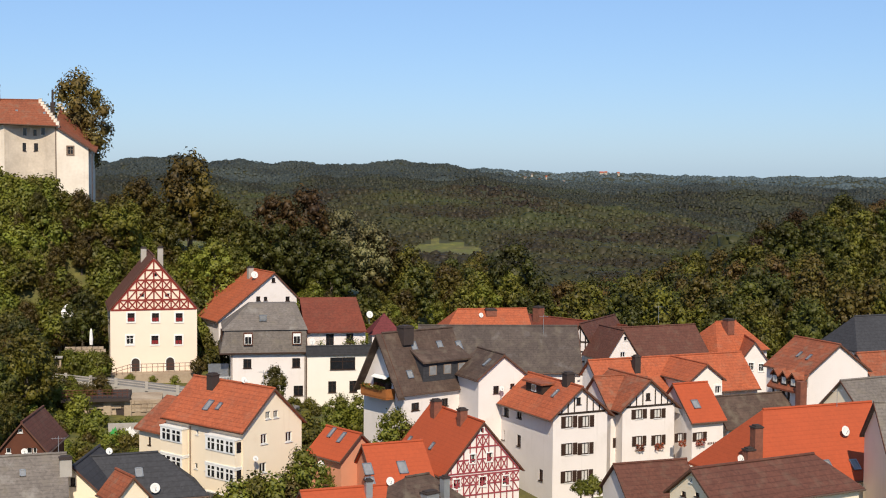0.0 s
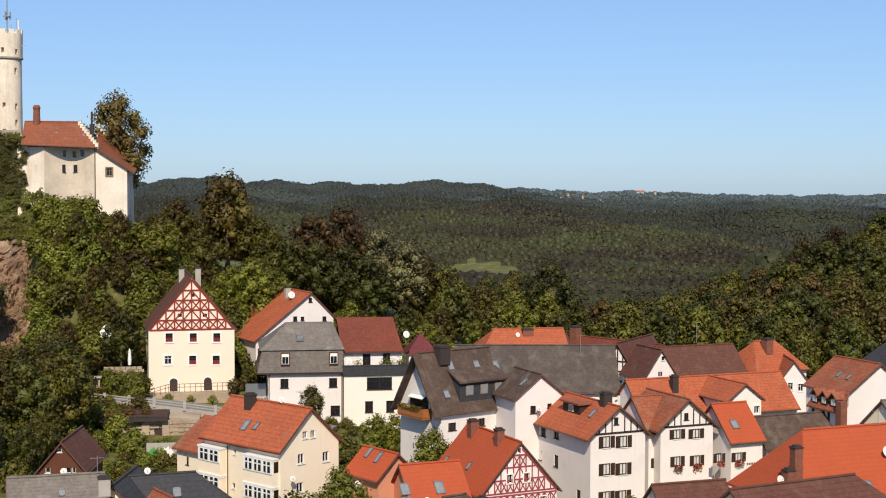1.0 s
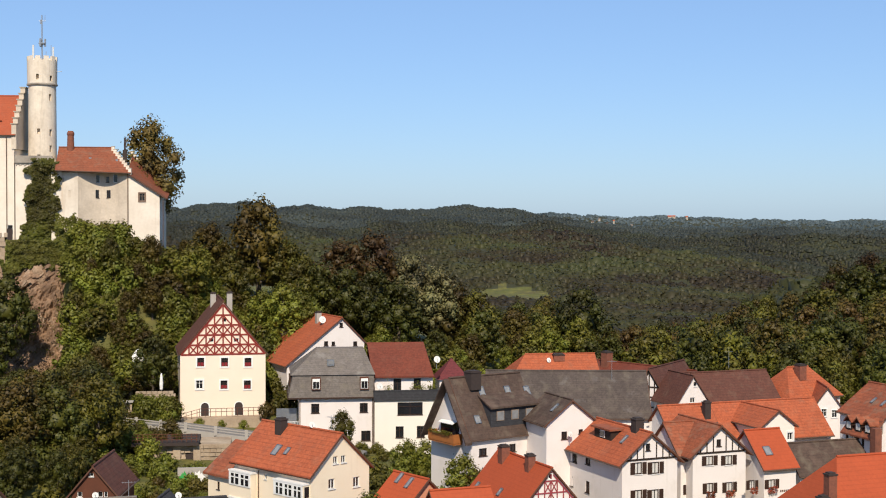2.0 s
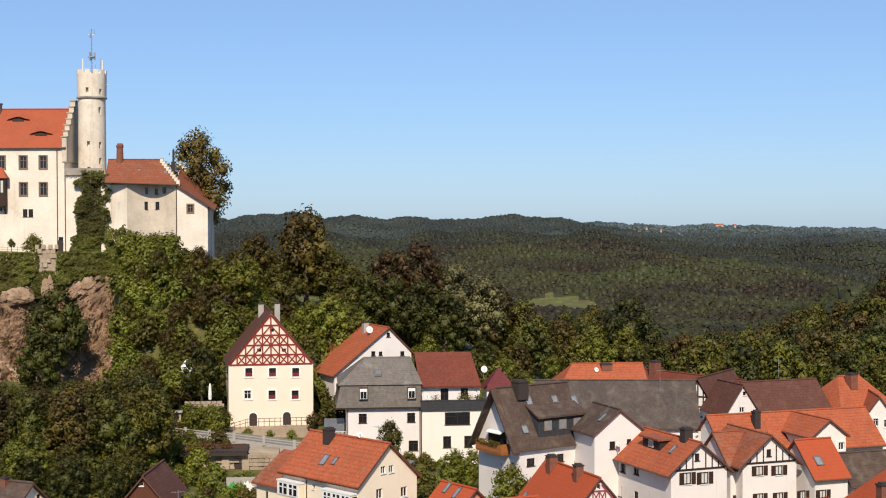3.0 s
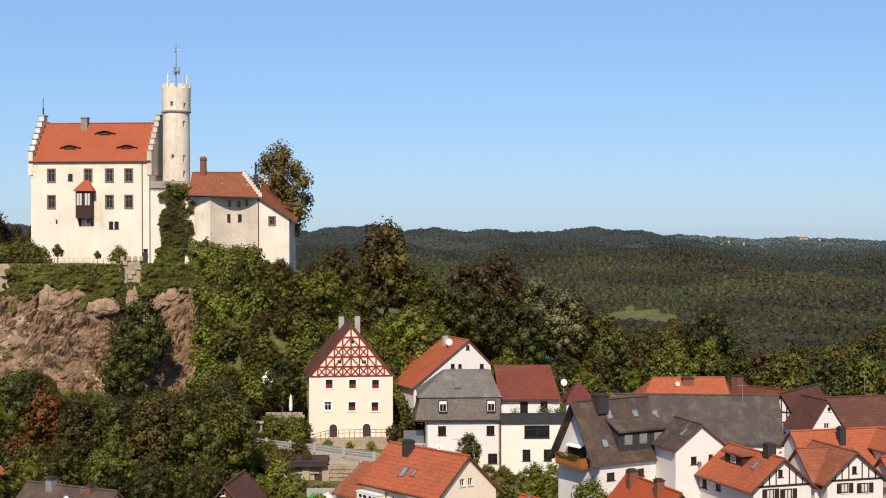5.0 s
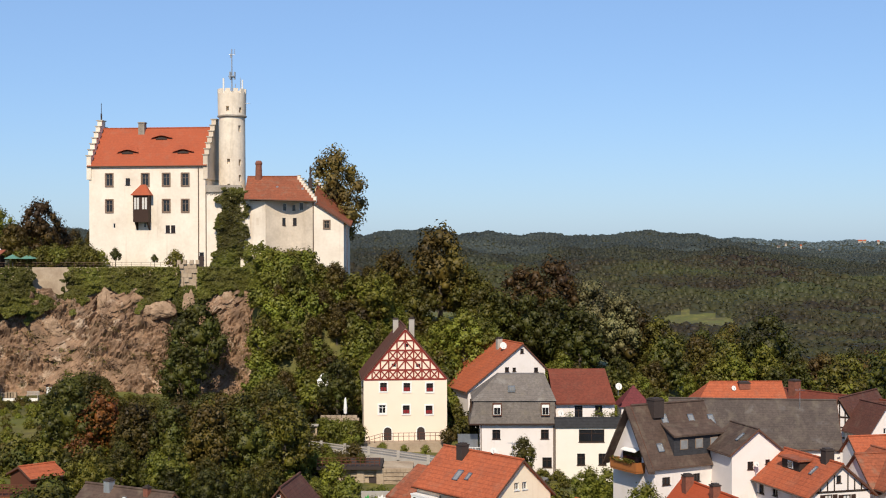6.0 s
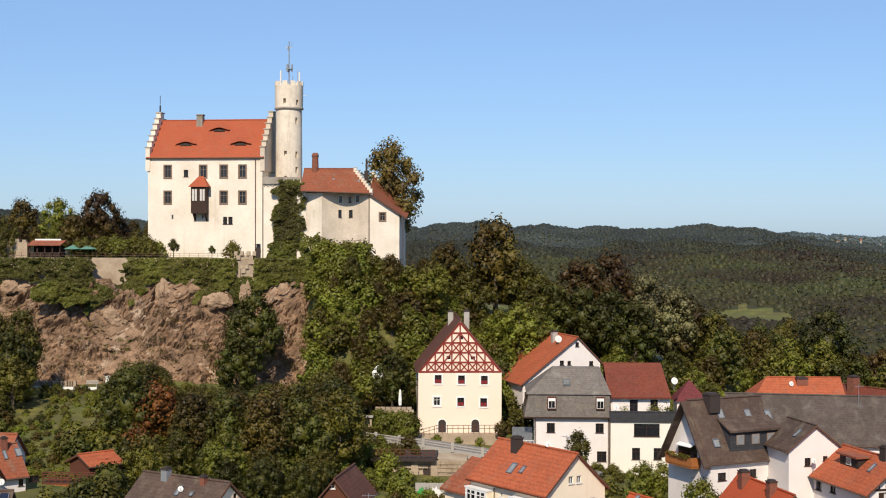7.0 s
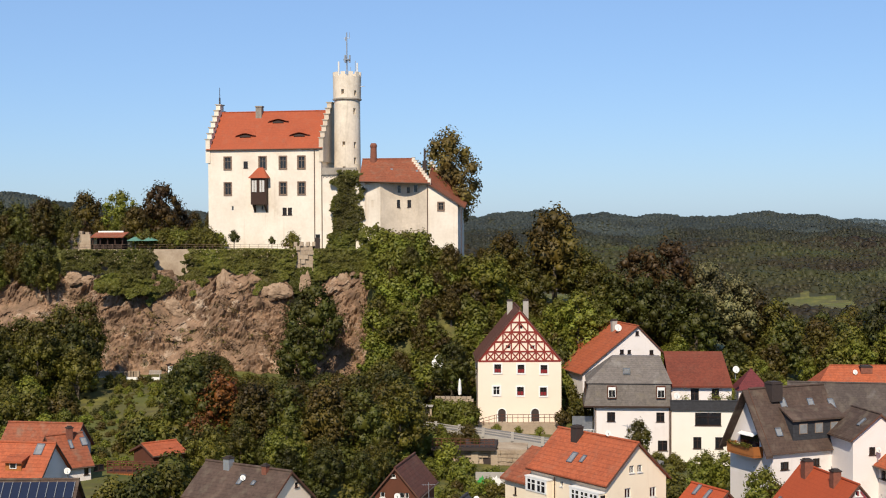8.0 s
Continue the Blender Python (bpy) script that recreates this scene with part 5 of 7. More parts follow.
# road below the timber-framed house, its retaining wall and sheds
road = thing("road_wall", pose(0, 0, 0), "low rendered wall along the sloping lane", "wall")
lane = [(-30, 189.5, 11.3), (-20, 187.0, 11.7), (-10, 182.5, 11.2), (2, 176.5, 10.4), (12, 171.5, 9.0)]
bm = bmesh.new()
for (a, b, c), (d_, e, f) in zip(lane, lane[1:]):
    prism(bm, ((a, b, c - 5), (d_, e, f - 5), (d_, e, f + 0.1), (a, b, c + 0.1)), (0.1, 0.35, 0))
part("wall", bm, CONCRETE, road)
for i, ((a, b, c), (d_, e, f)) in enumerate(zip(lane, lane[1:])):
    bm = bmesh.new()
    bar(bm, (a, b + 0.1, c + 0.75), (d_, e + 0.1, f + 0.75), 0.12, 0.1, (0, -1, 0))
    bar(bm, (a, b + 0.1, c + 0.42), (d_, e + 0.1, f + 0.42), 0.10, 0.1, (0, -1, 0))
    part("guard_rail", bm, CONCRETE, road)
    for k in range(3):
        q = k / 3
        part("post", boxes((a + (d_ - a) * q - 0.2, a + (d_ - a) * q + 0.2, b + (e - b) * q - 0.15, b + (e - b) * q + 0.25, c + (f - c) * q - 0.2, c + (f - c) * q + 1.0)), CONCRETE, road)
bm = bmesh.new()
for (a, b, c), (d_, e, f) in zip(lane, lane[1:]):
    prism(bm, ((a, b + 0.35, c), (d_, e + 0.35, f), (d_ + 1.6, e + 5.0, f), (a + 1.6, b + 5.0, c)), (0, 0, -0.4))
tagged(part("lane", bm, ASPHALT), "pale worn asphalt village lane", "road", kind="structure")
vault = thing("garden_terrace", pose(-15.4, 172.0, 6.0), "stone garden terrace with arches and iron railing", "terrace")
part("wall", boxes((0, 11.5, 0.9, 6.5, 0, 4.9)), ROCK_PALE, vault)
part("slab", boxes((-0.6, 7.6, -0.2, 6.5, 4.9, 5.3)), SOOT, vault)
rs = random.Random(41)
for j in range(9):  # rough stones of the wall between the arches
    x = 0.1 + 0.2 * (j % 2)
    while x < 11.2:
        w = rs.uniform(0.45, 0.95)
        if j > 6 or not any(a - 0.2 < x + w / 2 < a + 1.6 for a in (2.6, 5.9)):
            part("stone", boxes((x, x + w - 0.05, 0.62 + rs.uniform(0, 0.2), 0.95, 0.4 + j * 0.5, 0.4 + j * 0.5 + rs.uniform(0.40, 0.46))), ROCK_PALE, vault)
        x += w
for x in (0.3, 4.4, 6.9):
    part("pier", boxes((x, x + 0.9, 0.45, 2.0, 0, 4.9)), ROCK_PALE, vault)
# flat soot-coloured slabs stand in for the shade inside the two arches
for x in (2.6, 5.9):
    part("recess", boxes((x, x + 1.4, 0.84, 0.92, 1.2, 3.9)), SOOT, vault)
for k in range(14):
    part("rail_post", boxes((-0.5 + k * 0.6, -0.44 + k * 0.6, -0.35, -0.29, 5.4, 6.4)), WOOD_BROWN, vault)
for z in (5.7, 6.05, 6.38):
    part("rail", boxes((-0.5, 7.5, -0.36, -0.28, z, z + 0.06)), WOOD_BROWN, vault)
lower_fence = thing("garden_fence", pose(-9.6, 170.5, 7.4), "brown wooden garden fence", "fence")
for k in range(18):
    part("board", boxes((k * 0.42, k * 0.42 + 0.34, 0, 0.05, 0, 1.2)), WOOD_BROWN, lower_fence)
part("rail", boxes((0, 7.5, 0.05, 0.12, 0.9, 1.0)), WOOD_BROWN, lower_fence)
mural = thing("painted_wall", pose(-9.6, 158.5, 7.0), "garden wall painted in green, white and yellow shapes", "wall")
part("wall", boxes((0, 5.0, 0, 0.4, 0, 3.6)), CONCRETE, mural)
for x0, x1, z0, z1, m in ((0.1, 1.3, 1.4, 3.3, PAINT_GREEN), (1.5, 3.2, 1.6, 3.3, FRAME_WHITE), (3.5, 4.7, 1.8, 3.2, PAINT_GREEN), (0.2, 1.0, 0.4, 1.3, PAINT_YELLOW), (1.3, 3.0, 0.4, 1.2, PAINT_YELLOW)):
    bm = bmesh.new()
    n = 18
    prism(bm, [((x0 + x1) / 2 + (x1 - x0) / 2 * (0.8 + 0.25 * math.sin(5 * k + x0)) * math.cos(k * math.tau / n), -0.02, (z0 + z1) / 2 + (z1 - z0) / 2 * (0.8 + 0.25 * math.cos(3 * k)) * math.sin(k * math.tau / n)) for k in range(n)], (0, 0.03, 0))
    part("paint_patch", bm, m, mural)
for x, m in ((1.2, PAINT_GREEN), (2.5, SOOT)):
    b = thing("waste_bin", pose(x, 181.5, 10.6), "wheeled waste bin beside the lane", "bin")
    part("body", boxes((-0.35, 0.35, -0.35, 0.35, 0, 1.0)), SOOT, b)
    part("lid", boxes((-0.4, 0.4, -0.42, 0.38, 1.0, 1.1)), SOOT, b)

# garden seat place with folded parasol above the lane
garden = thing("garden_wall", pose(-17.5, 194.0, 10.0), "dry stone garden wall beside the house", "wall")
for k in range(7):
    for j in range(5):
        a = k * 0.75 + 0.3 * (j % 2)
        part("stone", boxes((a, a + 0.68, rnd.uniform(-0.08, 0.08), 0.7, 3.0 + j * 0.38, 3.34 + j * 0.38)), ROCK_PALE, garden)
parasol = thing("parasol", pose(-14.0, 194.6, 14.6), "folded white garden parasol", "parasol")
bm = bmesh.new()
tube(bm, ((0, 0, -1.5), (0, 0, 2.7)), (0.04, 0.04), 6)
part("pole", bm, GALVANISED, parasol)
bm = bmesh.new()
tube(bm, ((0, 0, 0.5), (0, 0, 1.2), (0, 0, 2.5), (0, 0, 2.8)), (0.22, 0.27, 0.16, 0.03), 9)
part("canopy", bm, FRAME_WHITE, parasol)
tent = thing("garden_pavilion", pose(-17.7, 200.5, 16.2), "white garden pavilion tent among shrubs", "tent")
bm = bmesh.new()
frustum(bm, (-0.8, 0.8, -0.8, 0.8), (-0.75, 0.75, -0.75, 0.75), 2.2, 3.0)
frustum(bm, (-0.85, 0.85, -0.85, 0.85), (-0.2, 0.2, -0.2, 0.2), 3.0, 4.0)
part("canopy", bm, FRAME_WHITE, tent)
for x in (-1.0, 1.0):
    for y in (-1.0, 1.0):
        part("pole", boxes((x - 0.05, x + 0.05, y - 0.05, y + 0.05, -4.0, 2.1)), GALVANISED, tent)

# small stone shelter at the corner of the garden
shelter = thing("garden_shelter", pose(-20.1, 189.6, 10.2), "small rough stone shelter beside the garden hedge", "shelter")
for k in range(2):
    for j in range(9):
        w = 0.34 + 0.1 * rnd.random()
        part("stone", boxes((0.02 + k * 0.5, 0.02 + k * 0.5 + w, rnd.uniform(-0.1, 0.1), 0.9, j * 0.42, j * 0.42 + 0.38)), ROCK_PALE, shelter)
part("back_wall", boxes((0.9, 2.4, 0.7, 0.95, 0, 3.7)), ROCK_PALE, shelter)
part("side_wall", boxes((2.2, 2.5, 0.0, 0.7, 0, 3.6)), ROCK_PALE, shelter)
part("roof_slab", boxes((-0.1, 2.7, -0.3, 1.1, 3.8, 3.95)), CONCRETE, shelter)

# television aerials on the ridges
for h, x, y, z in ((slate_barn, -1.0, 4.5, 14.0), (brown_main_house, 0.0, 6.0, 13.5), (orange_roofed_house, 0.2, 12.0, 13.6), (grey_shingled_house, 0.0, 7.5, 9.3), (yellow_house, 0.3, 2.0, 11.7), (brown_foreground_house, 0.5, 9.0, 9.9)):
    bm = bmesh.new()
    tube(bm, ((x, y, z - 1.0), (x, y, z + 1.5)), (0.03, 0.025), 5)
    tube(bm, ((x, y - 0.6, z + 1.3), (x, y + 0.6, z + 1.3)), (0.018, 0.018), 4)
    for k in range(5):
        tube(bm, ((x - 0.3, y - 0.5 + 0.25 * k, z + 1.3), (x + 0.3, y - 0.5 + 0.25 * k, z + 1.3)), (0.012, 0.012), 4)
    part("aerial", bm, GALVANISED, h)
framed_gable(timbered_barn, 0.3, 7.0, 12.0, 3.15, [5.5, 7.0, 8.4, 9.8], 4, ["v", "", ""], 0.2, TIMBER_DARK, (), True)

# farmsteads on the far plateau: bearing, distance, turn, length and roof
for a_, d_, turn, long_, roof in ((13.9, 2520, 75, 8, SLATE_BROWN), (14.15, 2560, 90, 6, SLATE_LIGHT), (14.5, 2500, 60, 9, SLATE_BROWN), (14.75, 2540, 80, 5, TILE_RED), (15.5, 2480, 85, 7, SLATE_LIGHT), (17.1, 2690, 80, 12, TILE_ORANGE), (17.25, 2700, 70, 9, TILE_RED), (17.75, 2680, 85, 7, TILE_RED), (21.3, 2400, 75, 6, SLATE_LIGHT), (24.1, 2450, 80, 8, SLATE_LIGHT)):
    x, y = d_ * math.sin(radians(a_)), d_ * math.cos(radians(a_))
    z = ground_z(x, y)
    gable_house("pale farmhouse on the far wooded plateau", (x, y, z + 6.6), turn, (2.6, 2.6), (z + 4.6, z + 4.6), long_ * 0.7, z - 1.0, roof, STONE_PALE, group="far farmhouses", gutter=False)

# ---------------------------------------------------------------- castle
def stepped(parent, x0, x1, axis, at, thick, foot, top, steps, cap, material):
    """A crow-stepped gable wall across an end of a roof; foot and top are heights above the eaves' ends and the ridge."""
    bm = bmesh.new()
    n = steps
    mid, half = (x0 + x1) / 2, (x1 - x0) / 2
    pts = [(x0, foot - 3)]
    for i in range(n):
        z = foot + (top - foot) * (i + 1) / n
        a = x0 + half * i / n
        pts += [(a, z), (x0 + half * (i + 1) / n if i < n - 1 else mid - 0.35, z)]
    right = [(2 * mid - a, z) for a, z in reversed(pts)]
    poly = pts + right
    if axis == "x":
        prism(bm, [(at, a, z) for a, z in poly], (thick, 0, 0))
    else:
        prism(bm, [(a, at, z) for a, z in poly], (0, thick, 0))
    g = part("stepped_gable", bm, material, parent)
    for i in range(n):  # coping stones
        zc = foot + (top - foot) * (i + 1) / n
        for a, b in ((x0 + half * i / n - 0.12, x0 + half * (i + 1) / n - 0.05), (2 * mid - x0 - half * (i + 1) / n + 0.05, 2 * mid - x0 - half * i / n + 0.12)):
            if axis == "x":
                part("coping_stone", boxes((at - 0.16, at + thick + 0.16, a, b, zc, zc + 0.16)), STONE_PALE, g)
            else:
                part("coping_stone", boxes((a, b, at - 0.16, at + thick + 0.16, zc, zc + 0.16)), STONE_PALE, g)
    return g


def loophole(u, v, w, h, face="l", style="hole"):
    return (face, u, v, w, h, style)


PALAS_WINDOWS = [("l", u, 50.3, 1.15, 2.05, "castle") for u in (3.85, 7.2, 10.9, 17.3)]
PALAS_WINDOWS += [("l", u, 45.8, 1.15, 2.05, "castle") for u in (3.85, 7.2, 17.3)]
PALAS_WINDOWS += [("l", 14.0, 50.0, 0.8, 1.2, "dark"), loophole(16.45, 42.4, 0.4, 0.8), ("l", 6.95, 41.8, 0.75, 1.3, "dark"), ("l", 6.0, 41.8, 0.75, 1.3, "dark"),
                  loophole(0.9 + 0.1, 37.0, 0.9, 1.6), loophole(11.0, 42.5, 0.4, 0.8)]
palas = gable_house("cream plastered castle hall with stepped gables and orange roof", (-39.8, 240.0, 59.7), 84, (6.4, 6.4), (52.75, 52.75), 21.2, 33.0,
                    CASTLE_TILES, CASTLE, over=0.3, verge=0.3, name="castle_hall", category="castle", group="castle", windows=PALAS_WINDOWS)
for at in (-0.15, 20.5):
    # grey on the right-hand gable puts the shade it stands in into its colour
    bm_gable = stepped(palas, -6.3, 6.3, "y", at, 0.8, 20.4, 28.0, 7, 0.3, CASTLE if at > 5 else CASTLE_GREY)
part("chimney", boxes((-1.1, 0.1, 12.7, 13.8, 24.5, 27.5), (-1.2, 0.2, 12.6, 13.9, 27.5, 27.7)), STONE, palas)
part("finial", boxes((-0.12, 0.12, 20.8, 21.0, 28.0, 29.4), (-0.04, 0.04, 20.86, 20.94, 29.4, 31.2)), SOOT, palas)
bm = bmesh.new()
tube(bm, ((-6.25, 1.5, 19.4), (-6.25, 1.5, 3.0)), (0.07, 0.07), 6)
part("downpipe", bm, GUTTER, palas)
for u, s in ((4.7, 4.4), (14.6, 4.4), (9.3, 2.0)):  # eyebrow dormers, by run from the ridge
    bm = bmesh.new()
    sl = (59.7 - 52.75) / 6.4
    c = Vector((-s, u, 26.7 - sl * s))
    ring = []
    for k in range(13):
        q = -1 + k / 6
        lift = 0.42 * (0.5 + 0.5 * math.cos(math.pi * q))
        ring.append((bm.verts.new(c + Vector((-0.25, q * 2.0, lift + 0.28))), bm.verts.new(c + Vector((1.5, q * 1.1, -0.02 + sl * 1.5)))))
    low = [bm.verts.new(c + Vector((-0.25, (-1 + k / 6) * 2.0, 0.28 - 0.35))) for k in range(13)]
    for k in range(12):
        bm.faces.new((ring[k][0], ring[k + 1][0], ring[k + 1][1], ring[k][1]))
    ey = part("eyebrow_dormer", bm, CASTLE_TILES, palas)
    bm = bmesh.new()
    prism(bm, [c + Vector((-0.18, -1.0 + k / 5, 0.18 + 0.22 * (0.5 + 0.5 * math.cos(math.pi * (-1 + k / 5) * 0.8)))) for k in range(11)] + [c + Vector((-0.18, 1.0, 0.0)), c + Vector((-0.18, -1.0, 0.0))], (0.1, 0, 0))
    part("louvre", bm, SOOT, ey)
# oriel
bm = boxes((-7.6, -6.05, 9.9, 12.6, 10.0, 14.6))
oriel = part("oriel", bm, FRAME_BROWN, palas, "dark wooden oriel with a small red roof")
bm = bmesh.new()
peak = [bm.verts.new((-6.1, y, 16.5)) for y in (10.8, 11.7)]
rim = [bm.verts.new(p) for p in ((-6.05, 9.5, 14.6), (-7.95, 9.5, 14.6), (-7.95, 13.0, 14.6), (-6.05, 13.0, 14.6))]
for f in ((rim[0], rim[1], peak[0]), (rim[1], rim[2], peak[1], peak[0]), (rim[2], rim[3], peak[1]), (rim[0], rim[3], rim[2], rim[1])):
    bm.faces.new(f)
part("roof", bm, CASTLE_TILES, oriel)
for y in (10.55, 11.95):
    part("pane", boxes((-7.66, -7.58, y - 0.42, y + 0.42, 12.2, 14.2)), BLIND, oriel)
    part("mullion", boxes((-7.70, -7.60, y - 0.05, y + 0.05, 12.2, 14.2)), FRAME_BROWN, oriel)
for y in (10.2, 12.3):
    bm = bmesh.new()
    prism(bm, ((-6.1, y - 0.12, 8.6), (-7.4, y - 0.12, 10.0), (-6.1, y - 0.12, 10.0)), (0, 0.24, 0))
    part("bracket", bm, FRAME_BROWN, oriel)

# round tower
tower = thing("castle_tower", pose(-36.75, 238, 33.0), "round pale stone castle tower with battlements and antennas", "tower", "castle")


def drum(bm, rows, sides=40):
    rings = [[bm.verts.new((r * math.cos(k * math.tau / sides), r * math.sin(k * math.tau / sides), z)) for k in range(sides)] for r, z in rows]
    for a, b in zip(rings, rings[1:]):
        for k in range(sides):
            bm.faces.new((a[k], a[(k + 1) % sides], b[(k + 1) % sides], b[k]))
    bm.faces.new(list(reversed(rings[0])))
    bm.faces.new(rings[-1])


bm = bmesh.new()
drum(bm, ((2.5, 0), (2.33, 16), (2.27, 28.2)))
shaft = part("shaft", bm, CASTLE_TOWER, tower)
bm = bmesh.new()
drum(bm, ((2.3, 28.2), (2.55, 28.3), (2.55, 28.5), (2.45, 28.6)))
part("string_course", bm, STONE, tower)
bm = bmesh.new()
drum(bm, ((2.43, 28.6), (2.48, 32.4)))
head = part("tower_head", bm, CASTLE_TOWER, tower)
cut = bmesh.new()
for a, z, tall in ((-100, 31.2 - 1.6, 0.9), (-45, 29.4, 0.9), (-47, 26.2, 1.1), (-97, 20.5, 0.9), (-46, 20.3, 1.1), (-46, 17.6, 1.1), (-96, 16.3, 0.6)):
    c, s = math.cos(radians(a)), math.sin(radians(a))
    o, al = Vector((c * 2.6, s * 2.6, z)), Vector((-s, c, 0))
    prism(cut, [o + al * p + Vector((0, 0, q)) for p, q in ((-0.25, -tall / 2), (0.25, -tall / 2), (0.25, tall / 2), (-0.25, tall / 2))], Vector((-c, -s, 0)) * 0.9)
two = cut.copy()
carve(shaft, cut)
carve(head, two)
for k in range(11):
    a = k * math.tau / 11
    bm = bmesh.new()
    pts = []
    for r, q in ((2.5, -0.17), (2.5, 0.17), (2.1, 0.17), (2.1, -0.17)):
        pts.append((r * math.cos(a + q), r * math.sin(a + q), 32.4))
    prism(bm, pts, (0, 0, 0.75))
    part("merlon", bm, CASTLE_TOWER, tower)
bm = bmesh.new()
tube(bm, ((0, 0, 32.4), (0, 0, 40.2)), (0.13, 0.09), 8)
mast = part("antenna_mast", bm, GALVANISED, tower)
bm = bmesh.new()
for a in range(3):
    c, s = math.cos(a * 2.1), math.sin(a * 2.1)
    tube(bm, ((0.5 * c, 0.5 * s, 34.9), (0.5 * c, 0.5 * s, 36.2)), (0.17, 0.17), 6)
    tube(bm, ((0, 0, 35.2), (0.5 * c, 0.5 * s, 35.2)), (0.05, 0.05), 5)
drum(bm, ((0.62, 35.35), (0.62, 35.5)), 12)
part("antenna_ring", bm, GALVANISED, mast)
bm = bmesh.new()
tube(bm, ((-0.5, 0, 39.2), (0.6, 0, 39.2)), (0.05, 0.05), 5)
tube(bm, ((0.5, 0, 39.2), (0.5, 0, 40.2)), (0.05, 0.03), 5)
tube(bm, ((-0.2, 0, 38.7), (-0.2, 0, 39.4)), (0.12, 0.12), 6)
part("sensor_arm", bm, GALVANISED, mast)
for x, y, w, z0, z1 in ((-1.15, -1.9, 0.16, 32.5, 34.9), (2.0, -1.2, 0.14, 32.6, 34.7), (0.95, -2.0, 0.05, 32.5, 33.9), (1.7, -1.5, 0.05, 32.5, 35.0)):
    bm = bmesh.new()
    tube(bm, ((x, y, z0 - 0.3), (x, y, z1)), (w, w), 7)
    part("antenna", bm, DISH if w > 0.1 else GALVANISED, tower)
bm = bmesh.new()
tube(bm, ((2.4, -0.5, 30.6), (3.3, -0.6, 30.7)), (0.05, 0.05), 5)
part("bracket_arm", bm, GALVANISED, tower)

# bastion between hall and tower
bastion = thing("castle_bastion", pose(0, 0, 33.0), "plastered castle bastion with stone parapet and ivy", "castle wall", "castle")
part("wall", boxes((-40.45, -33.0, 233.4, 237.5, 0, 15.2)), CASTLE, bastion)
part("parapet", boxes((-40.5, -34.5, 233.2, 233.8, 15.2, 16.3), (-40.6, -34.4, 233.1, 233.9, 15.1, 15.35)), STONE, bastion)
for i in range(5):
    bm = bmesh.new()
    tube(bm, [(-40.0 + i * 0.75 + 0.3 * math.cos(q * 0.6), 233.35, 14.6 + 0.3 * math.sin(q * 0.6)) for q in range(6)], [0.08] * 6, 5)
    part("carved_arch", bm, STONE, bastion)

# residential wing: a hollowed grey front, a slanting crow-stepped verge and a lean-to annex
wing = thing("castle_wing", pose(0, 0, 32.0), "castle wing with hollowed grey front and weathered tile roof", "castle", "castle")


def wing_front(x):
    return 231.75 + 1.7 * math.sin(math.pi * min(1, max(0, (x + 30.1) / 8.1)))


bm = bmesh.new()
plan = [(-33.6, 233.4)] + [(-30.1 + 8.1 * k / 14, wing_front(-30.1 + 8.1 * k / 14)) for k in range(15)] + [(-22.0, 240.9), (-33.6, 240.9)]
prism(bm, [(x, y, 0) for x, y in plan], (0, 0, 14.55))
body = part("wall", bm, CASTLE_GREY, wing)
cut = bmesh.new()
WING_WINDOWS = ((-27.1, 13.5, 0.65, 1.35, "hole"), (-25.5, 13.4, 0.5, 0.95, "brown"), (-24.2, 13.6, 0.75, 1.35, "hole"), (-27.2, 11.0, 0.55, 1.35, "dark"), (-25.35, 11.0, 0.65, 1.3, "dark"))
for x, z, w, hh, st in WING_WINDOWS:
    y = wing_front(x)
    box(cut, x - w / 2, x + w / 2, y - 0.6, y + 0.35, z - hh / 2, z + hh / 2)
    window(wing, (x, y, z), (1, 0, 0), (0, -1, 0), w, hh, st)
carve(body, cut)
bm = bmesh.new()
prism(bm, ((-33.6, 233.37, 0), (-30.15, 231.72, 0), (-30.15, 232.3, 0), (-33.6, 233.9, 0)), (0, 0, 14.55))
side = part("side_wall", bm, CASTLE, wing, "cream plastered slanting side wall")
cut = bmesh.new()
for x, zz, w, tall in ((-32.7, 12.9, 0.4, 0.8), (-31.6, 10.4, 0.45, 1.2)):
    box(cut, x - w / 2, x + w / 2, 231.0, 233.3, zz, zz + tall)
carve(side, cut)
bm = bmesh.new()
prism(bm, ((-33.75, 231.15, 14.95), (-21.5, 231.15, 14.55), (-25.2, 236.3, 18.85), (-33.85, 236.3, 18.85)), (0, 0, -0.22))
part("roof", bm, CASTLE_TILES_OLD, wing)
bm = bmesh.new()
prism(bm, ((-33.85, 236.3, 18.85), (-25.2, 236.3, 18.85), (-21.9, 241.3, 14.8), (-33.75, 241.3, 14.8)), (0, 0, -0.22))
part("roof", bm, CASTLE_TILES_OLD, wing)
bm = bmesh.new()
tube(bm, ((-33.85, 236.3, 18.87), (-25.2, 236.3, 18.87)), (0.14, 0.14), 8)
part("ridge_cap", bm, CASTLE_TILES_OLD, wing)
bm = bmesh.new()
tube(bm, ((-33.75, 231.08, 14.8), (-21.6, 231.08, 14.4)), (0.08, 0.08), 6)
part("gutter", bm, GUTTER, wing)
bm = bmesh.new()
prism(bm, ((-21.75, 231.7, 14.2), (-25.2, 236.3, 18.6), (-21.95, 240.9, 14.5)), (-0.35, 0, 0))
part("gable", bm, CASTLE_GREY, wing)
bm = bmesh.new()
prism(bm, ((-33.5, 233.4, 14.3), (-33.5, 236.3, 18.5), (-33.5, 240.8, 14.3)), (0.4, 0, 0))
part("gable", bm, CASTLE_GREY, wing)
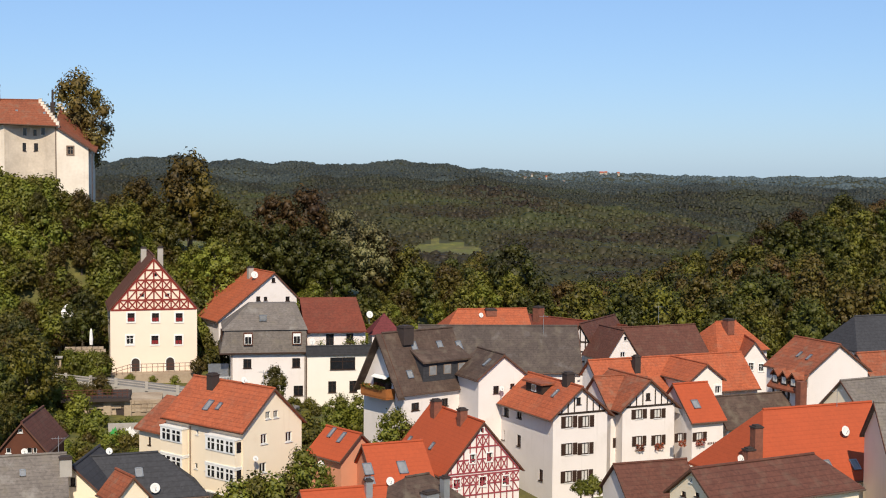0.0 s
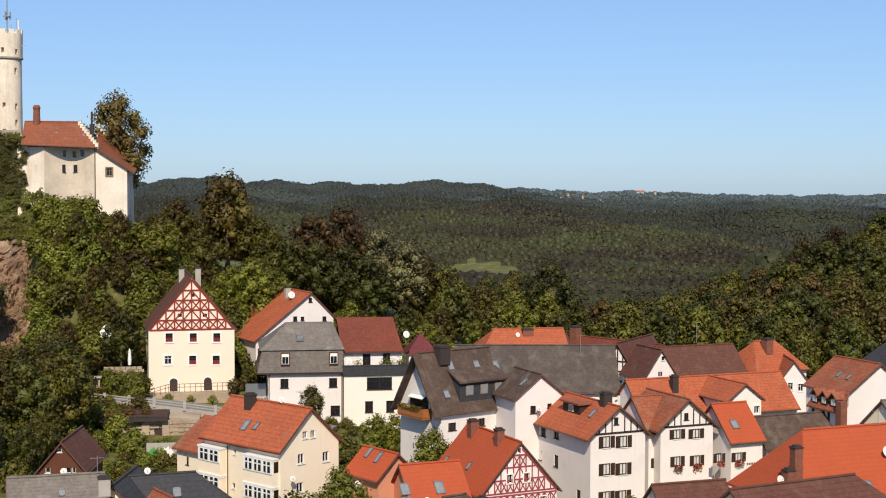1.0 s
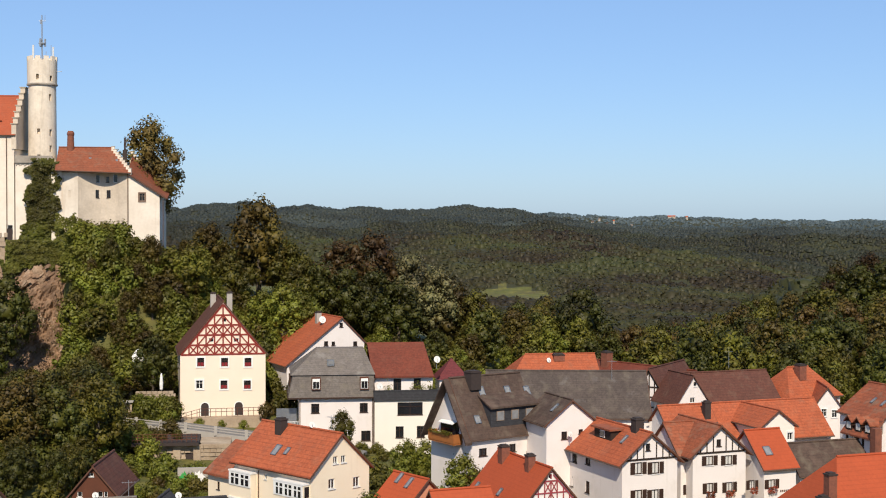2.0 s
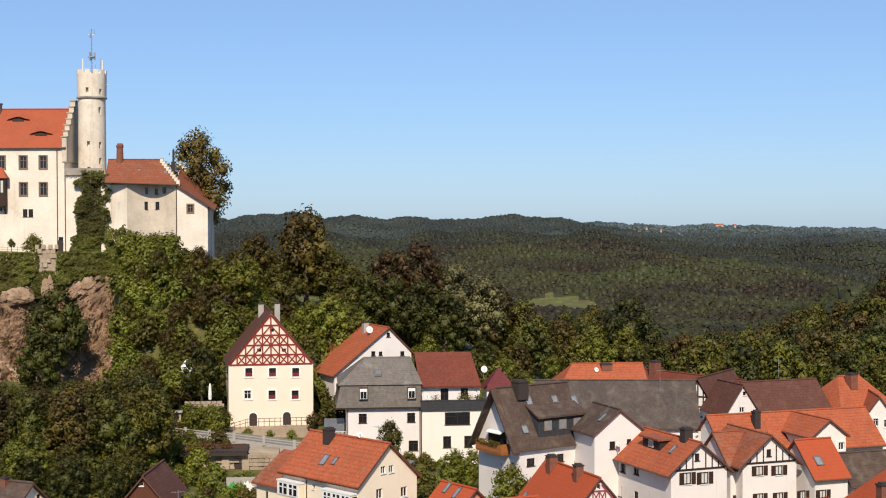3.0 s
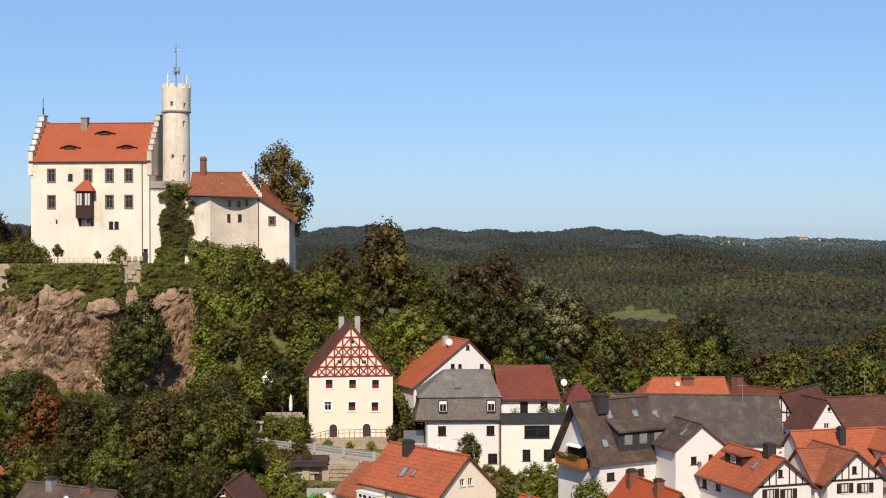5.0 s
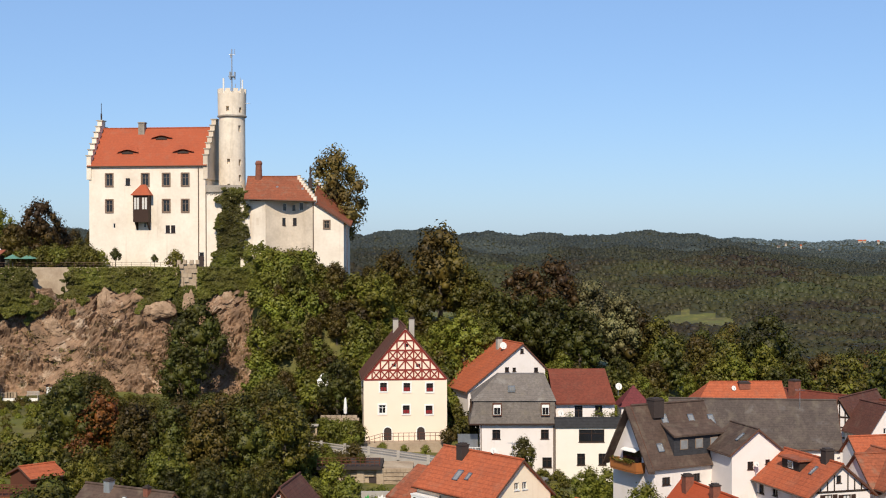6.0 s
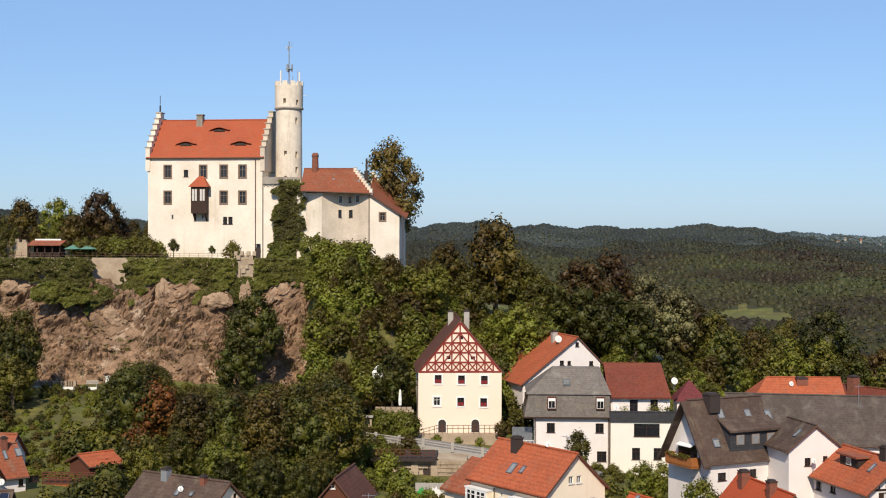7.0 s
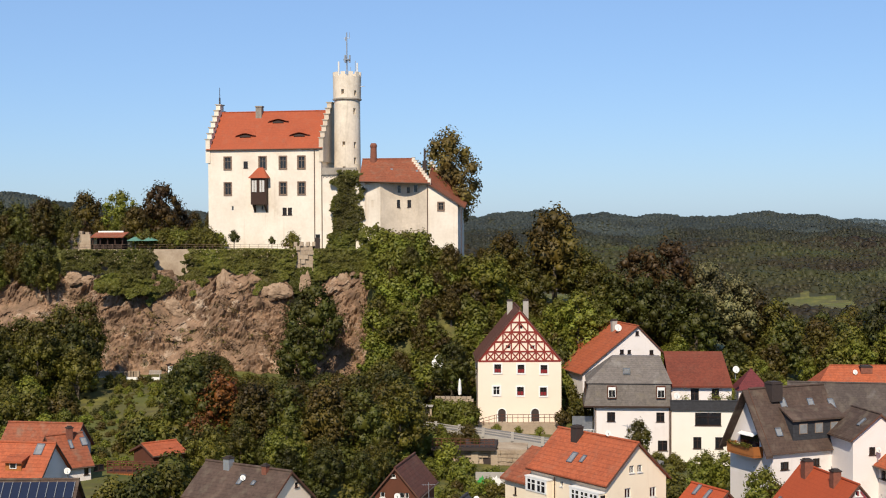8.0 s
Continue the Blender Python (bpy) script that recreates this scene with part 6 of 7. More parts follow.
for i in range(9):  # crow steps up the slanting verge
    q, p = i / 9, (i + 1) / 9
    x, y, z = -21.55 - 3.55 * q, 231.25 + 5.0 * q, 14.75 + 4.25 * p
    st = part("step", boxes((x - 0.42, x + 0.10, y - 0.05, y + 0.62, z - 1.0, z)), CASTLE, wing)
    part("coping_stone", boxes((x - 0.46, x + 0.14, y - 0.09, y + 0.66, z, z + 0.09)), STONE_PALE, st)
bm = bmesh.new()
drum(bm, ((0.66, 17.0), (0.54, 20.8), (0.62, 21.0), (0.62, 21.25), (0.42, 21.6)), 14)
ch = part("chimney", bm, BRICK, wing)
ch.location = (-31.85, 236.0, 0)
part("ridge_turret", boxes((-23.5, -22.8, 238.0, 238.7, 15.0, 18.6), (-23.3, -23.0, 238.2, 238.5, 18.6, 20.7)), SOOT, wing)
bm = bmesh.new()
tube(bm, ((-22.05, 231.6, 14.4), (-22.05, 231.6, 4.0)), (0.07, 0.07), 6)
part("downpipe", bm, GUTTER, wing)
for x, y, z in ((-28.4, 233.9, 16.9), (-24.0, 233.6, 16.6)):
    part("roof_vent", boxes((x - 0.2, x + 0.2, y - 0.15, y + 0.3, z - 0.1, z + 0.22)), METAL, wing)
link = thing("castle_link", pose(0, 0, 32.0), "narrow pale castle link wall with loopholes", "castle wall", "castle")
body = part("wall", boxes((-34.6, -32.9, 232.9, 236.0, 0, 14.6)), CASTLE, link)
carve(body, boxes((-34.0, -33.6, 232.7, 233.4, 12.4, 13.5)))
lean = thing("castle_gatehouse", pose(0, 0, 32.0), "cream castle annex with sloping tile roof and stepped parapet", "castle", "castle")


def lean_top(x, y):
    q = (x + 21.95) / 6.3
    return 14.35 - 4.2 * q + (y - 231.5) * (0.34 - 0.18 * q)


bm = bmesh.new()
plan = ((-21.98, 231.8), (-16.87, 231.8), (-16.62, 236.0), (-16.4, 240.4), (-21.98, 240.4))
low = [bm.verts.new((x, y, 0)) for x, y in plan]
high = [bm.verts.new((x, y, lean_top(x, y) - 0.05)) for x, y in plan]
bm.faces.new(low)
for a, b, c in ((0, 1, 2), (0, 2, 3), (0, 3, 4)):
    bm.faces.new((high[a], high[b], high[c]))
for i in range(5):
    bm.faces.new((low[i], low[(i + 1) % 5], high[(i + 1) % 5], high[i]))
body = part("wall", bm, CASTLE, lean)
carve(body, boxes((-20.2, -19.3, 231.6, 232.1, 9.85, 11.1)))
window(lean, (-19.75, 231.8, 10.48), (1, 0, 0), (0, -1, 0), 0.9, 1.25, "castle")
bm = bmesh.new()
rim = [(-22.1, 231.3), (-15.6, 231.3), (-15.6, 240.3), (-22.1, 240.3)]
top_v = [bm.verts.new((x, y, lean_top(x, y) + 0.2)) for x, y in rim]
low_v = [bm.verts.new((x, y, lean_top(x, y) - 0.02)) for x, y in rim]
for a, b, c in ((0, 1, 2), (0, 2, 3)):
    bm.faces.new((top_v[a], top_v[b], top_v[c]))
    bm.faces.new((low_v[c], low_v[b], low_v[a]))
for i in range(4):
    bm.faces.new((low_v[i], low_v[(i + 1) % 4], top_v[(i + 1) % 4], top_v[i]))
part("roof", bm, CASTLE_TILES_OLD, lean)
bm = bmesh.new()
prism(bm, ((-22.0, 231.26, 14.5), (-15.6, 231.26, 10.35), (-15.6, 231.26, 10.05), (-22.0, 231.26, 14.2)), (0, 0.05, 0))
part("verge_board", bm, BARGE, lean)
for i in range(11):
    x = -22.6 + i * 0.56
    z = lean_top(x + 0.56, 240.5) + 0.95
    st = part("step", boxes((x, x + 0.60, 240.3, 240.9, z - 3.0, z)), CASTLE, lean)
    part("coping_stone", boxes((x - 0.05, x + 0.65, 240.25, 240.95, z, z + 0.1)), STONE_PALE, st)
bm = bmesh.new()
tube(bm, ((-16.3, 231.7, 10.0), (-16.3, 231.7, 2.0)), (0.07, 0.07), 6)
part("downpipe", bm, GUTTER, lean)

# terrace wall, turret and rock
def terrace_y(x):
    return 227.6 + 0.4 * math.sin(x * 0.15)


terrace = thing("terrace_wall", pose(0, 0, 29.0), "ivy-covered stone retaining wall with iron railing", "wall", "castle")
bm = bmesh.new()
xs = [-84 + 4 * i for i in range(12)]
for a, b in zip(xs, xs[1:]):
    prism(bm, ((a, terrace_y(a), 0), (b, terrace_y(b), 0), (b, terrace_y(b) + 1.2, 0), (a, terrace_y(a) + 1.2, 0)), (0, 0, 6.4))
part("wall", bm, ROCK_PALE, terrace)
for a in np.arange(-84, -41.5, 1.6):
    part("rail_post", boxes((a - 0.025, a + 0.025, terrace_y(a) + 0.3, terrace_y(a) + 0.35, 6.4, 7.25)), GUTTER, terrace)
bm = bmesh.new()
for zz in (6.8, 7.2):
    tube(bm, [(x, terrace_y(x) + 0.33, zz) for x in np.arange(-84, -41, 2.0)], [0.022] * len(np.arange(-84, -41, 2.0)), 5)
part("rail", bm, GUTTER, terrace)
turret = thing("wall_turret", pose(-42.3, 227.2, 28.0), "small crenellated stone wall turret", "turret", "castle")
for j in range(9):
    for k in range(4):
        w = 3.0 / 4
        x = -1.5 + k * w + (0.12 if j % 2 else -0.12) * (0 < k)
        part("stone", boxes((x, x + w - 0.03, -0.98 + 0.09 * ((j * 5 + k * 3) % 4), 1.0, 1.2 + j * 0.75, 1.2 + j * 0.75 + 0.71)), ROCK_PALE, turret)
part("core", boxes((-1.35, 1.35, -0.7, 1.6, 1.0, 7.85)), STONE, turret)
for x in (-1.55, -0.55, 0.55, 1.55):
    part("merlon", boxes((x - 0.28, x + 0.28, -1.0, -0.45, 7.9, 8.6)), ROCK_PALE, turret)


def craggy(x, v):
    """The bare rock below the terrace: x along, v from foot to top."""
    y = 226.0 - 10.5 * (1 - v) ** 1.2 - 2.2 * math.sin(x * 0.21 + 1) * (1 - v) * v * 2
    p = Vector((x * 0.11, v * 2.6, 3.0))
    k = noise.fractal(p, 0.9, 2.1, 5) * 2.6 + noise.fractal(p * 4.1, 0.8, 2.1, 4) * 1.1 + noise.fractal(Vector((x * 1.3, v * 26, 1.0)), 0.7, 2.1, 3) * 0.6
    top = 31.0 + 1.4 * math.sin(x * 0.33) + 1.3 * noise.noise(Vector((x * 0.35, 7, 0)))
    if x < -78:
        top += (x + 78) * 0.12
    if x > -47:
        top -= 6.0 * math.exp(-((x + 42.5) / 2.6) ** 2)
    zz = 13.0 + (top - 13.0) * v + k * 0.55
    return (x + 0.5 * k * v, y - abs(k) * 0.9 + 0.6, zz)


bm = bmesh.new()
cols, rows_ = 300, 84
grid = [[bm.verts.new(craggy(-104 + 75.0 * i / cols, j / rows_)) for i in range(cols + 1)] for j in range(rows_ + 1)]
for j in range(rows_):
    for i in range(cols):
        bm.faces.new((grid[j][i], grid[j][i + 1], grid[j + 1][i + 1], grid[j + 1][i]))
tagged(part("rock_face", bm, ROCK, None), "bare brown crumbling rock face under the castle", "cliff", kind="structure")

def outcrop(x, z, wide, tall, seed):
    """A pale jagged limestone knob standing out of the rock face."""
    v_ = min(1.0, (z - 13) / 18)
    y = 226.0 - 10.5 * max(0.0, 1 - v_) ** 1.2 - 0.1
    rock = thing("rock_outcrop", pose(x, y, z), "pale jagged limestone knob in the brown rock face", "rock", "rock outcrops")
    bm = bmesh.new()
    bmesh.ops.create_icosphere(bm, subdivisions=4, radius=1.0)
    for v in bm.verts:
        p = v.co.copy()
        k = 0.85 + 0.38 * noise.fractal(p * 1.1 + Vector((seed, 0, 0)), 0.9, 2.2, 4) + 0.10 * abs(noise.noise(p * 6 + Vector((seed, 3, 1))))
        v.co = Vector((p.x * wide * k, p.y * wide * 0.5 * k, p.z * tall * k))
    part("stone", bm, ROCK_KNOB, rock)


for row in ((-55.9, 29.6, 1.7, 2.6, 1), (-53.9, 28.6, 1.5, 1.4, 2), (-46.4, 28.4, 2.3, 1.7, 3), (-48.6, 28.3, 1.2, 1.0, 9), (-64.2, 26.0, 1.3, 1.5, 4), (-63.0, 24.8, 0.9, 0.8, 5), (-49.6, 25.2, 0.7, 1.5, 6), (-35.6, 29.8, 1.5, 1.9, 7), (-82.2, 30.6, 1.7, 1.3, 8), (-79.2, 30.2, 1.4, 1.0, 10), (-42.0, 29.2, 1.0, 2.4, 11)):
    outcrop(*row)

# ---------------------------------------------------------------- trees
def crown_mesh(name, rnd, radius, tall, blobs, leaves, size, heart=0.60):
    """A crown: rounded leaf clumps set over an uneven dome round the limbs, with dark gaps between them."""
    lobes = []
    for i in range(blobs):
        a, q = i * 2.4 + rnd.uniform(-0.5, 0.5), (i + rnd.random()) / blobs
        zz = tall * (0.08 + 0.84 * q)
        girth = math.sin(math.pi * min(1.0, 0.16 + 0.80 * q)) ** 0.7
        reach = radius * 0.74 * girth * rnd.uniform(0.72, 1.12)
        lobes.append((Vector((reach * math.cos(a), reach * math.sin(a), zz)), radius * rnd.uniform(0.17, 0.34) * (1.05 - 0.30 * q)))
    lobes.append((Vector((0, 0, tall * 0.50)), radius * 0.58))
    lobes.append((Vector((0, 0, tall * 0.88)), radius * 0.34))
    vs, fs, ns = [], [], []
    weights, middle = [r * r for _, r in lobes], Vector((0, 0, tall * 0.4))
    for _ in range(leaves):
        c, r = rnd.choices(lobes, weights)[0]
        n = Vector((rnd.gauss(0, 1), rnd.gauss(0, 1), rnd.gauss(0.30, 1))).normalized()
        p = c + n * r * (rnd.uniform(0.66, 1.10) if rnd.random() < 0.7 else rnd.uniform(1.0, 1.45))
        p.z = max(p.z, 0.02 * tall)
        d = (n + Vector((rnd.gauss(0, 0.38), rnd.gauss(0, 0.38), rnd.gauss(0.25, 0.38)))).normalized()
        a = d.orthogonal().normalized()
        a.rotate(Matrix.Rotation(rnd.uniform(0, 6.3), 3, d))
        b = d.cross(a)
        s = size * rnd.uniform(0.6, 1.3)
        k = len(vs)
        vs += [p - a * s, p - b * s * 0.6 + d * s * 0.25, p + a * s, p + b * s * 0.6 + d * s * 0.25]
        fs.append((k, k + 1, k + 2, k + 3))
        ns += [(n * 0.75 + (p - middle).normalized() * 0.25 + d * 0.45).normalized()] * 4
    for c, r in lobes:  # the dense heart of each lobe
        k = len(vs)
        for i in range(4):
            for j in range(7):
                th, ph = math.pi * (i + 0.5) / 4, math.tau * (j + 0.5 * (i % 2)) / 7
                vs.append(c + Vector((math.sin(th) * math.cos(ph), math.sin(th) * math.sin(ph), math.cos(th))) * r * heart * rnd.uniform(0.8, 1.15))
                ns.append((vs[-1] - c).normalized())
        for i in range(3):
            for j in range(7):
                fs.append((k + (i + 1) * 7 + j, k + (i + 1) * 7 + (j + 1) % 7, k + i * 7 + (j + 1) % 7, k + i * 7 + j))
    me = bpy.data.meshes.new(name)
    me.from_pydata([tuple(v) for v in vs], [], fs)
    me.polygons.foreach_set("use_smooth", [True] * len(fs))
    me.normals_split_custom_set_from_vertices([tuple(v) for v in ns])
    me["leaf_count"] = leaves
    return me, lobes


TREES = {}


def tree_kind(key, leaf_material, radius, tall, stem, blobs, leaves, size, seed, label, category="tree", heart=0.60):
    """A tree with trunk, limbs and crown, kept as the pattern to copy."""
    rnd = random.Random(seed)
    me, lobes = crown_mesh("crown", rnd, radius, tall, blobs, leaves, size, heart)
    me.materials.append(leaf_material)
    t = thing("tree" if category == "tree" else "shrub", pose(0, 0, -300), label, category)
    crown = new("crown", me)
    crown.parent, crown.location = t, (0, 0, stem)
    bm = bmesh.new()
    base = max(0.06, radius * 0.07)
    tube(bm, ((0, 0, -1.0), (0.05, 0, stem * 0.6), (0.1, 0.05, stem + tall * 0.35), (0, 0, stem + tall * 0.75)), (base * 1.3, base, base * 0.7, base * 0.2), 7)
    for c, r in lobes[:7]:
        z0 = stem + c.z * 0.35
        tube(bm, ((0.05, 0.03, z0), (c.x * 0.5, c.y * 0.5, stem + c.z * 0.75), (c.x, c.y, stem + c.z)), (base * 0.5, base * 0.32, base * 0.12), 5)
    part("trunk", bm, BARK, t)
    TREES[key] = t


tree_kind("green", LEAF_GREEN, 4.2, 8.5, 2.0, 36, 3000, 0.21, 1, "broad green deciduous tree on the slope")
tree_kind("green2", LEAF_GREEN, 3.6, 9.5, 2.2, 36, 3000, 0.20, 2, "tall green deciduous tree on the slope")
tree_kind("dark", LEAF_DARK, 4.4, 9.0, 2.0, 38, 3000, 0.21, 3, "dense dark green tree")
tree_kind("bright", LEAF_BRIGHT, 3.6, 7.5, 1.5, 32, 2600, 0.19, 4, "light green young tree")
tree_kind("olive", LEAF_OLIVE, 4.0, 8.5, 2.0, 36, 3000, 0.21, 5, "olive green tree turning yellow")
tree_kind("rust", LEAF_RUST, 4.2, 8.5, 1.8, 36, 3000, 0.20, 6, "tree with rusty autumn leaves")
tree_kind("copper", LEAF_COPPER, 4.2, 8.5, 1.8, 24, 2600, 0.23, 6, "tree with copper coloured autumn leaves")
tree_kind("bush4", LEAF_DARK, 2.0, 2.6, 0.1, 13, 860, 0.17, 13, "dark green shrub in the shade of trees", "shrub")
tree_kind("silver", LEAF_SILVER, 4.0, 9.0, 2.0, 36, 3000, 0.19, 7, "silvery green tree behind the houses")
tree_kind("castle", LEAF_LIME, 6.3, 15.0, 4.5, 22, 6600, 0.26, 18, "tall old lime tree beside the castle", heart=0.62)
tree_kind("bush", LEAF_GREEN, 2.0, 2.6, 0.1, 13, 860, 0.17, 9, "green shrub on the bank", "shrub")
tree_kind("bush2", LEAF_BRIGHT, 2.0, 2.4, 0.1, 13, 860, 0.17, 10, "light green shrub on the bank", "shrub")
tree_kind("bush3", LEAF_OLIVE, 2.0, 2.2, 0.1, 13, 860, 0.17, 11, "olive shrub on the bank", "shrub")
tree_kind("topiary", LEAF_DARK, 1.05, 1.7, 1.1, 8, 900, 0.11, 12, "small clipped ball tree on the castle terrace", "shrub")


def plant(key, x, y, scale=1.0, z=None, tall=1.0, spin=0.0):
    zz = ground_z(x, y) - 0.15 if z is None else z
    t = copy_thing(TREES[key], Matrix.Translation((x, y, zz)) @ Matrix.Rotation(spin, 4, "Z"))
    t.scale = (scale, scale, scale * tall)
    return t


# crowns below the rock and round the garden stay under this line to fit the camera's view: bearing (x / y) and slope
# from its eye
BEARINGS = (-0.300, -0.286, -0.251, -0.242, -0.232, -0.182, -0.178, -0.139, -0.130, -0.112, -0.106, -0.060, -0.057, -0.02)
SLOPES = (-0.110, -0.098, -0.096, -0.113, -0.117, -0.117, -0.113, -0.111, -0.100, -0.111, -0.150, -0.150, -0.158, -0.165)
TALL = {"olive": 10.6, "rust": 10.4, "silver": 11.0, "green": 10.6, "green2": 11.8, "dark": 11.0, "bright": 9.0, "copper": 10.4, "bush": 2.8, "bush2": 2.6, "bush3": 2.4, "bush4": 2.8}


def under_view(x, y):
    return EYE + y * float(np.interp(x / y, BEARINGS, SLOPES))


# the line that the crowns on the crest and the right-hand hill reach, by bearing and slope in degrees
LINE_AT = (-8, -3.6, -2.4, -1.6, -0.2, 1.0, 1.5, 4.6, 5.5, 7.0, 8.3, 9.4, 10.8, 12, 13.5, 14.6, 17, 19.1, 19.8, 20.4, 22.3, 23.2, 23.6, 24.5, 25.6, 26.5, 28.4, 35)
LINE_UP = (-0.8, -0.7, -1.0, -0.8, -0.2, -0.9, -1.4, -1.3, -1.8, -2.2, -2.8, -2.9, -3.3, -3.5, -3.9, -4.8, -4.35, -4.05, -3.7, -3.3, -3.0, -2.55, -2.2, -2.0, -1.6, -1.1, -1.2, -1.2)


def under_line(x, y):
    up = float(np.interp(math.degrees(math.atan2(x, y)), LINE_AT, LINE_UP)) - 0.25 * (0.5 + 0.5 * math.sin(x * 1.7 + y))
    return EYE + math.hypot(x, y) * math.tan(radians(up))


def wood(seed, count, x0, x1, y0, y1, kinds, small, large, keep=None, gap=3.0, joined="", cap=None):
    """Trees or shrubs scattered over a stretch of the plan; joined: one mass of trees with that label."""
    rnd = random.Random(seed)
    spots, mass = [], {}
    for _ in range(count * 6):
        if len(spots) >= count:
            break
        x, y = rnd.uniform(x0, x1), rnd.uniform(y0, y1)
        if keep and not keep(x, y):
            continue
        if any((x - a) ** 2 + (y - b) ** 2 < gap * gap for a, b in spots):
            continue
        spots.append((x, y))
        if joined:
            k = rnd.choice(kinds)
            crown = next(o for o in TREES[k].children if o.name.startswith("crown"))
            me, stem = crown.data, crown.location.z
            s, a = rnd.uniform(small, large), rnd.uniform(0, 6.3)
            if cap:
                s = min(s, (cap(x, y) - ground_z(x, y)) / TALL[k])
                if s < 0.3 * small:
                    continue
            v = np.empty(len(me.vertices) * 3)
            me.vertices.foreach_get("co", v)
            v = v.reshape(-1, 3)
            fq = np.array([tuple(p.vertices) for p in me.polygons])
            v = v[fq]  # every face on its own
            nv = np.empty(len(me.loops) * 3)
            me.corner_normals.foreach_get("vector", nv)
            nv = nv.reshape(-1, 4, 3)
            leafed = np.arange(len(v)) < me["leaf_count"]
            thin = ~leafed | (np.arange(len(v)) % 5 < 3)
            v, nv, leafed = v[thin], nv[thin].reshape(-1, 3), leafed[thin]
            mid = v.mean(axis=1, keepdims=True)
            v = (mid + (v - mid) * np.where(leafed, 1.18, 1.0)[:, None, None]).reshape(-1, 3) * s
            c, q = math.cos(a), math.sin(a)
            v = np.stack([v[:, 0] * c - v[:, 1] * q + x, v[:, 0] * q + v[:, 1] * c + y, v[:, 2] + ground_z(x, y) + stem * s - 0.3], -1)
            nv = np.stack([nv[:, 0] * c - nv[:, 1] * q, nv[:, 0] * q + nv[:, 1] * c, nv[:, 2]], -1)
            mass.setdefault(me.materials[0], []).append((v, nv))
            continue
        k, s = rnd.choice(kinds), rnd.uniform(small, large)
        if cap:
            s = min(s, (cap(x, y) - ground_z(x, y)) / TALL[k])
            if s < 0.3 * small:
                continue
        plant(k, x, y, s, tall=1.0 if cap else rnd.uniform(0.85, 1.15), spin=rnd.uniform(0, 6.3))
    for material, parts in mass.items():
        v, nv = np.concatenate([p for p, _ in parts]), np.concatenate([p for _, p in parts])
        me = bpy.data.meshes.new("wood")
        me.from_pydata(v.tolist(), [], np.arange(len(v)).reshape(-1, 4).tolist())
        me.polygons.foreach_set("use_smooth", [True] * (len(v) // 4))
        me.normals_split_custom_set_from_vertices(nv.tolist())
        me.materials.append(material)
        tagged(new("wood", me), joined, "wood", kind="stuff")


MIX = ("green", "green2", "dark", "bright", "olive", "green", "rust")
# single trees that stand out
plant("castle", -19.3, 241.5, 1.08, 34.6)
for key, x, y, top, s in (("olive", -0.6, 236, 42.1, 1.72), ("rust", 13.6, 237, 35.0, 1.30), ("rust", 19.2, 236, 36.4, 1.38), ("silver", 25.8, 233, 32.9, 1.20), ("silver", 29.6, 232, 30.2, 0.95), ("green", 6.2, 229, 32.0, 1.05), ("dark", 9.4, 227, 31.5, 1.1), ("green", -5.0, 229, 33.5, 1.0), ("dark", 14.0, 226, 31.0, 1.1), ("dark", 18.6, 226, 30.5, 1.1), ("dark", 22.5, 224, 28.5, 1.0), ("bright", 3.4, 219, 28.4, 0.9), ("bright", 0.2, 221, 27.4, 0.75), ("bright", 6.6, 219, 26.8, 0.7), ("olive", 32, 233, 29, 1.05),
                          ("green2", 36.5, 230, 27.0, 1.0), ("olive", 44, 236, 23.2, 1.0), ("dark", 55.6, 233, 27.2, 1.35), ("bright", 48, 225, 21.0, 0.9), ("green", 5, 233, 34.5, 1.1), ("olive", -9, 238, 38, 1.1), ("green", -12, 232, 34, 0.9),
                          ("olive", 110, 262, 20.5, 1.1), ("rust", 122, 282, 25.5, 1.2), ("olive", 131, 298, 28.5, 1.2), ("rust", 134, 288, 31.4, 1.25), ("dark", 142, 282, 35.2, 1.3), ("rust", 146, 272, 34.0, 1.2), ("green", 150, 268, 33.0, 1.2), ("olive", 116, 262, 23, 1.1),
                          ("olive", -92.5, 262, 46, 1.0), ("bright", -85, 260, 46, 1.0), ("rust", -75.3, 255, 47.4, 1.15), ("green", -68, 255, 40, 0.7), ("olive", -99, 262, 44, 1.0), ("rust", -81, 258, 43, 0.8),
                          ("copper", -42.0, 166, 21.3, 0.95), ("copper", -42.8, 161, 16.8, 0.7), ("bright", -30.5, 151, 17.6, 0.72), ("dark", -15.3, 198.0, 22.2, 0.62), ("green", -55.4, 199, 19.8, 0.75), ("dark", -40, 208, 24.0, 0.95), ("dark", -38.5, 214, 30.0, 0.9)):
    high = {"olive": 10.3, "rust": 10.1, "silver": 10.8, "green": 10.3, "green2": 11.4, "dark": 10.8, "bright": 8.8, "copper": 10.1}[key] * s
    s *= min(1.35, max(1.0, (top - ground_z(x, y)) / high))
    plant(key, x, y, s, max(top - TALL[key] * s, top - high * 1.35), spin=x)
# slope between the castle and the timber-framed house
wood(1, 44, -33, -2, 206, 231, ("bright", "green", "bright", "olive", "bright", "bright", "olive"), 0.32, 0.60, lambda x, y: (x > -27 or y < 210) and y < 220 + 0.9 * max(0, x + 22), gap=2.7)
wood(2, 150, -34, 2, 197, 228, ("bush2", "bush2", "bush3", "bush", "bush2"), 0.8, 1.6, lambda x, y: (y > 203 or x < -14) and not (-21 < x < -14 and y < 203) and (x > -28.6 or y < 207), gap=1.7, joined="light green scrub covering the slope below the castle")
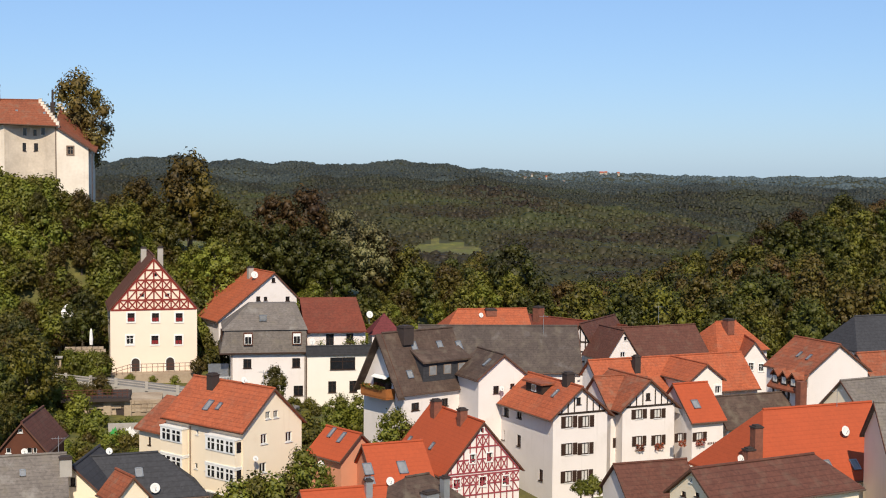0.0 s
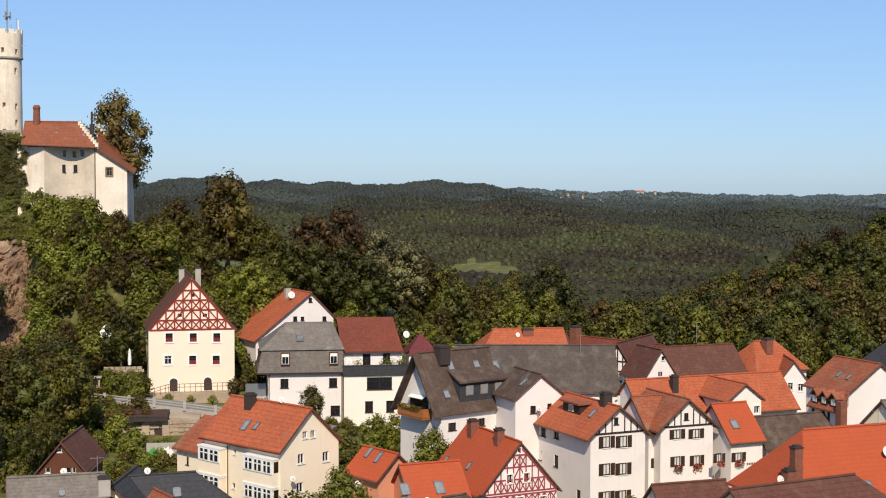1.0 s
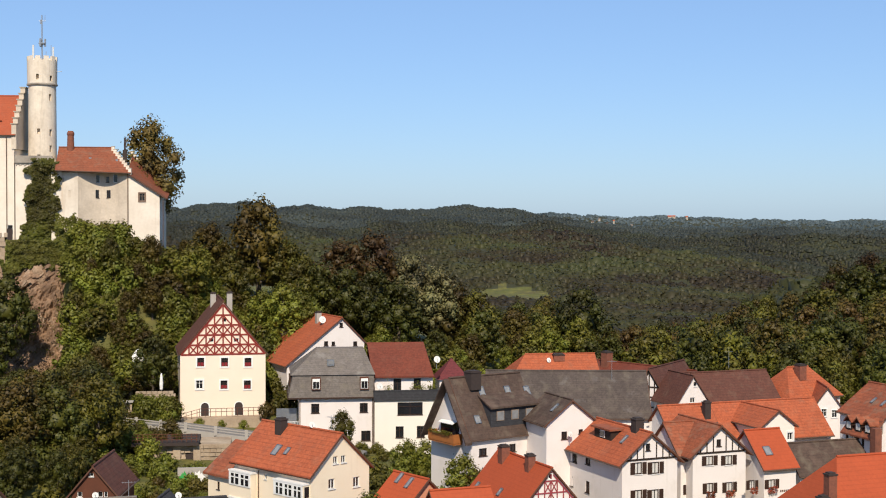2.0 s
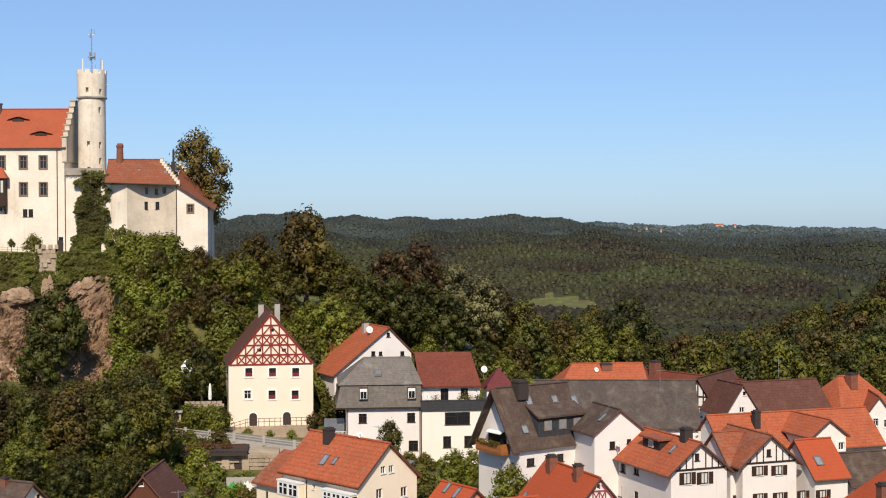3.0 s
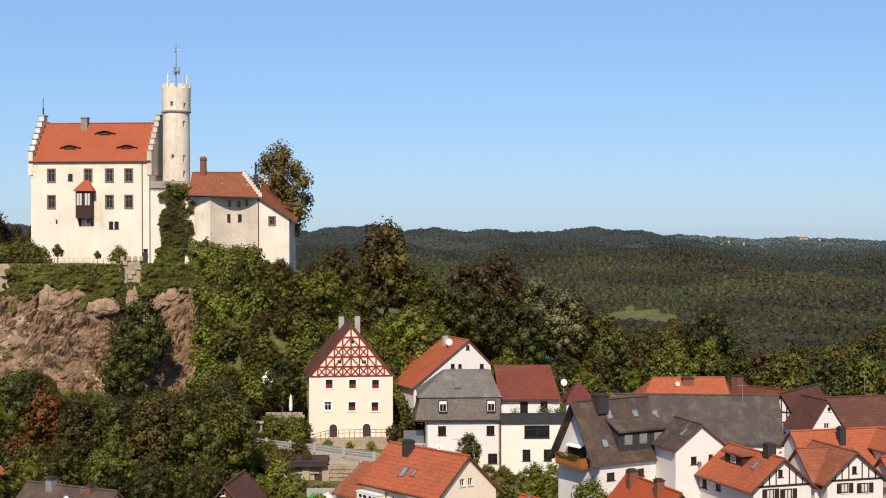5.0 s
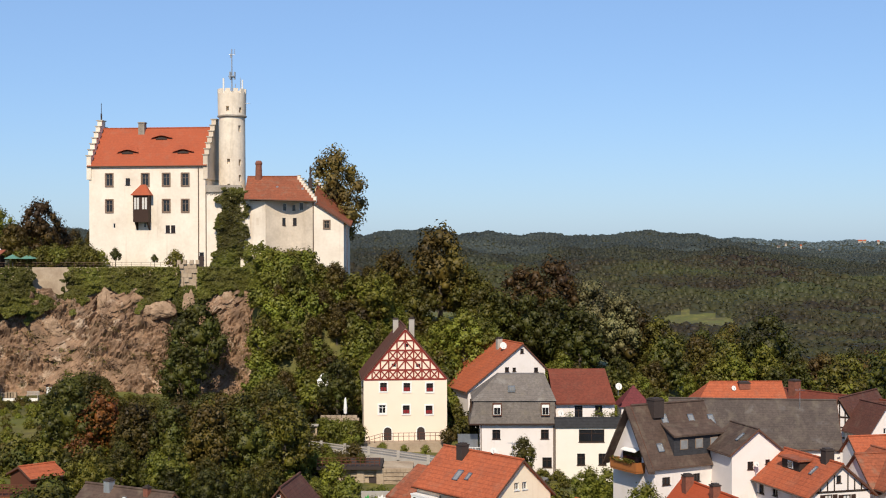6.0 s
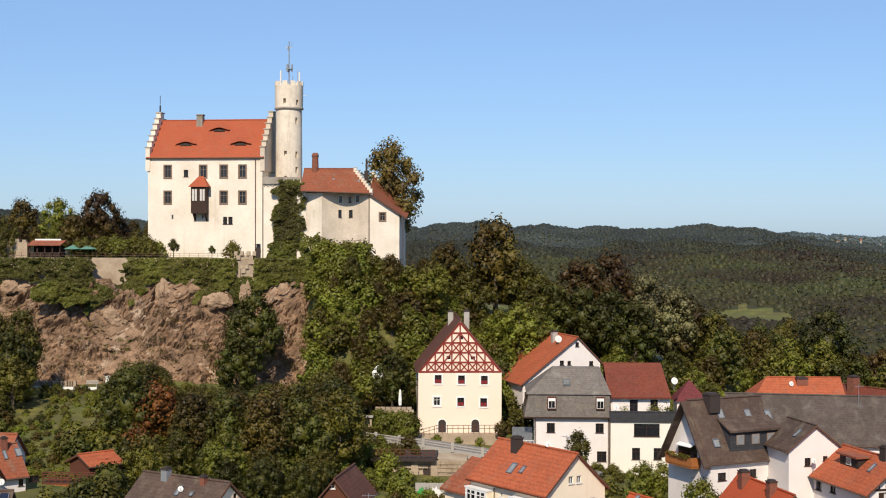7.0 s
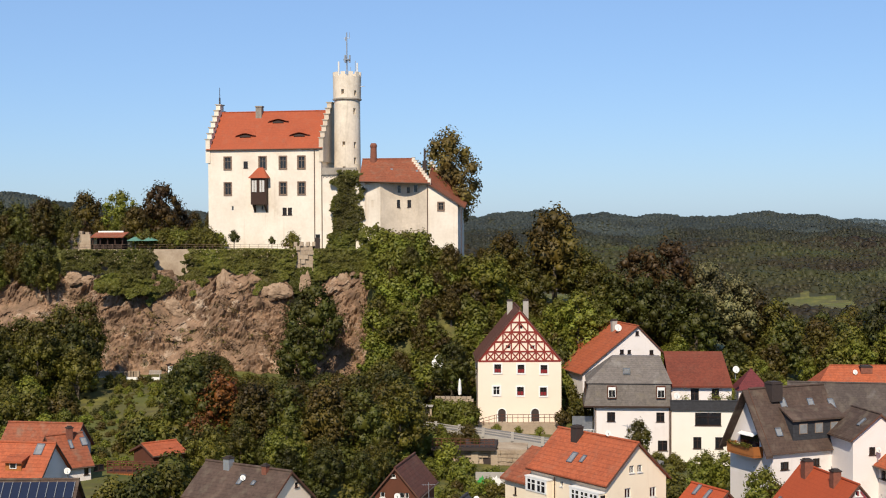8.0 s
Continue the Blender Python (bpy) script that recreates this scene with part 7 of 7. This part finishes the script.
# crest behind the houses
wood(3, 40, -14, 62, 222, 258, ("green", "green2", "dark", "olive", "green"), 0.75, 1.0, lambda x, y: y > 239 or not -9 < x < 33, gap=4.2, joined="deciduous wood on the crest behind the village", cap=under_line)
for i in range(11):
    plant(("green", "dark", "olive", "bright")[i % 4], -85.5 - (i * 3.7) % 16, 223 + (i * 1.9) % 4, 0.55 + 0.03 * (i % 5), 27.5 + (i * 1.3) % 3, spin=i)
wood(4, 40, 18, 80, 212, 228, ("green", "dark", "bright", "green2", "olive"), 0.5, 0.8, gap=3.4, cap=under_line)
# wooded hill on the right
wood(5, 190, 60, 190, 208, 320, ("olive", "dark", "green", "dark", "olive", "green2", "rust", "dark"), 0.95, 1.4, gap=5.4, joined="mixed autumn wood covering the hill", cap=under_line)
wood(9, 80, 80, 160, 200, 262, ("green", "dark", "olive", "dark", "green2"), 0.8, 1.25, gap=5.0, joined="mixed wood on the lower hillside", cap=under_line)
# trees and shrubs below the rock
wood(6, 52, -50, -17, 158, 192, ("green", "dark", "green2", "green", "dark", "olive"), 0.7, 1.0, lambda x, y: (x < -22 or y > 166) and x / y > -0.276 and not (-0.272 < x / y < -0.236 and y < 182), gap=3.4, cap=under_view)
wood(7, 26, -100, -69, 192, 208, ("green", "dark", "green2", "green"), 0.75, 1.1, lambda x, y: x / y < -0.352, gap=3.0)
wood(10, 26, -62, -24, 190, 213, ("dark", "green", "green2", "bright"), 0.45, 0.75, lambda x, y: y < 206 + (x > -45) * 6 and x / y > -0.270, gap=3.0, cap=under_view)
wood(11, 46, -100, -58, 160, 196, ("bush2", "bush", "bush3"), 0.9, 1.6, lambda x, y: x / y < -0.37 or (y > 196 and x / y < -0.34), gap=2.2)
wood(12, 40, -30, -12, 168, 200, ("bush", "bush2", "bush3"), 0.7, 1.2, lambda x, y: not (-21 < x < -4 and y > 185), gap=1.8, cap=under_view)
wood(22, 34, -51, -33, 195, 209, ("bush3", "bush", "bush4", "bush3"), 0.45, 0.9, gap=1.6)
wood(23, 46, -2, 34, 205, 228, ("bush", "bush4", "bush2", "bush3"), 0.8, 1.4, lambda x, y: not (4 < x < 30 and y < 224 - 0.25 * x), gap=1.9)
wood(24, 20, -29.4, -25, 212, 229, ("bush2", "bush", "bush2"), 0.9, 1.5, gap=1.3)
# hedge and trees on the terrace
wood(8, 22, -112, -64, 240, 280, ("green", "olive", "bright", "rust"), 0.55, 0.8, gap=4.0)
wood(13, 26, -72, -58.5, 229.5, 233.0, ("bush", "bush2"), 0.8, 1.15, gap=1.0)
wood(14, 22, -104, -84, 226, 236, ("green", "dark", "olive"), 0.55, 0.8, gap=2.5)
wood(15, 16, -62, -46, 160, 190, ("green", "dark", "green2"), 0.55, 0.85, lambda x, y: x / y > -0.276 and not (-0.272 < x / y < -0.236 and y < 182), gap=3.2, cap=under_view)
wood(16, 40, -52, -22, 156, 172, ("bush4", "bush"), 1.0, 1.7, gap=2.2, joined="dense undergrowth beneath the trees")
# weeds in the rough meadow under the rock, and garden shrubs
wood(17, 330, -80, -40, 150, 212, ("bush2", "bush3", "bush", "bush4", "bush2"), 0.16, 0.55, lambda x, y: -0.40 < x / y < -0.275, gap=0.9, joined="tall weeds in the rough meadow")
wood(20, 24, -40, -18, 138, 160, ("bush4", "bush", "bush4"), 0.6, 1.2, gap=2.4, joined="garden shrubs between the houses")
wood(21, 12, -40, -20, 144, 160, ("dark", "dark", "green"), 0.45, 0.6, gap=3.5)
wood(18, 52, -19, 1, 146, 166, ("bush", "bush2", "bush2", "bush3"), 0.5, 0.85, gap=1.5, joined="mixed shrubs in the terraced garden")
wood(19, 14, 6, 20, 176, 186, ("bush", "bush2"), 0.4, 0.8, gap=1.4)
plant("topiary", -55.3, 230.0, 1.15, 35.2)
plant("topiary", -48.7, 230.0, 0.75, 35.3)
plant("bush", -45.2, 230.2, 0.95, 35.0, 1.15)
plant("bush", -60.2, 231.0, 1.2, 35.0, 1.2)
# garden greenery among the houses
for key, x, y, s, z in (("bright", 17.6, 165, 0.75, 5.4), ("bright", 20.0, 166, 0.7, 5.6), ("bright", 21.6, 146, 0.8, 6.4), ("olive", 23.0, 145, 0.6, 6.0), ("bush2", 24, 143, 1.2, 6.6), ("bush", 13, 160, 1.4, 7.0), ("bush2", 16, 158, 1.2, 6.8), ("bush", 13, 150, 1.3, 7.0), ("bush2", 15, 146, 1.4, 7.0), ("bush3", 12.5, 143, 1.3, 7.0), ("bush", 16, 140, 1.4, 6.6), ("bush2", 13, 137, 1.3, 6.8), ("bush2", 18, 135, 1.2, 6.4), ("bush", 10, 165, 1.6, 7.2), ("bright", 13.0, 128.5, 0.5, 6.4), ("bright", 14.3, 131, 0.55, 6.5), ("bush2", 6, 124.5, 1.0, 7.4), ("bush", 8.5, 125, 1.1, 7.2), ("bush", 10.8, 125.6, 1.0, 7.0), ("bush2", 3.2, 124, 0.8, 8.0),
                        ("green", 10.5, 180, 0.5, 8.5), ("bush2", 37.5, 128, 0.55, 8.0), ("bush2", 38.6, 127.6, 0.7, 8.0), ("bright", 44.5, 115, 0.55, 5.0), ("bush2", 43, 114, 1.0, 8.0), ("bush3", 0.6, 192.2, 0.8, 11.2), ("bush2", -8.5, 190.5, 0.45, 10.3), ("bush2", -5.5, 190, 0.4, 10.2), ("bush2", -2.5, 189.5, 0.45, 10.1), ("bush2", 0.5, 188.5, 0.5, 9.9), ("bush2", -19.0, 199.4, 0.8, 15.3), ("bush3", -12.6, 174.5, 0.5, 11.2), ("bush", -10.6, 175, 0.45, 11.2), ("bush2", -14.6, 175.2, 0.6, 11.0), ("bush2", -17.4, 170.5, 0.8, 8.6), ("bush2", -17.0, 168.0, 0.8, 7.6), ("bush", -17.4, 199.0, 1.0, 15.1), ("bush2", -16.8, 191.2, 1.0, 12.2), ("bush2", -15.2, 190.8, 1.0, 12.0), ("bush2", -13.6, 190.6, 1.0, 12.0), ("bush", -12.2, 190.8, 0.9, 11.8), ("bush2", -14.8, 189.6, 0.8, 10.8), ("bush2", -13.2, 189.4, 0.8, 10.6), ("bush3", -17.8, 187.5, 0.9, 10.6),
                        ("bush", 3.5, 197, 1.4, 10.6), ("bush2", 16.5, 203, 1.5, 16.0), ("bush", 24, 204, 1.6, 15.5), ("bush3", 20, 206, 1.6, 16.5), ("bush", 28, 203, 1.5, 14.5), ("bush", -40.5, 141, 1.5, 11.0), ("bush4", -41.4, 134, 1.4, 11.2), ("bush", -39.4, 135.5, 1.3, 11.4), ("bush", -43.8, 131, 1.3, 11.0), ("bush4", -41.6, 130, 1.2, 11.0), ("bush4", -40.2, 138.5, 1.5, 11.4), ("bush2", -18.7, 199.0, 1.35, 15.0), ("bush", -16.7, 199.2, 1.2, 14.8), ("bush3", -17.8, 198.2, 1.1, 14.4), ("bright", 9.9, 124.0, 0.78, 7.2), ("bush2", 3.8, 121.0, 1.25, 8.7), ("bush", 5.4, 121.4, 1.3, 8.8), ("bush2", 7.0, 121.2, 1.35, 8.7), ("bush3", 8.6, 121.6, 1.25, 8.6), ("bush2", -8.5, 163, 0.7, 6.6), ("bush2", -12, 162, 0.9, 6.4), ("bush", -6, 161, 1.0, 7.2), ("bush2", -15, 165, 0.9, 6.4), ("bush2", -16, 190, 1.2, 11.2), ("bush2", -12.5, 191, 1.1, 11.4), ("bush2", -13.5, 192, 1.1, 11.2)):
    plant(key, x, y, s, z, spin=x * 3)


# ---------------------------------------------------------------- ivy
def ivy(label, x0, x1, z0, z1, y, leaves, size, bulge, seed, keep=lambda x, z: True):
    """Ivy over a wall that faces the village: leaves on a billowing sheet."""
    rnd = random.Random(seed)
    vs, fs = [], []
    while len(fs) < leaves:
        x, zz = rnd.uniform(x0, x1), rnd.uniform(z0, z1)
        n = noise.noise(Vector((x * 0.45, zz * 0.6, seed)))
        if not keep(x + 2.0 * noise.noise(Vector((zz * 0.9, x * 0.4, seed + 3))), zz + 1.2 * n):
            continue
        yy = (y(x, zz) if callable(y) else y) - bulge * (0.5 + 0.7 * n + 0.35 * noise.noise(Vector((x * 1.4, zz * 1.7, seed)))) - rnd.random() * 0.2
        p = Vector((x, yy, zz))
        d = Vector((rnd.gauss(0, 0.5), -1, rnd.gauss(0.5, 0.5))).normalized()
        a = d.orthogonal().normalized()
        a.rotate(Matrix.Rotation(rnd.uniform(0, 6.3), 3, d))
        b = d.cross(a)
        s = size * rnd.uniform(0.6, 1.3)
        k = len(vs)
        vs += [p - a * s, p - b * s * 0.7 + d * s * 0.2, p + a * s, p + b * s * 0.7 + d * s * 0.2]
        fs.append((k, k + 1, k + 2, k + 3))
    me = bpy.data.meshes.new("ivy")
    me.from_pydata([tuple(v) for v in vs], [], fs)
    me.materials.append(IVY)
    return tagged(new("ivy", me), label, "ivy")


ivy("dense green ivy climbing the castle bastion", -39.8, -33.0, 34.5, 48.8, 233.2, 4200, 0.24, 1.0, 4, lambda x, z: x > -39.6 + 0.17 * (z - 36) and x < -33.4)
ivy("green ivy mound below the castle wing", -33.5, -25.0, 31.5, 40.0, 230.6, 3000, 0.24, 1.4, 5, lambda x, z: z < 39.8 - 0.75 * max(0, x + 31) and z < 39.5)


def over_rock(x, z):
    """Where ivy hangs: down the terrace wall, then out over the rock below it."""
    return min(terrace_y(x), 226.2 - 10.5 * max(0.0, 1 - (z - 13) / 18) ** 1.2)


IVY_FOOT_AT = (-84, -82, -78, -75.4, -69.6, -68.2, -64.3, -62.3, -59.9, -58, -56.8, -54.6, -52.2, -49.4, -45.5, -43.5)
IVY_FOOT = (31.2, 32.1, 32.1, 29.7, 27.1, 26.4, 28.8, 29.6, 28.2, 30.7, 32.3, 32.1, 29.3, 28.5, 30.7, 33.0)


def ivy_above(x, z):
    return z > float(np.interp(x, IVY_FOOT_AT, IVY_FOOT)) and not (-67.8 < x < -62.6 and z > 31.0)


ivy("dense ivy hanging over the terrace wall", -84.0, -62.5, 25.5, 35.4, over_rock, 11000, 0.20, 1.2, 6, ivy_above)
ivy("thick ivy curtain over the castle terrace wall", -62.5, -43.6, 27.5, 35.4, over_rock, 9500, 0.20, 1.2, 7, ivy_above)
ivy("ivy spilling over the rock beside the turret", -40.6, -30.0, 28.0, 35.4, 226.0, 3600, 0.24, 1.0, 8, lambda x, z: z > 30.5 + 0.02 * (x + 40) ** 2)
ivy("ivy climbing the foot of the wall turret", -45.0, -40.0, 28.0, 33.2, 226.2, 1300, 0.23, 0.7, 11, lambda x, z: z < 32.6 - 0.5 * abs(x + 42.4))
ivy("shrubby creeper on the bare rock ledge", -78.0, -66.0, 26.0, 31.5, 222.5, 3200, 0.25, 1.2, 9, lambda x, z: ((x + 72) / 5.4) ** 2 + ((z - 29.6) / 2.3) ** 2 < 0.8)

# dry brush and stunted green on the rock
rnd = random.Random(77)
for material, label, count, x0, x1, z0, z1 in ((LEAF_DRY, "dry brown brush scattered over the rock", 120, -92, -31, 15.5, 29), (LEAF_OLIVE, "olive weeds rooted in the rock", 60, -90, -32, 15.5, 27), (LEAF_GREEN, "green weeds rooted in the rock", 45, -96, -30, 15.0, 24)):
    vs, fs = [], []
    for _ in range(count):
        x, v_ = rnd.uniform(x0, x1), (rnd.uniform(z0, z1) - 13) / 18
        c, r = Vector(craggy(x, v_)), rnd.uniform(0.25, 0.9)
        for _ in range(int(60 * r + 10)):
            p = c + Vector((rnd.gauss(0, r), -abs(rnd.gauss(0, 0.3 * r)) - 0.1, rnd.gauss(0.1, 0.55 * r)))
            m = Euler((rnd.uniform(-1, 1), rnd.uniform(-1, 1), rnd.uniform(0, 6.3))).to_matrix()
            s_, k = rnd.uniform(0.1, 0.22), len(vs)
            vs += [tuple(p + m @ Vector(q) * s_) for q in ((-1, 0, 0), (0, -0.4, 0.2), (1, 0, 0), (0, 0.4, 0.2))]
            fs.append((k, k + 1, k + 2, k + 3))
    me = bpy.data.meshes.new("brush")
    me.from_pydata(vs, [], fs)
    me.materials.append(material)
    tagged(new("brush", me), label, "brush", kind="stuff")

# ---------------------------------------------------------------- terrace furniture
cafe = thing("terrace_pavilion", pose(-77.0, 228.6, 35.0), "open wooden terrace pavilion with red roof", "pavilion")
for x in (-2.6, -1.3, 0.0, 1.3, 2.6):
    part("post", boxes((x - 0.1, x + 0.1, 0, 0.2, 0.3, 2.4)), FRAME_BROWN, cafe)
part("back_wall", boxes((-2.7, 2.7, 2.4, 2.6, 0, 2.4)), TIMBER_DARK, cafe)
part("railing", boxes((-2.7, 2.7, 0, 0.1, 0.3, 1.2)), TIMBER_DARK, cafe)
bm = bmesh.new()
prism(bm, ((-2.9, -0.5, 2.4), (2.9, -0.5, 2.4), (2.9, 2.7, 3.2), (-2.9, 2.7, 3.2)), (0, 0, 0.14))
part("roof", bm, TILE_OLD, cafe)
part("ridge_board", boxes((-2.5, 2.0, 2.5, 2.7, 3.2, 3.55)), FRAME_WHITE, cafe)
ruin = thing("ruined_wall", pose(-82.0, 228.6, 34.0), "broken pale stone wall with battlements", "wall")
part("wall", boxes((-2.1, 2.0, 0, 0.8, 0, 4.0)), ROCK_PALE, ruin)
for x, h_ in ((-1.9, 0.5), (-0.9, 0.35), (0.2, 0.55), (1.4, 0.4)):
    part("merlon", boxes((x - 0.3, x + 0.35, 0.02, 0.78, 4.0, 4.0 + h_)), ROCK_PALE, ruin)
for x in (-72.2, -69.6):
    u = thing("parasol", pose(x, 228.8, 35.3), "open green terrace parasol", "parasol", "terrace parasols")
    bm = bmesh.new()
    tube(bm, ((0, 0, 0), (0, 0, 2.3)), (0.04, 0.04), 6)
    part("pole", bm, GALVANISED, u)
    bm = bmesh.new()
    drum(bm, ((1.55, 1.55), (1.5, 1.6), (0.08, 2.25)), 8)
    part("canopy", bm, PARASOL, u)
gate = thing("doorway", pose(-41.4, 233.75, 35.3), "dark doorway at the foot of the castle hall", "door")
part("leaf", boxes((-0.55, 0.35, 0, 0.1, 0, 1.9)), SOOT, gate)

# lane wall, bench and sign under the rock
kerb = thing("lane_wall", pose(-75.4, 212.2, 13.8), "low white wall along the lane", "wall")
part("wall", boxes((0, 12.2, 0, 0.4, 0, 1.5)), FRAME_WHITE, kerb)
for k in range(20):
    s_ = 0.25 + 0.2 * random.random()
    part("stone", boxes((k * 0.42, k * 0.42 + s_ + 0.15, 1.0, 1.5, 1.0, 1.9 + s_)), ROCK_PALE, kerb)
bench = thing("bench", pose(-65.2, 212.8, 15.3), "grey slatted bench beside the lane", "bench")
for k in range(3):
    part("slat", boxes((0, 2.0, 0.5, 0.56, 0.5 + k * 0.18, 0.62 + k * 0.18)), CONCRETE, bench)
for k in range(3):
    part("seat_slat", boxes((0, 2.0, 0.05 + k * 0.15, 0.16 + k * 0.15, 0.42, 0.47)), CONCRETE, bench)
for x in (0.2, 1.8):
    part("leg", boxes((x - 0.05, x + 0.05, 0.05, 0.5, -0.4, 0.42)), CONCRETE, bench)
board = thing("notice_board", pose(-61.2, 211.5, 15.0), "small roofed notice board with white sheet", "sign")
for x in (-0.45, 0.45):
    part("post", boxes((x - 0.05, x + 0.05, 0, 0.1, -0.5, 2.4)), FRAME_BROWN, board)
part("panel", boxes((-0.4, 0.4, -0.04, 0.0, 1.0, 2.2)), FRAME_WHITE, board)
part("roof", boxes((-0.7, 0.7, -0.35, 0.35, 2.4, 2.5)), FRAME_BROWN, board)


# ---------------------------------------------------------------- distant woods
def far_woods(seed, n, near, beyond, low, high, tufts, material, label):
    """A wood of small domed crowns, each broken up by tufts; the crowns stand closer the nearer they are."""
    rnd = np.random.RandomState(seed)
    az_ = np.radians(rnd.uniform(-25, 31, n))
    d_ = np.exp(rnd.uniform(math.log(near), math.log(beyond), n))
    x, y = d_ * np.sin(az_), d_ * np.cos(az_)
    keep = np.hypot((x - 113) / 17, (y - 606) / 36) > 1.0  # a meadow in the valley
    x, y, d_ = x[keep], y[keep], d_[keep]
    n = len(x)
    z = height(x, y)
    # only what the nearer crests leave in view
    level, seen = np.degrees(np.arctan2(z + high - EYE, d_)), np.full(n, -9.0)
    for far_off, bearings, slopes in CRESTS:
        line = np.interp(np.degrees(np.arctan2(x, y)), bearings, slopes)
        seen = np.where(d_ > far_off * 1.03, np.maximum(seen, line), seen)
    shown = level > seen - 0.12
    x, y, z = x[shown], y[shown], z[shown]
    n = len(x)
    s = rnd.uniform(low, high, n) * np.exp(rnd.normal(0, 0.20, n))
    k5 = np.arange(5) * math.tau / 5
    core = np.concatenate([np.stack([np.cos(k5), np.sin(k5), np.full(5, -0.4)], -1), np.stack([np.cos(k5 + 0.6) * 0.74, np.sin(k5 + 0.6) * 0.74, np.full(5, 0.40)], -1), [(0, 0, 0.68)]])
    nx = (np.arange(5) + 1) % 5
    tri = np.concatenate([np.stack([np.arange(5), nx, 5 + np.arange(5)], -1), np.stack([nx, 5 + nx, 5 + np.arange(5)], -1), np.stack([5 + np.arange(5), 5 + nx, np.full(5, 10)], -1)])
    slim = rnd.uniform(0.8, 1.2, (n, 1, 1))
    v = core[None] * s[:, None, None] * rnd.uniform(0.8, 1.2, (n, 11, 1)) * np.concatenate([slim * 1.2, slim * 1.2, 1 / slim], 2)
    middle = np.stack([x, y, z + s * 0.3], -1)[:, None]
    v += middle
    f = (tri[None] + 11 * np.arange(n)[:, None, None]).reshape(-1, 3)
    way = rnd.normal(size=(n, tufts, 3))
    way[:, :, 2] = np.abs(way[:, :, 2])
    way /= np.linalg.norm(way, axis=2, keepdims=True)
    tilt = way + 0.35 * rnd.normal(size=way.shape)
    tilt /= np.linalg.norm(tilt, axis=2, keepdims=True)
    a = np.cross(tilt, rnd.normal(size=way.shape))
    a /= np.linalg.norm(a, axis=2, keepdims=True)
    b = np.cross(tilt, a)
    c = middle + way * s[:, None, None] * rnd.uniform(0.85, 1.15, (n, tufts, 1)) * np.array([1.05, 1.05, 0.66])
    r = s[:, None, None] * rnd.uniform(0.22, 0.42, (n, tufts, 1))
    lift = way * r * 0.4
    q = np.stack([c - a * r, c - b * r * 0.8 + lift, c + a * r, c + b * r * 0.8 + lift], 2).reshape(-1, 3)
    k = 11 * n + 4 * np.arange(n * tufts)[:, None]
    me = bpy.data.meshes.new("distant_wood")
    me.from_pydata(np.concatenate([v.reshape(-1, 3), q]).tolist(), [], f.tolist() + (k + np.arange(4)).tolist())
    me.polygons.foreach_set("use_smooth", [True] * len(f) + [False] * (n * tufts))
    me.materials.append(material)
    tagged(new("distant_wood", me), label, "forest", kind="stuff")


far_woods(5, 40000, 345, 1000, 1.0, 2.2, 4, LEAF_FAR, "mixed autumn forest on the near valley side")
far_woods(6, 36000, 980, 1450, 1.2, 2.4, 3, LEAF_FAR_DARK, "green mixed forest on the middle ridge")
far_woods(7, 38000, 1430, 2050, 1.5, 2.8, 2, LEAF_CONIFER_HAZE, "dark conifer forest on the far ridge")
far_woods(8, 32000, 2000, 4700, 1.9, 3.6, 2, LEAF_PLATEAU_HAZE, "conifer forest over the far plateau, tinted haze blue")
for pattern in TREES.values():
    for o in (*pattern.children_recursive, pattern):
        bpy.data.objects.remove(o)
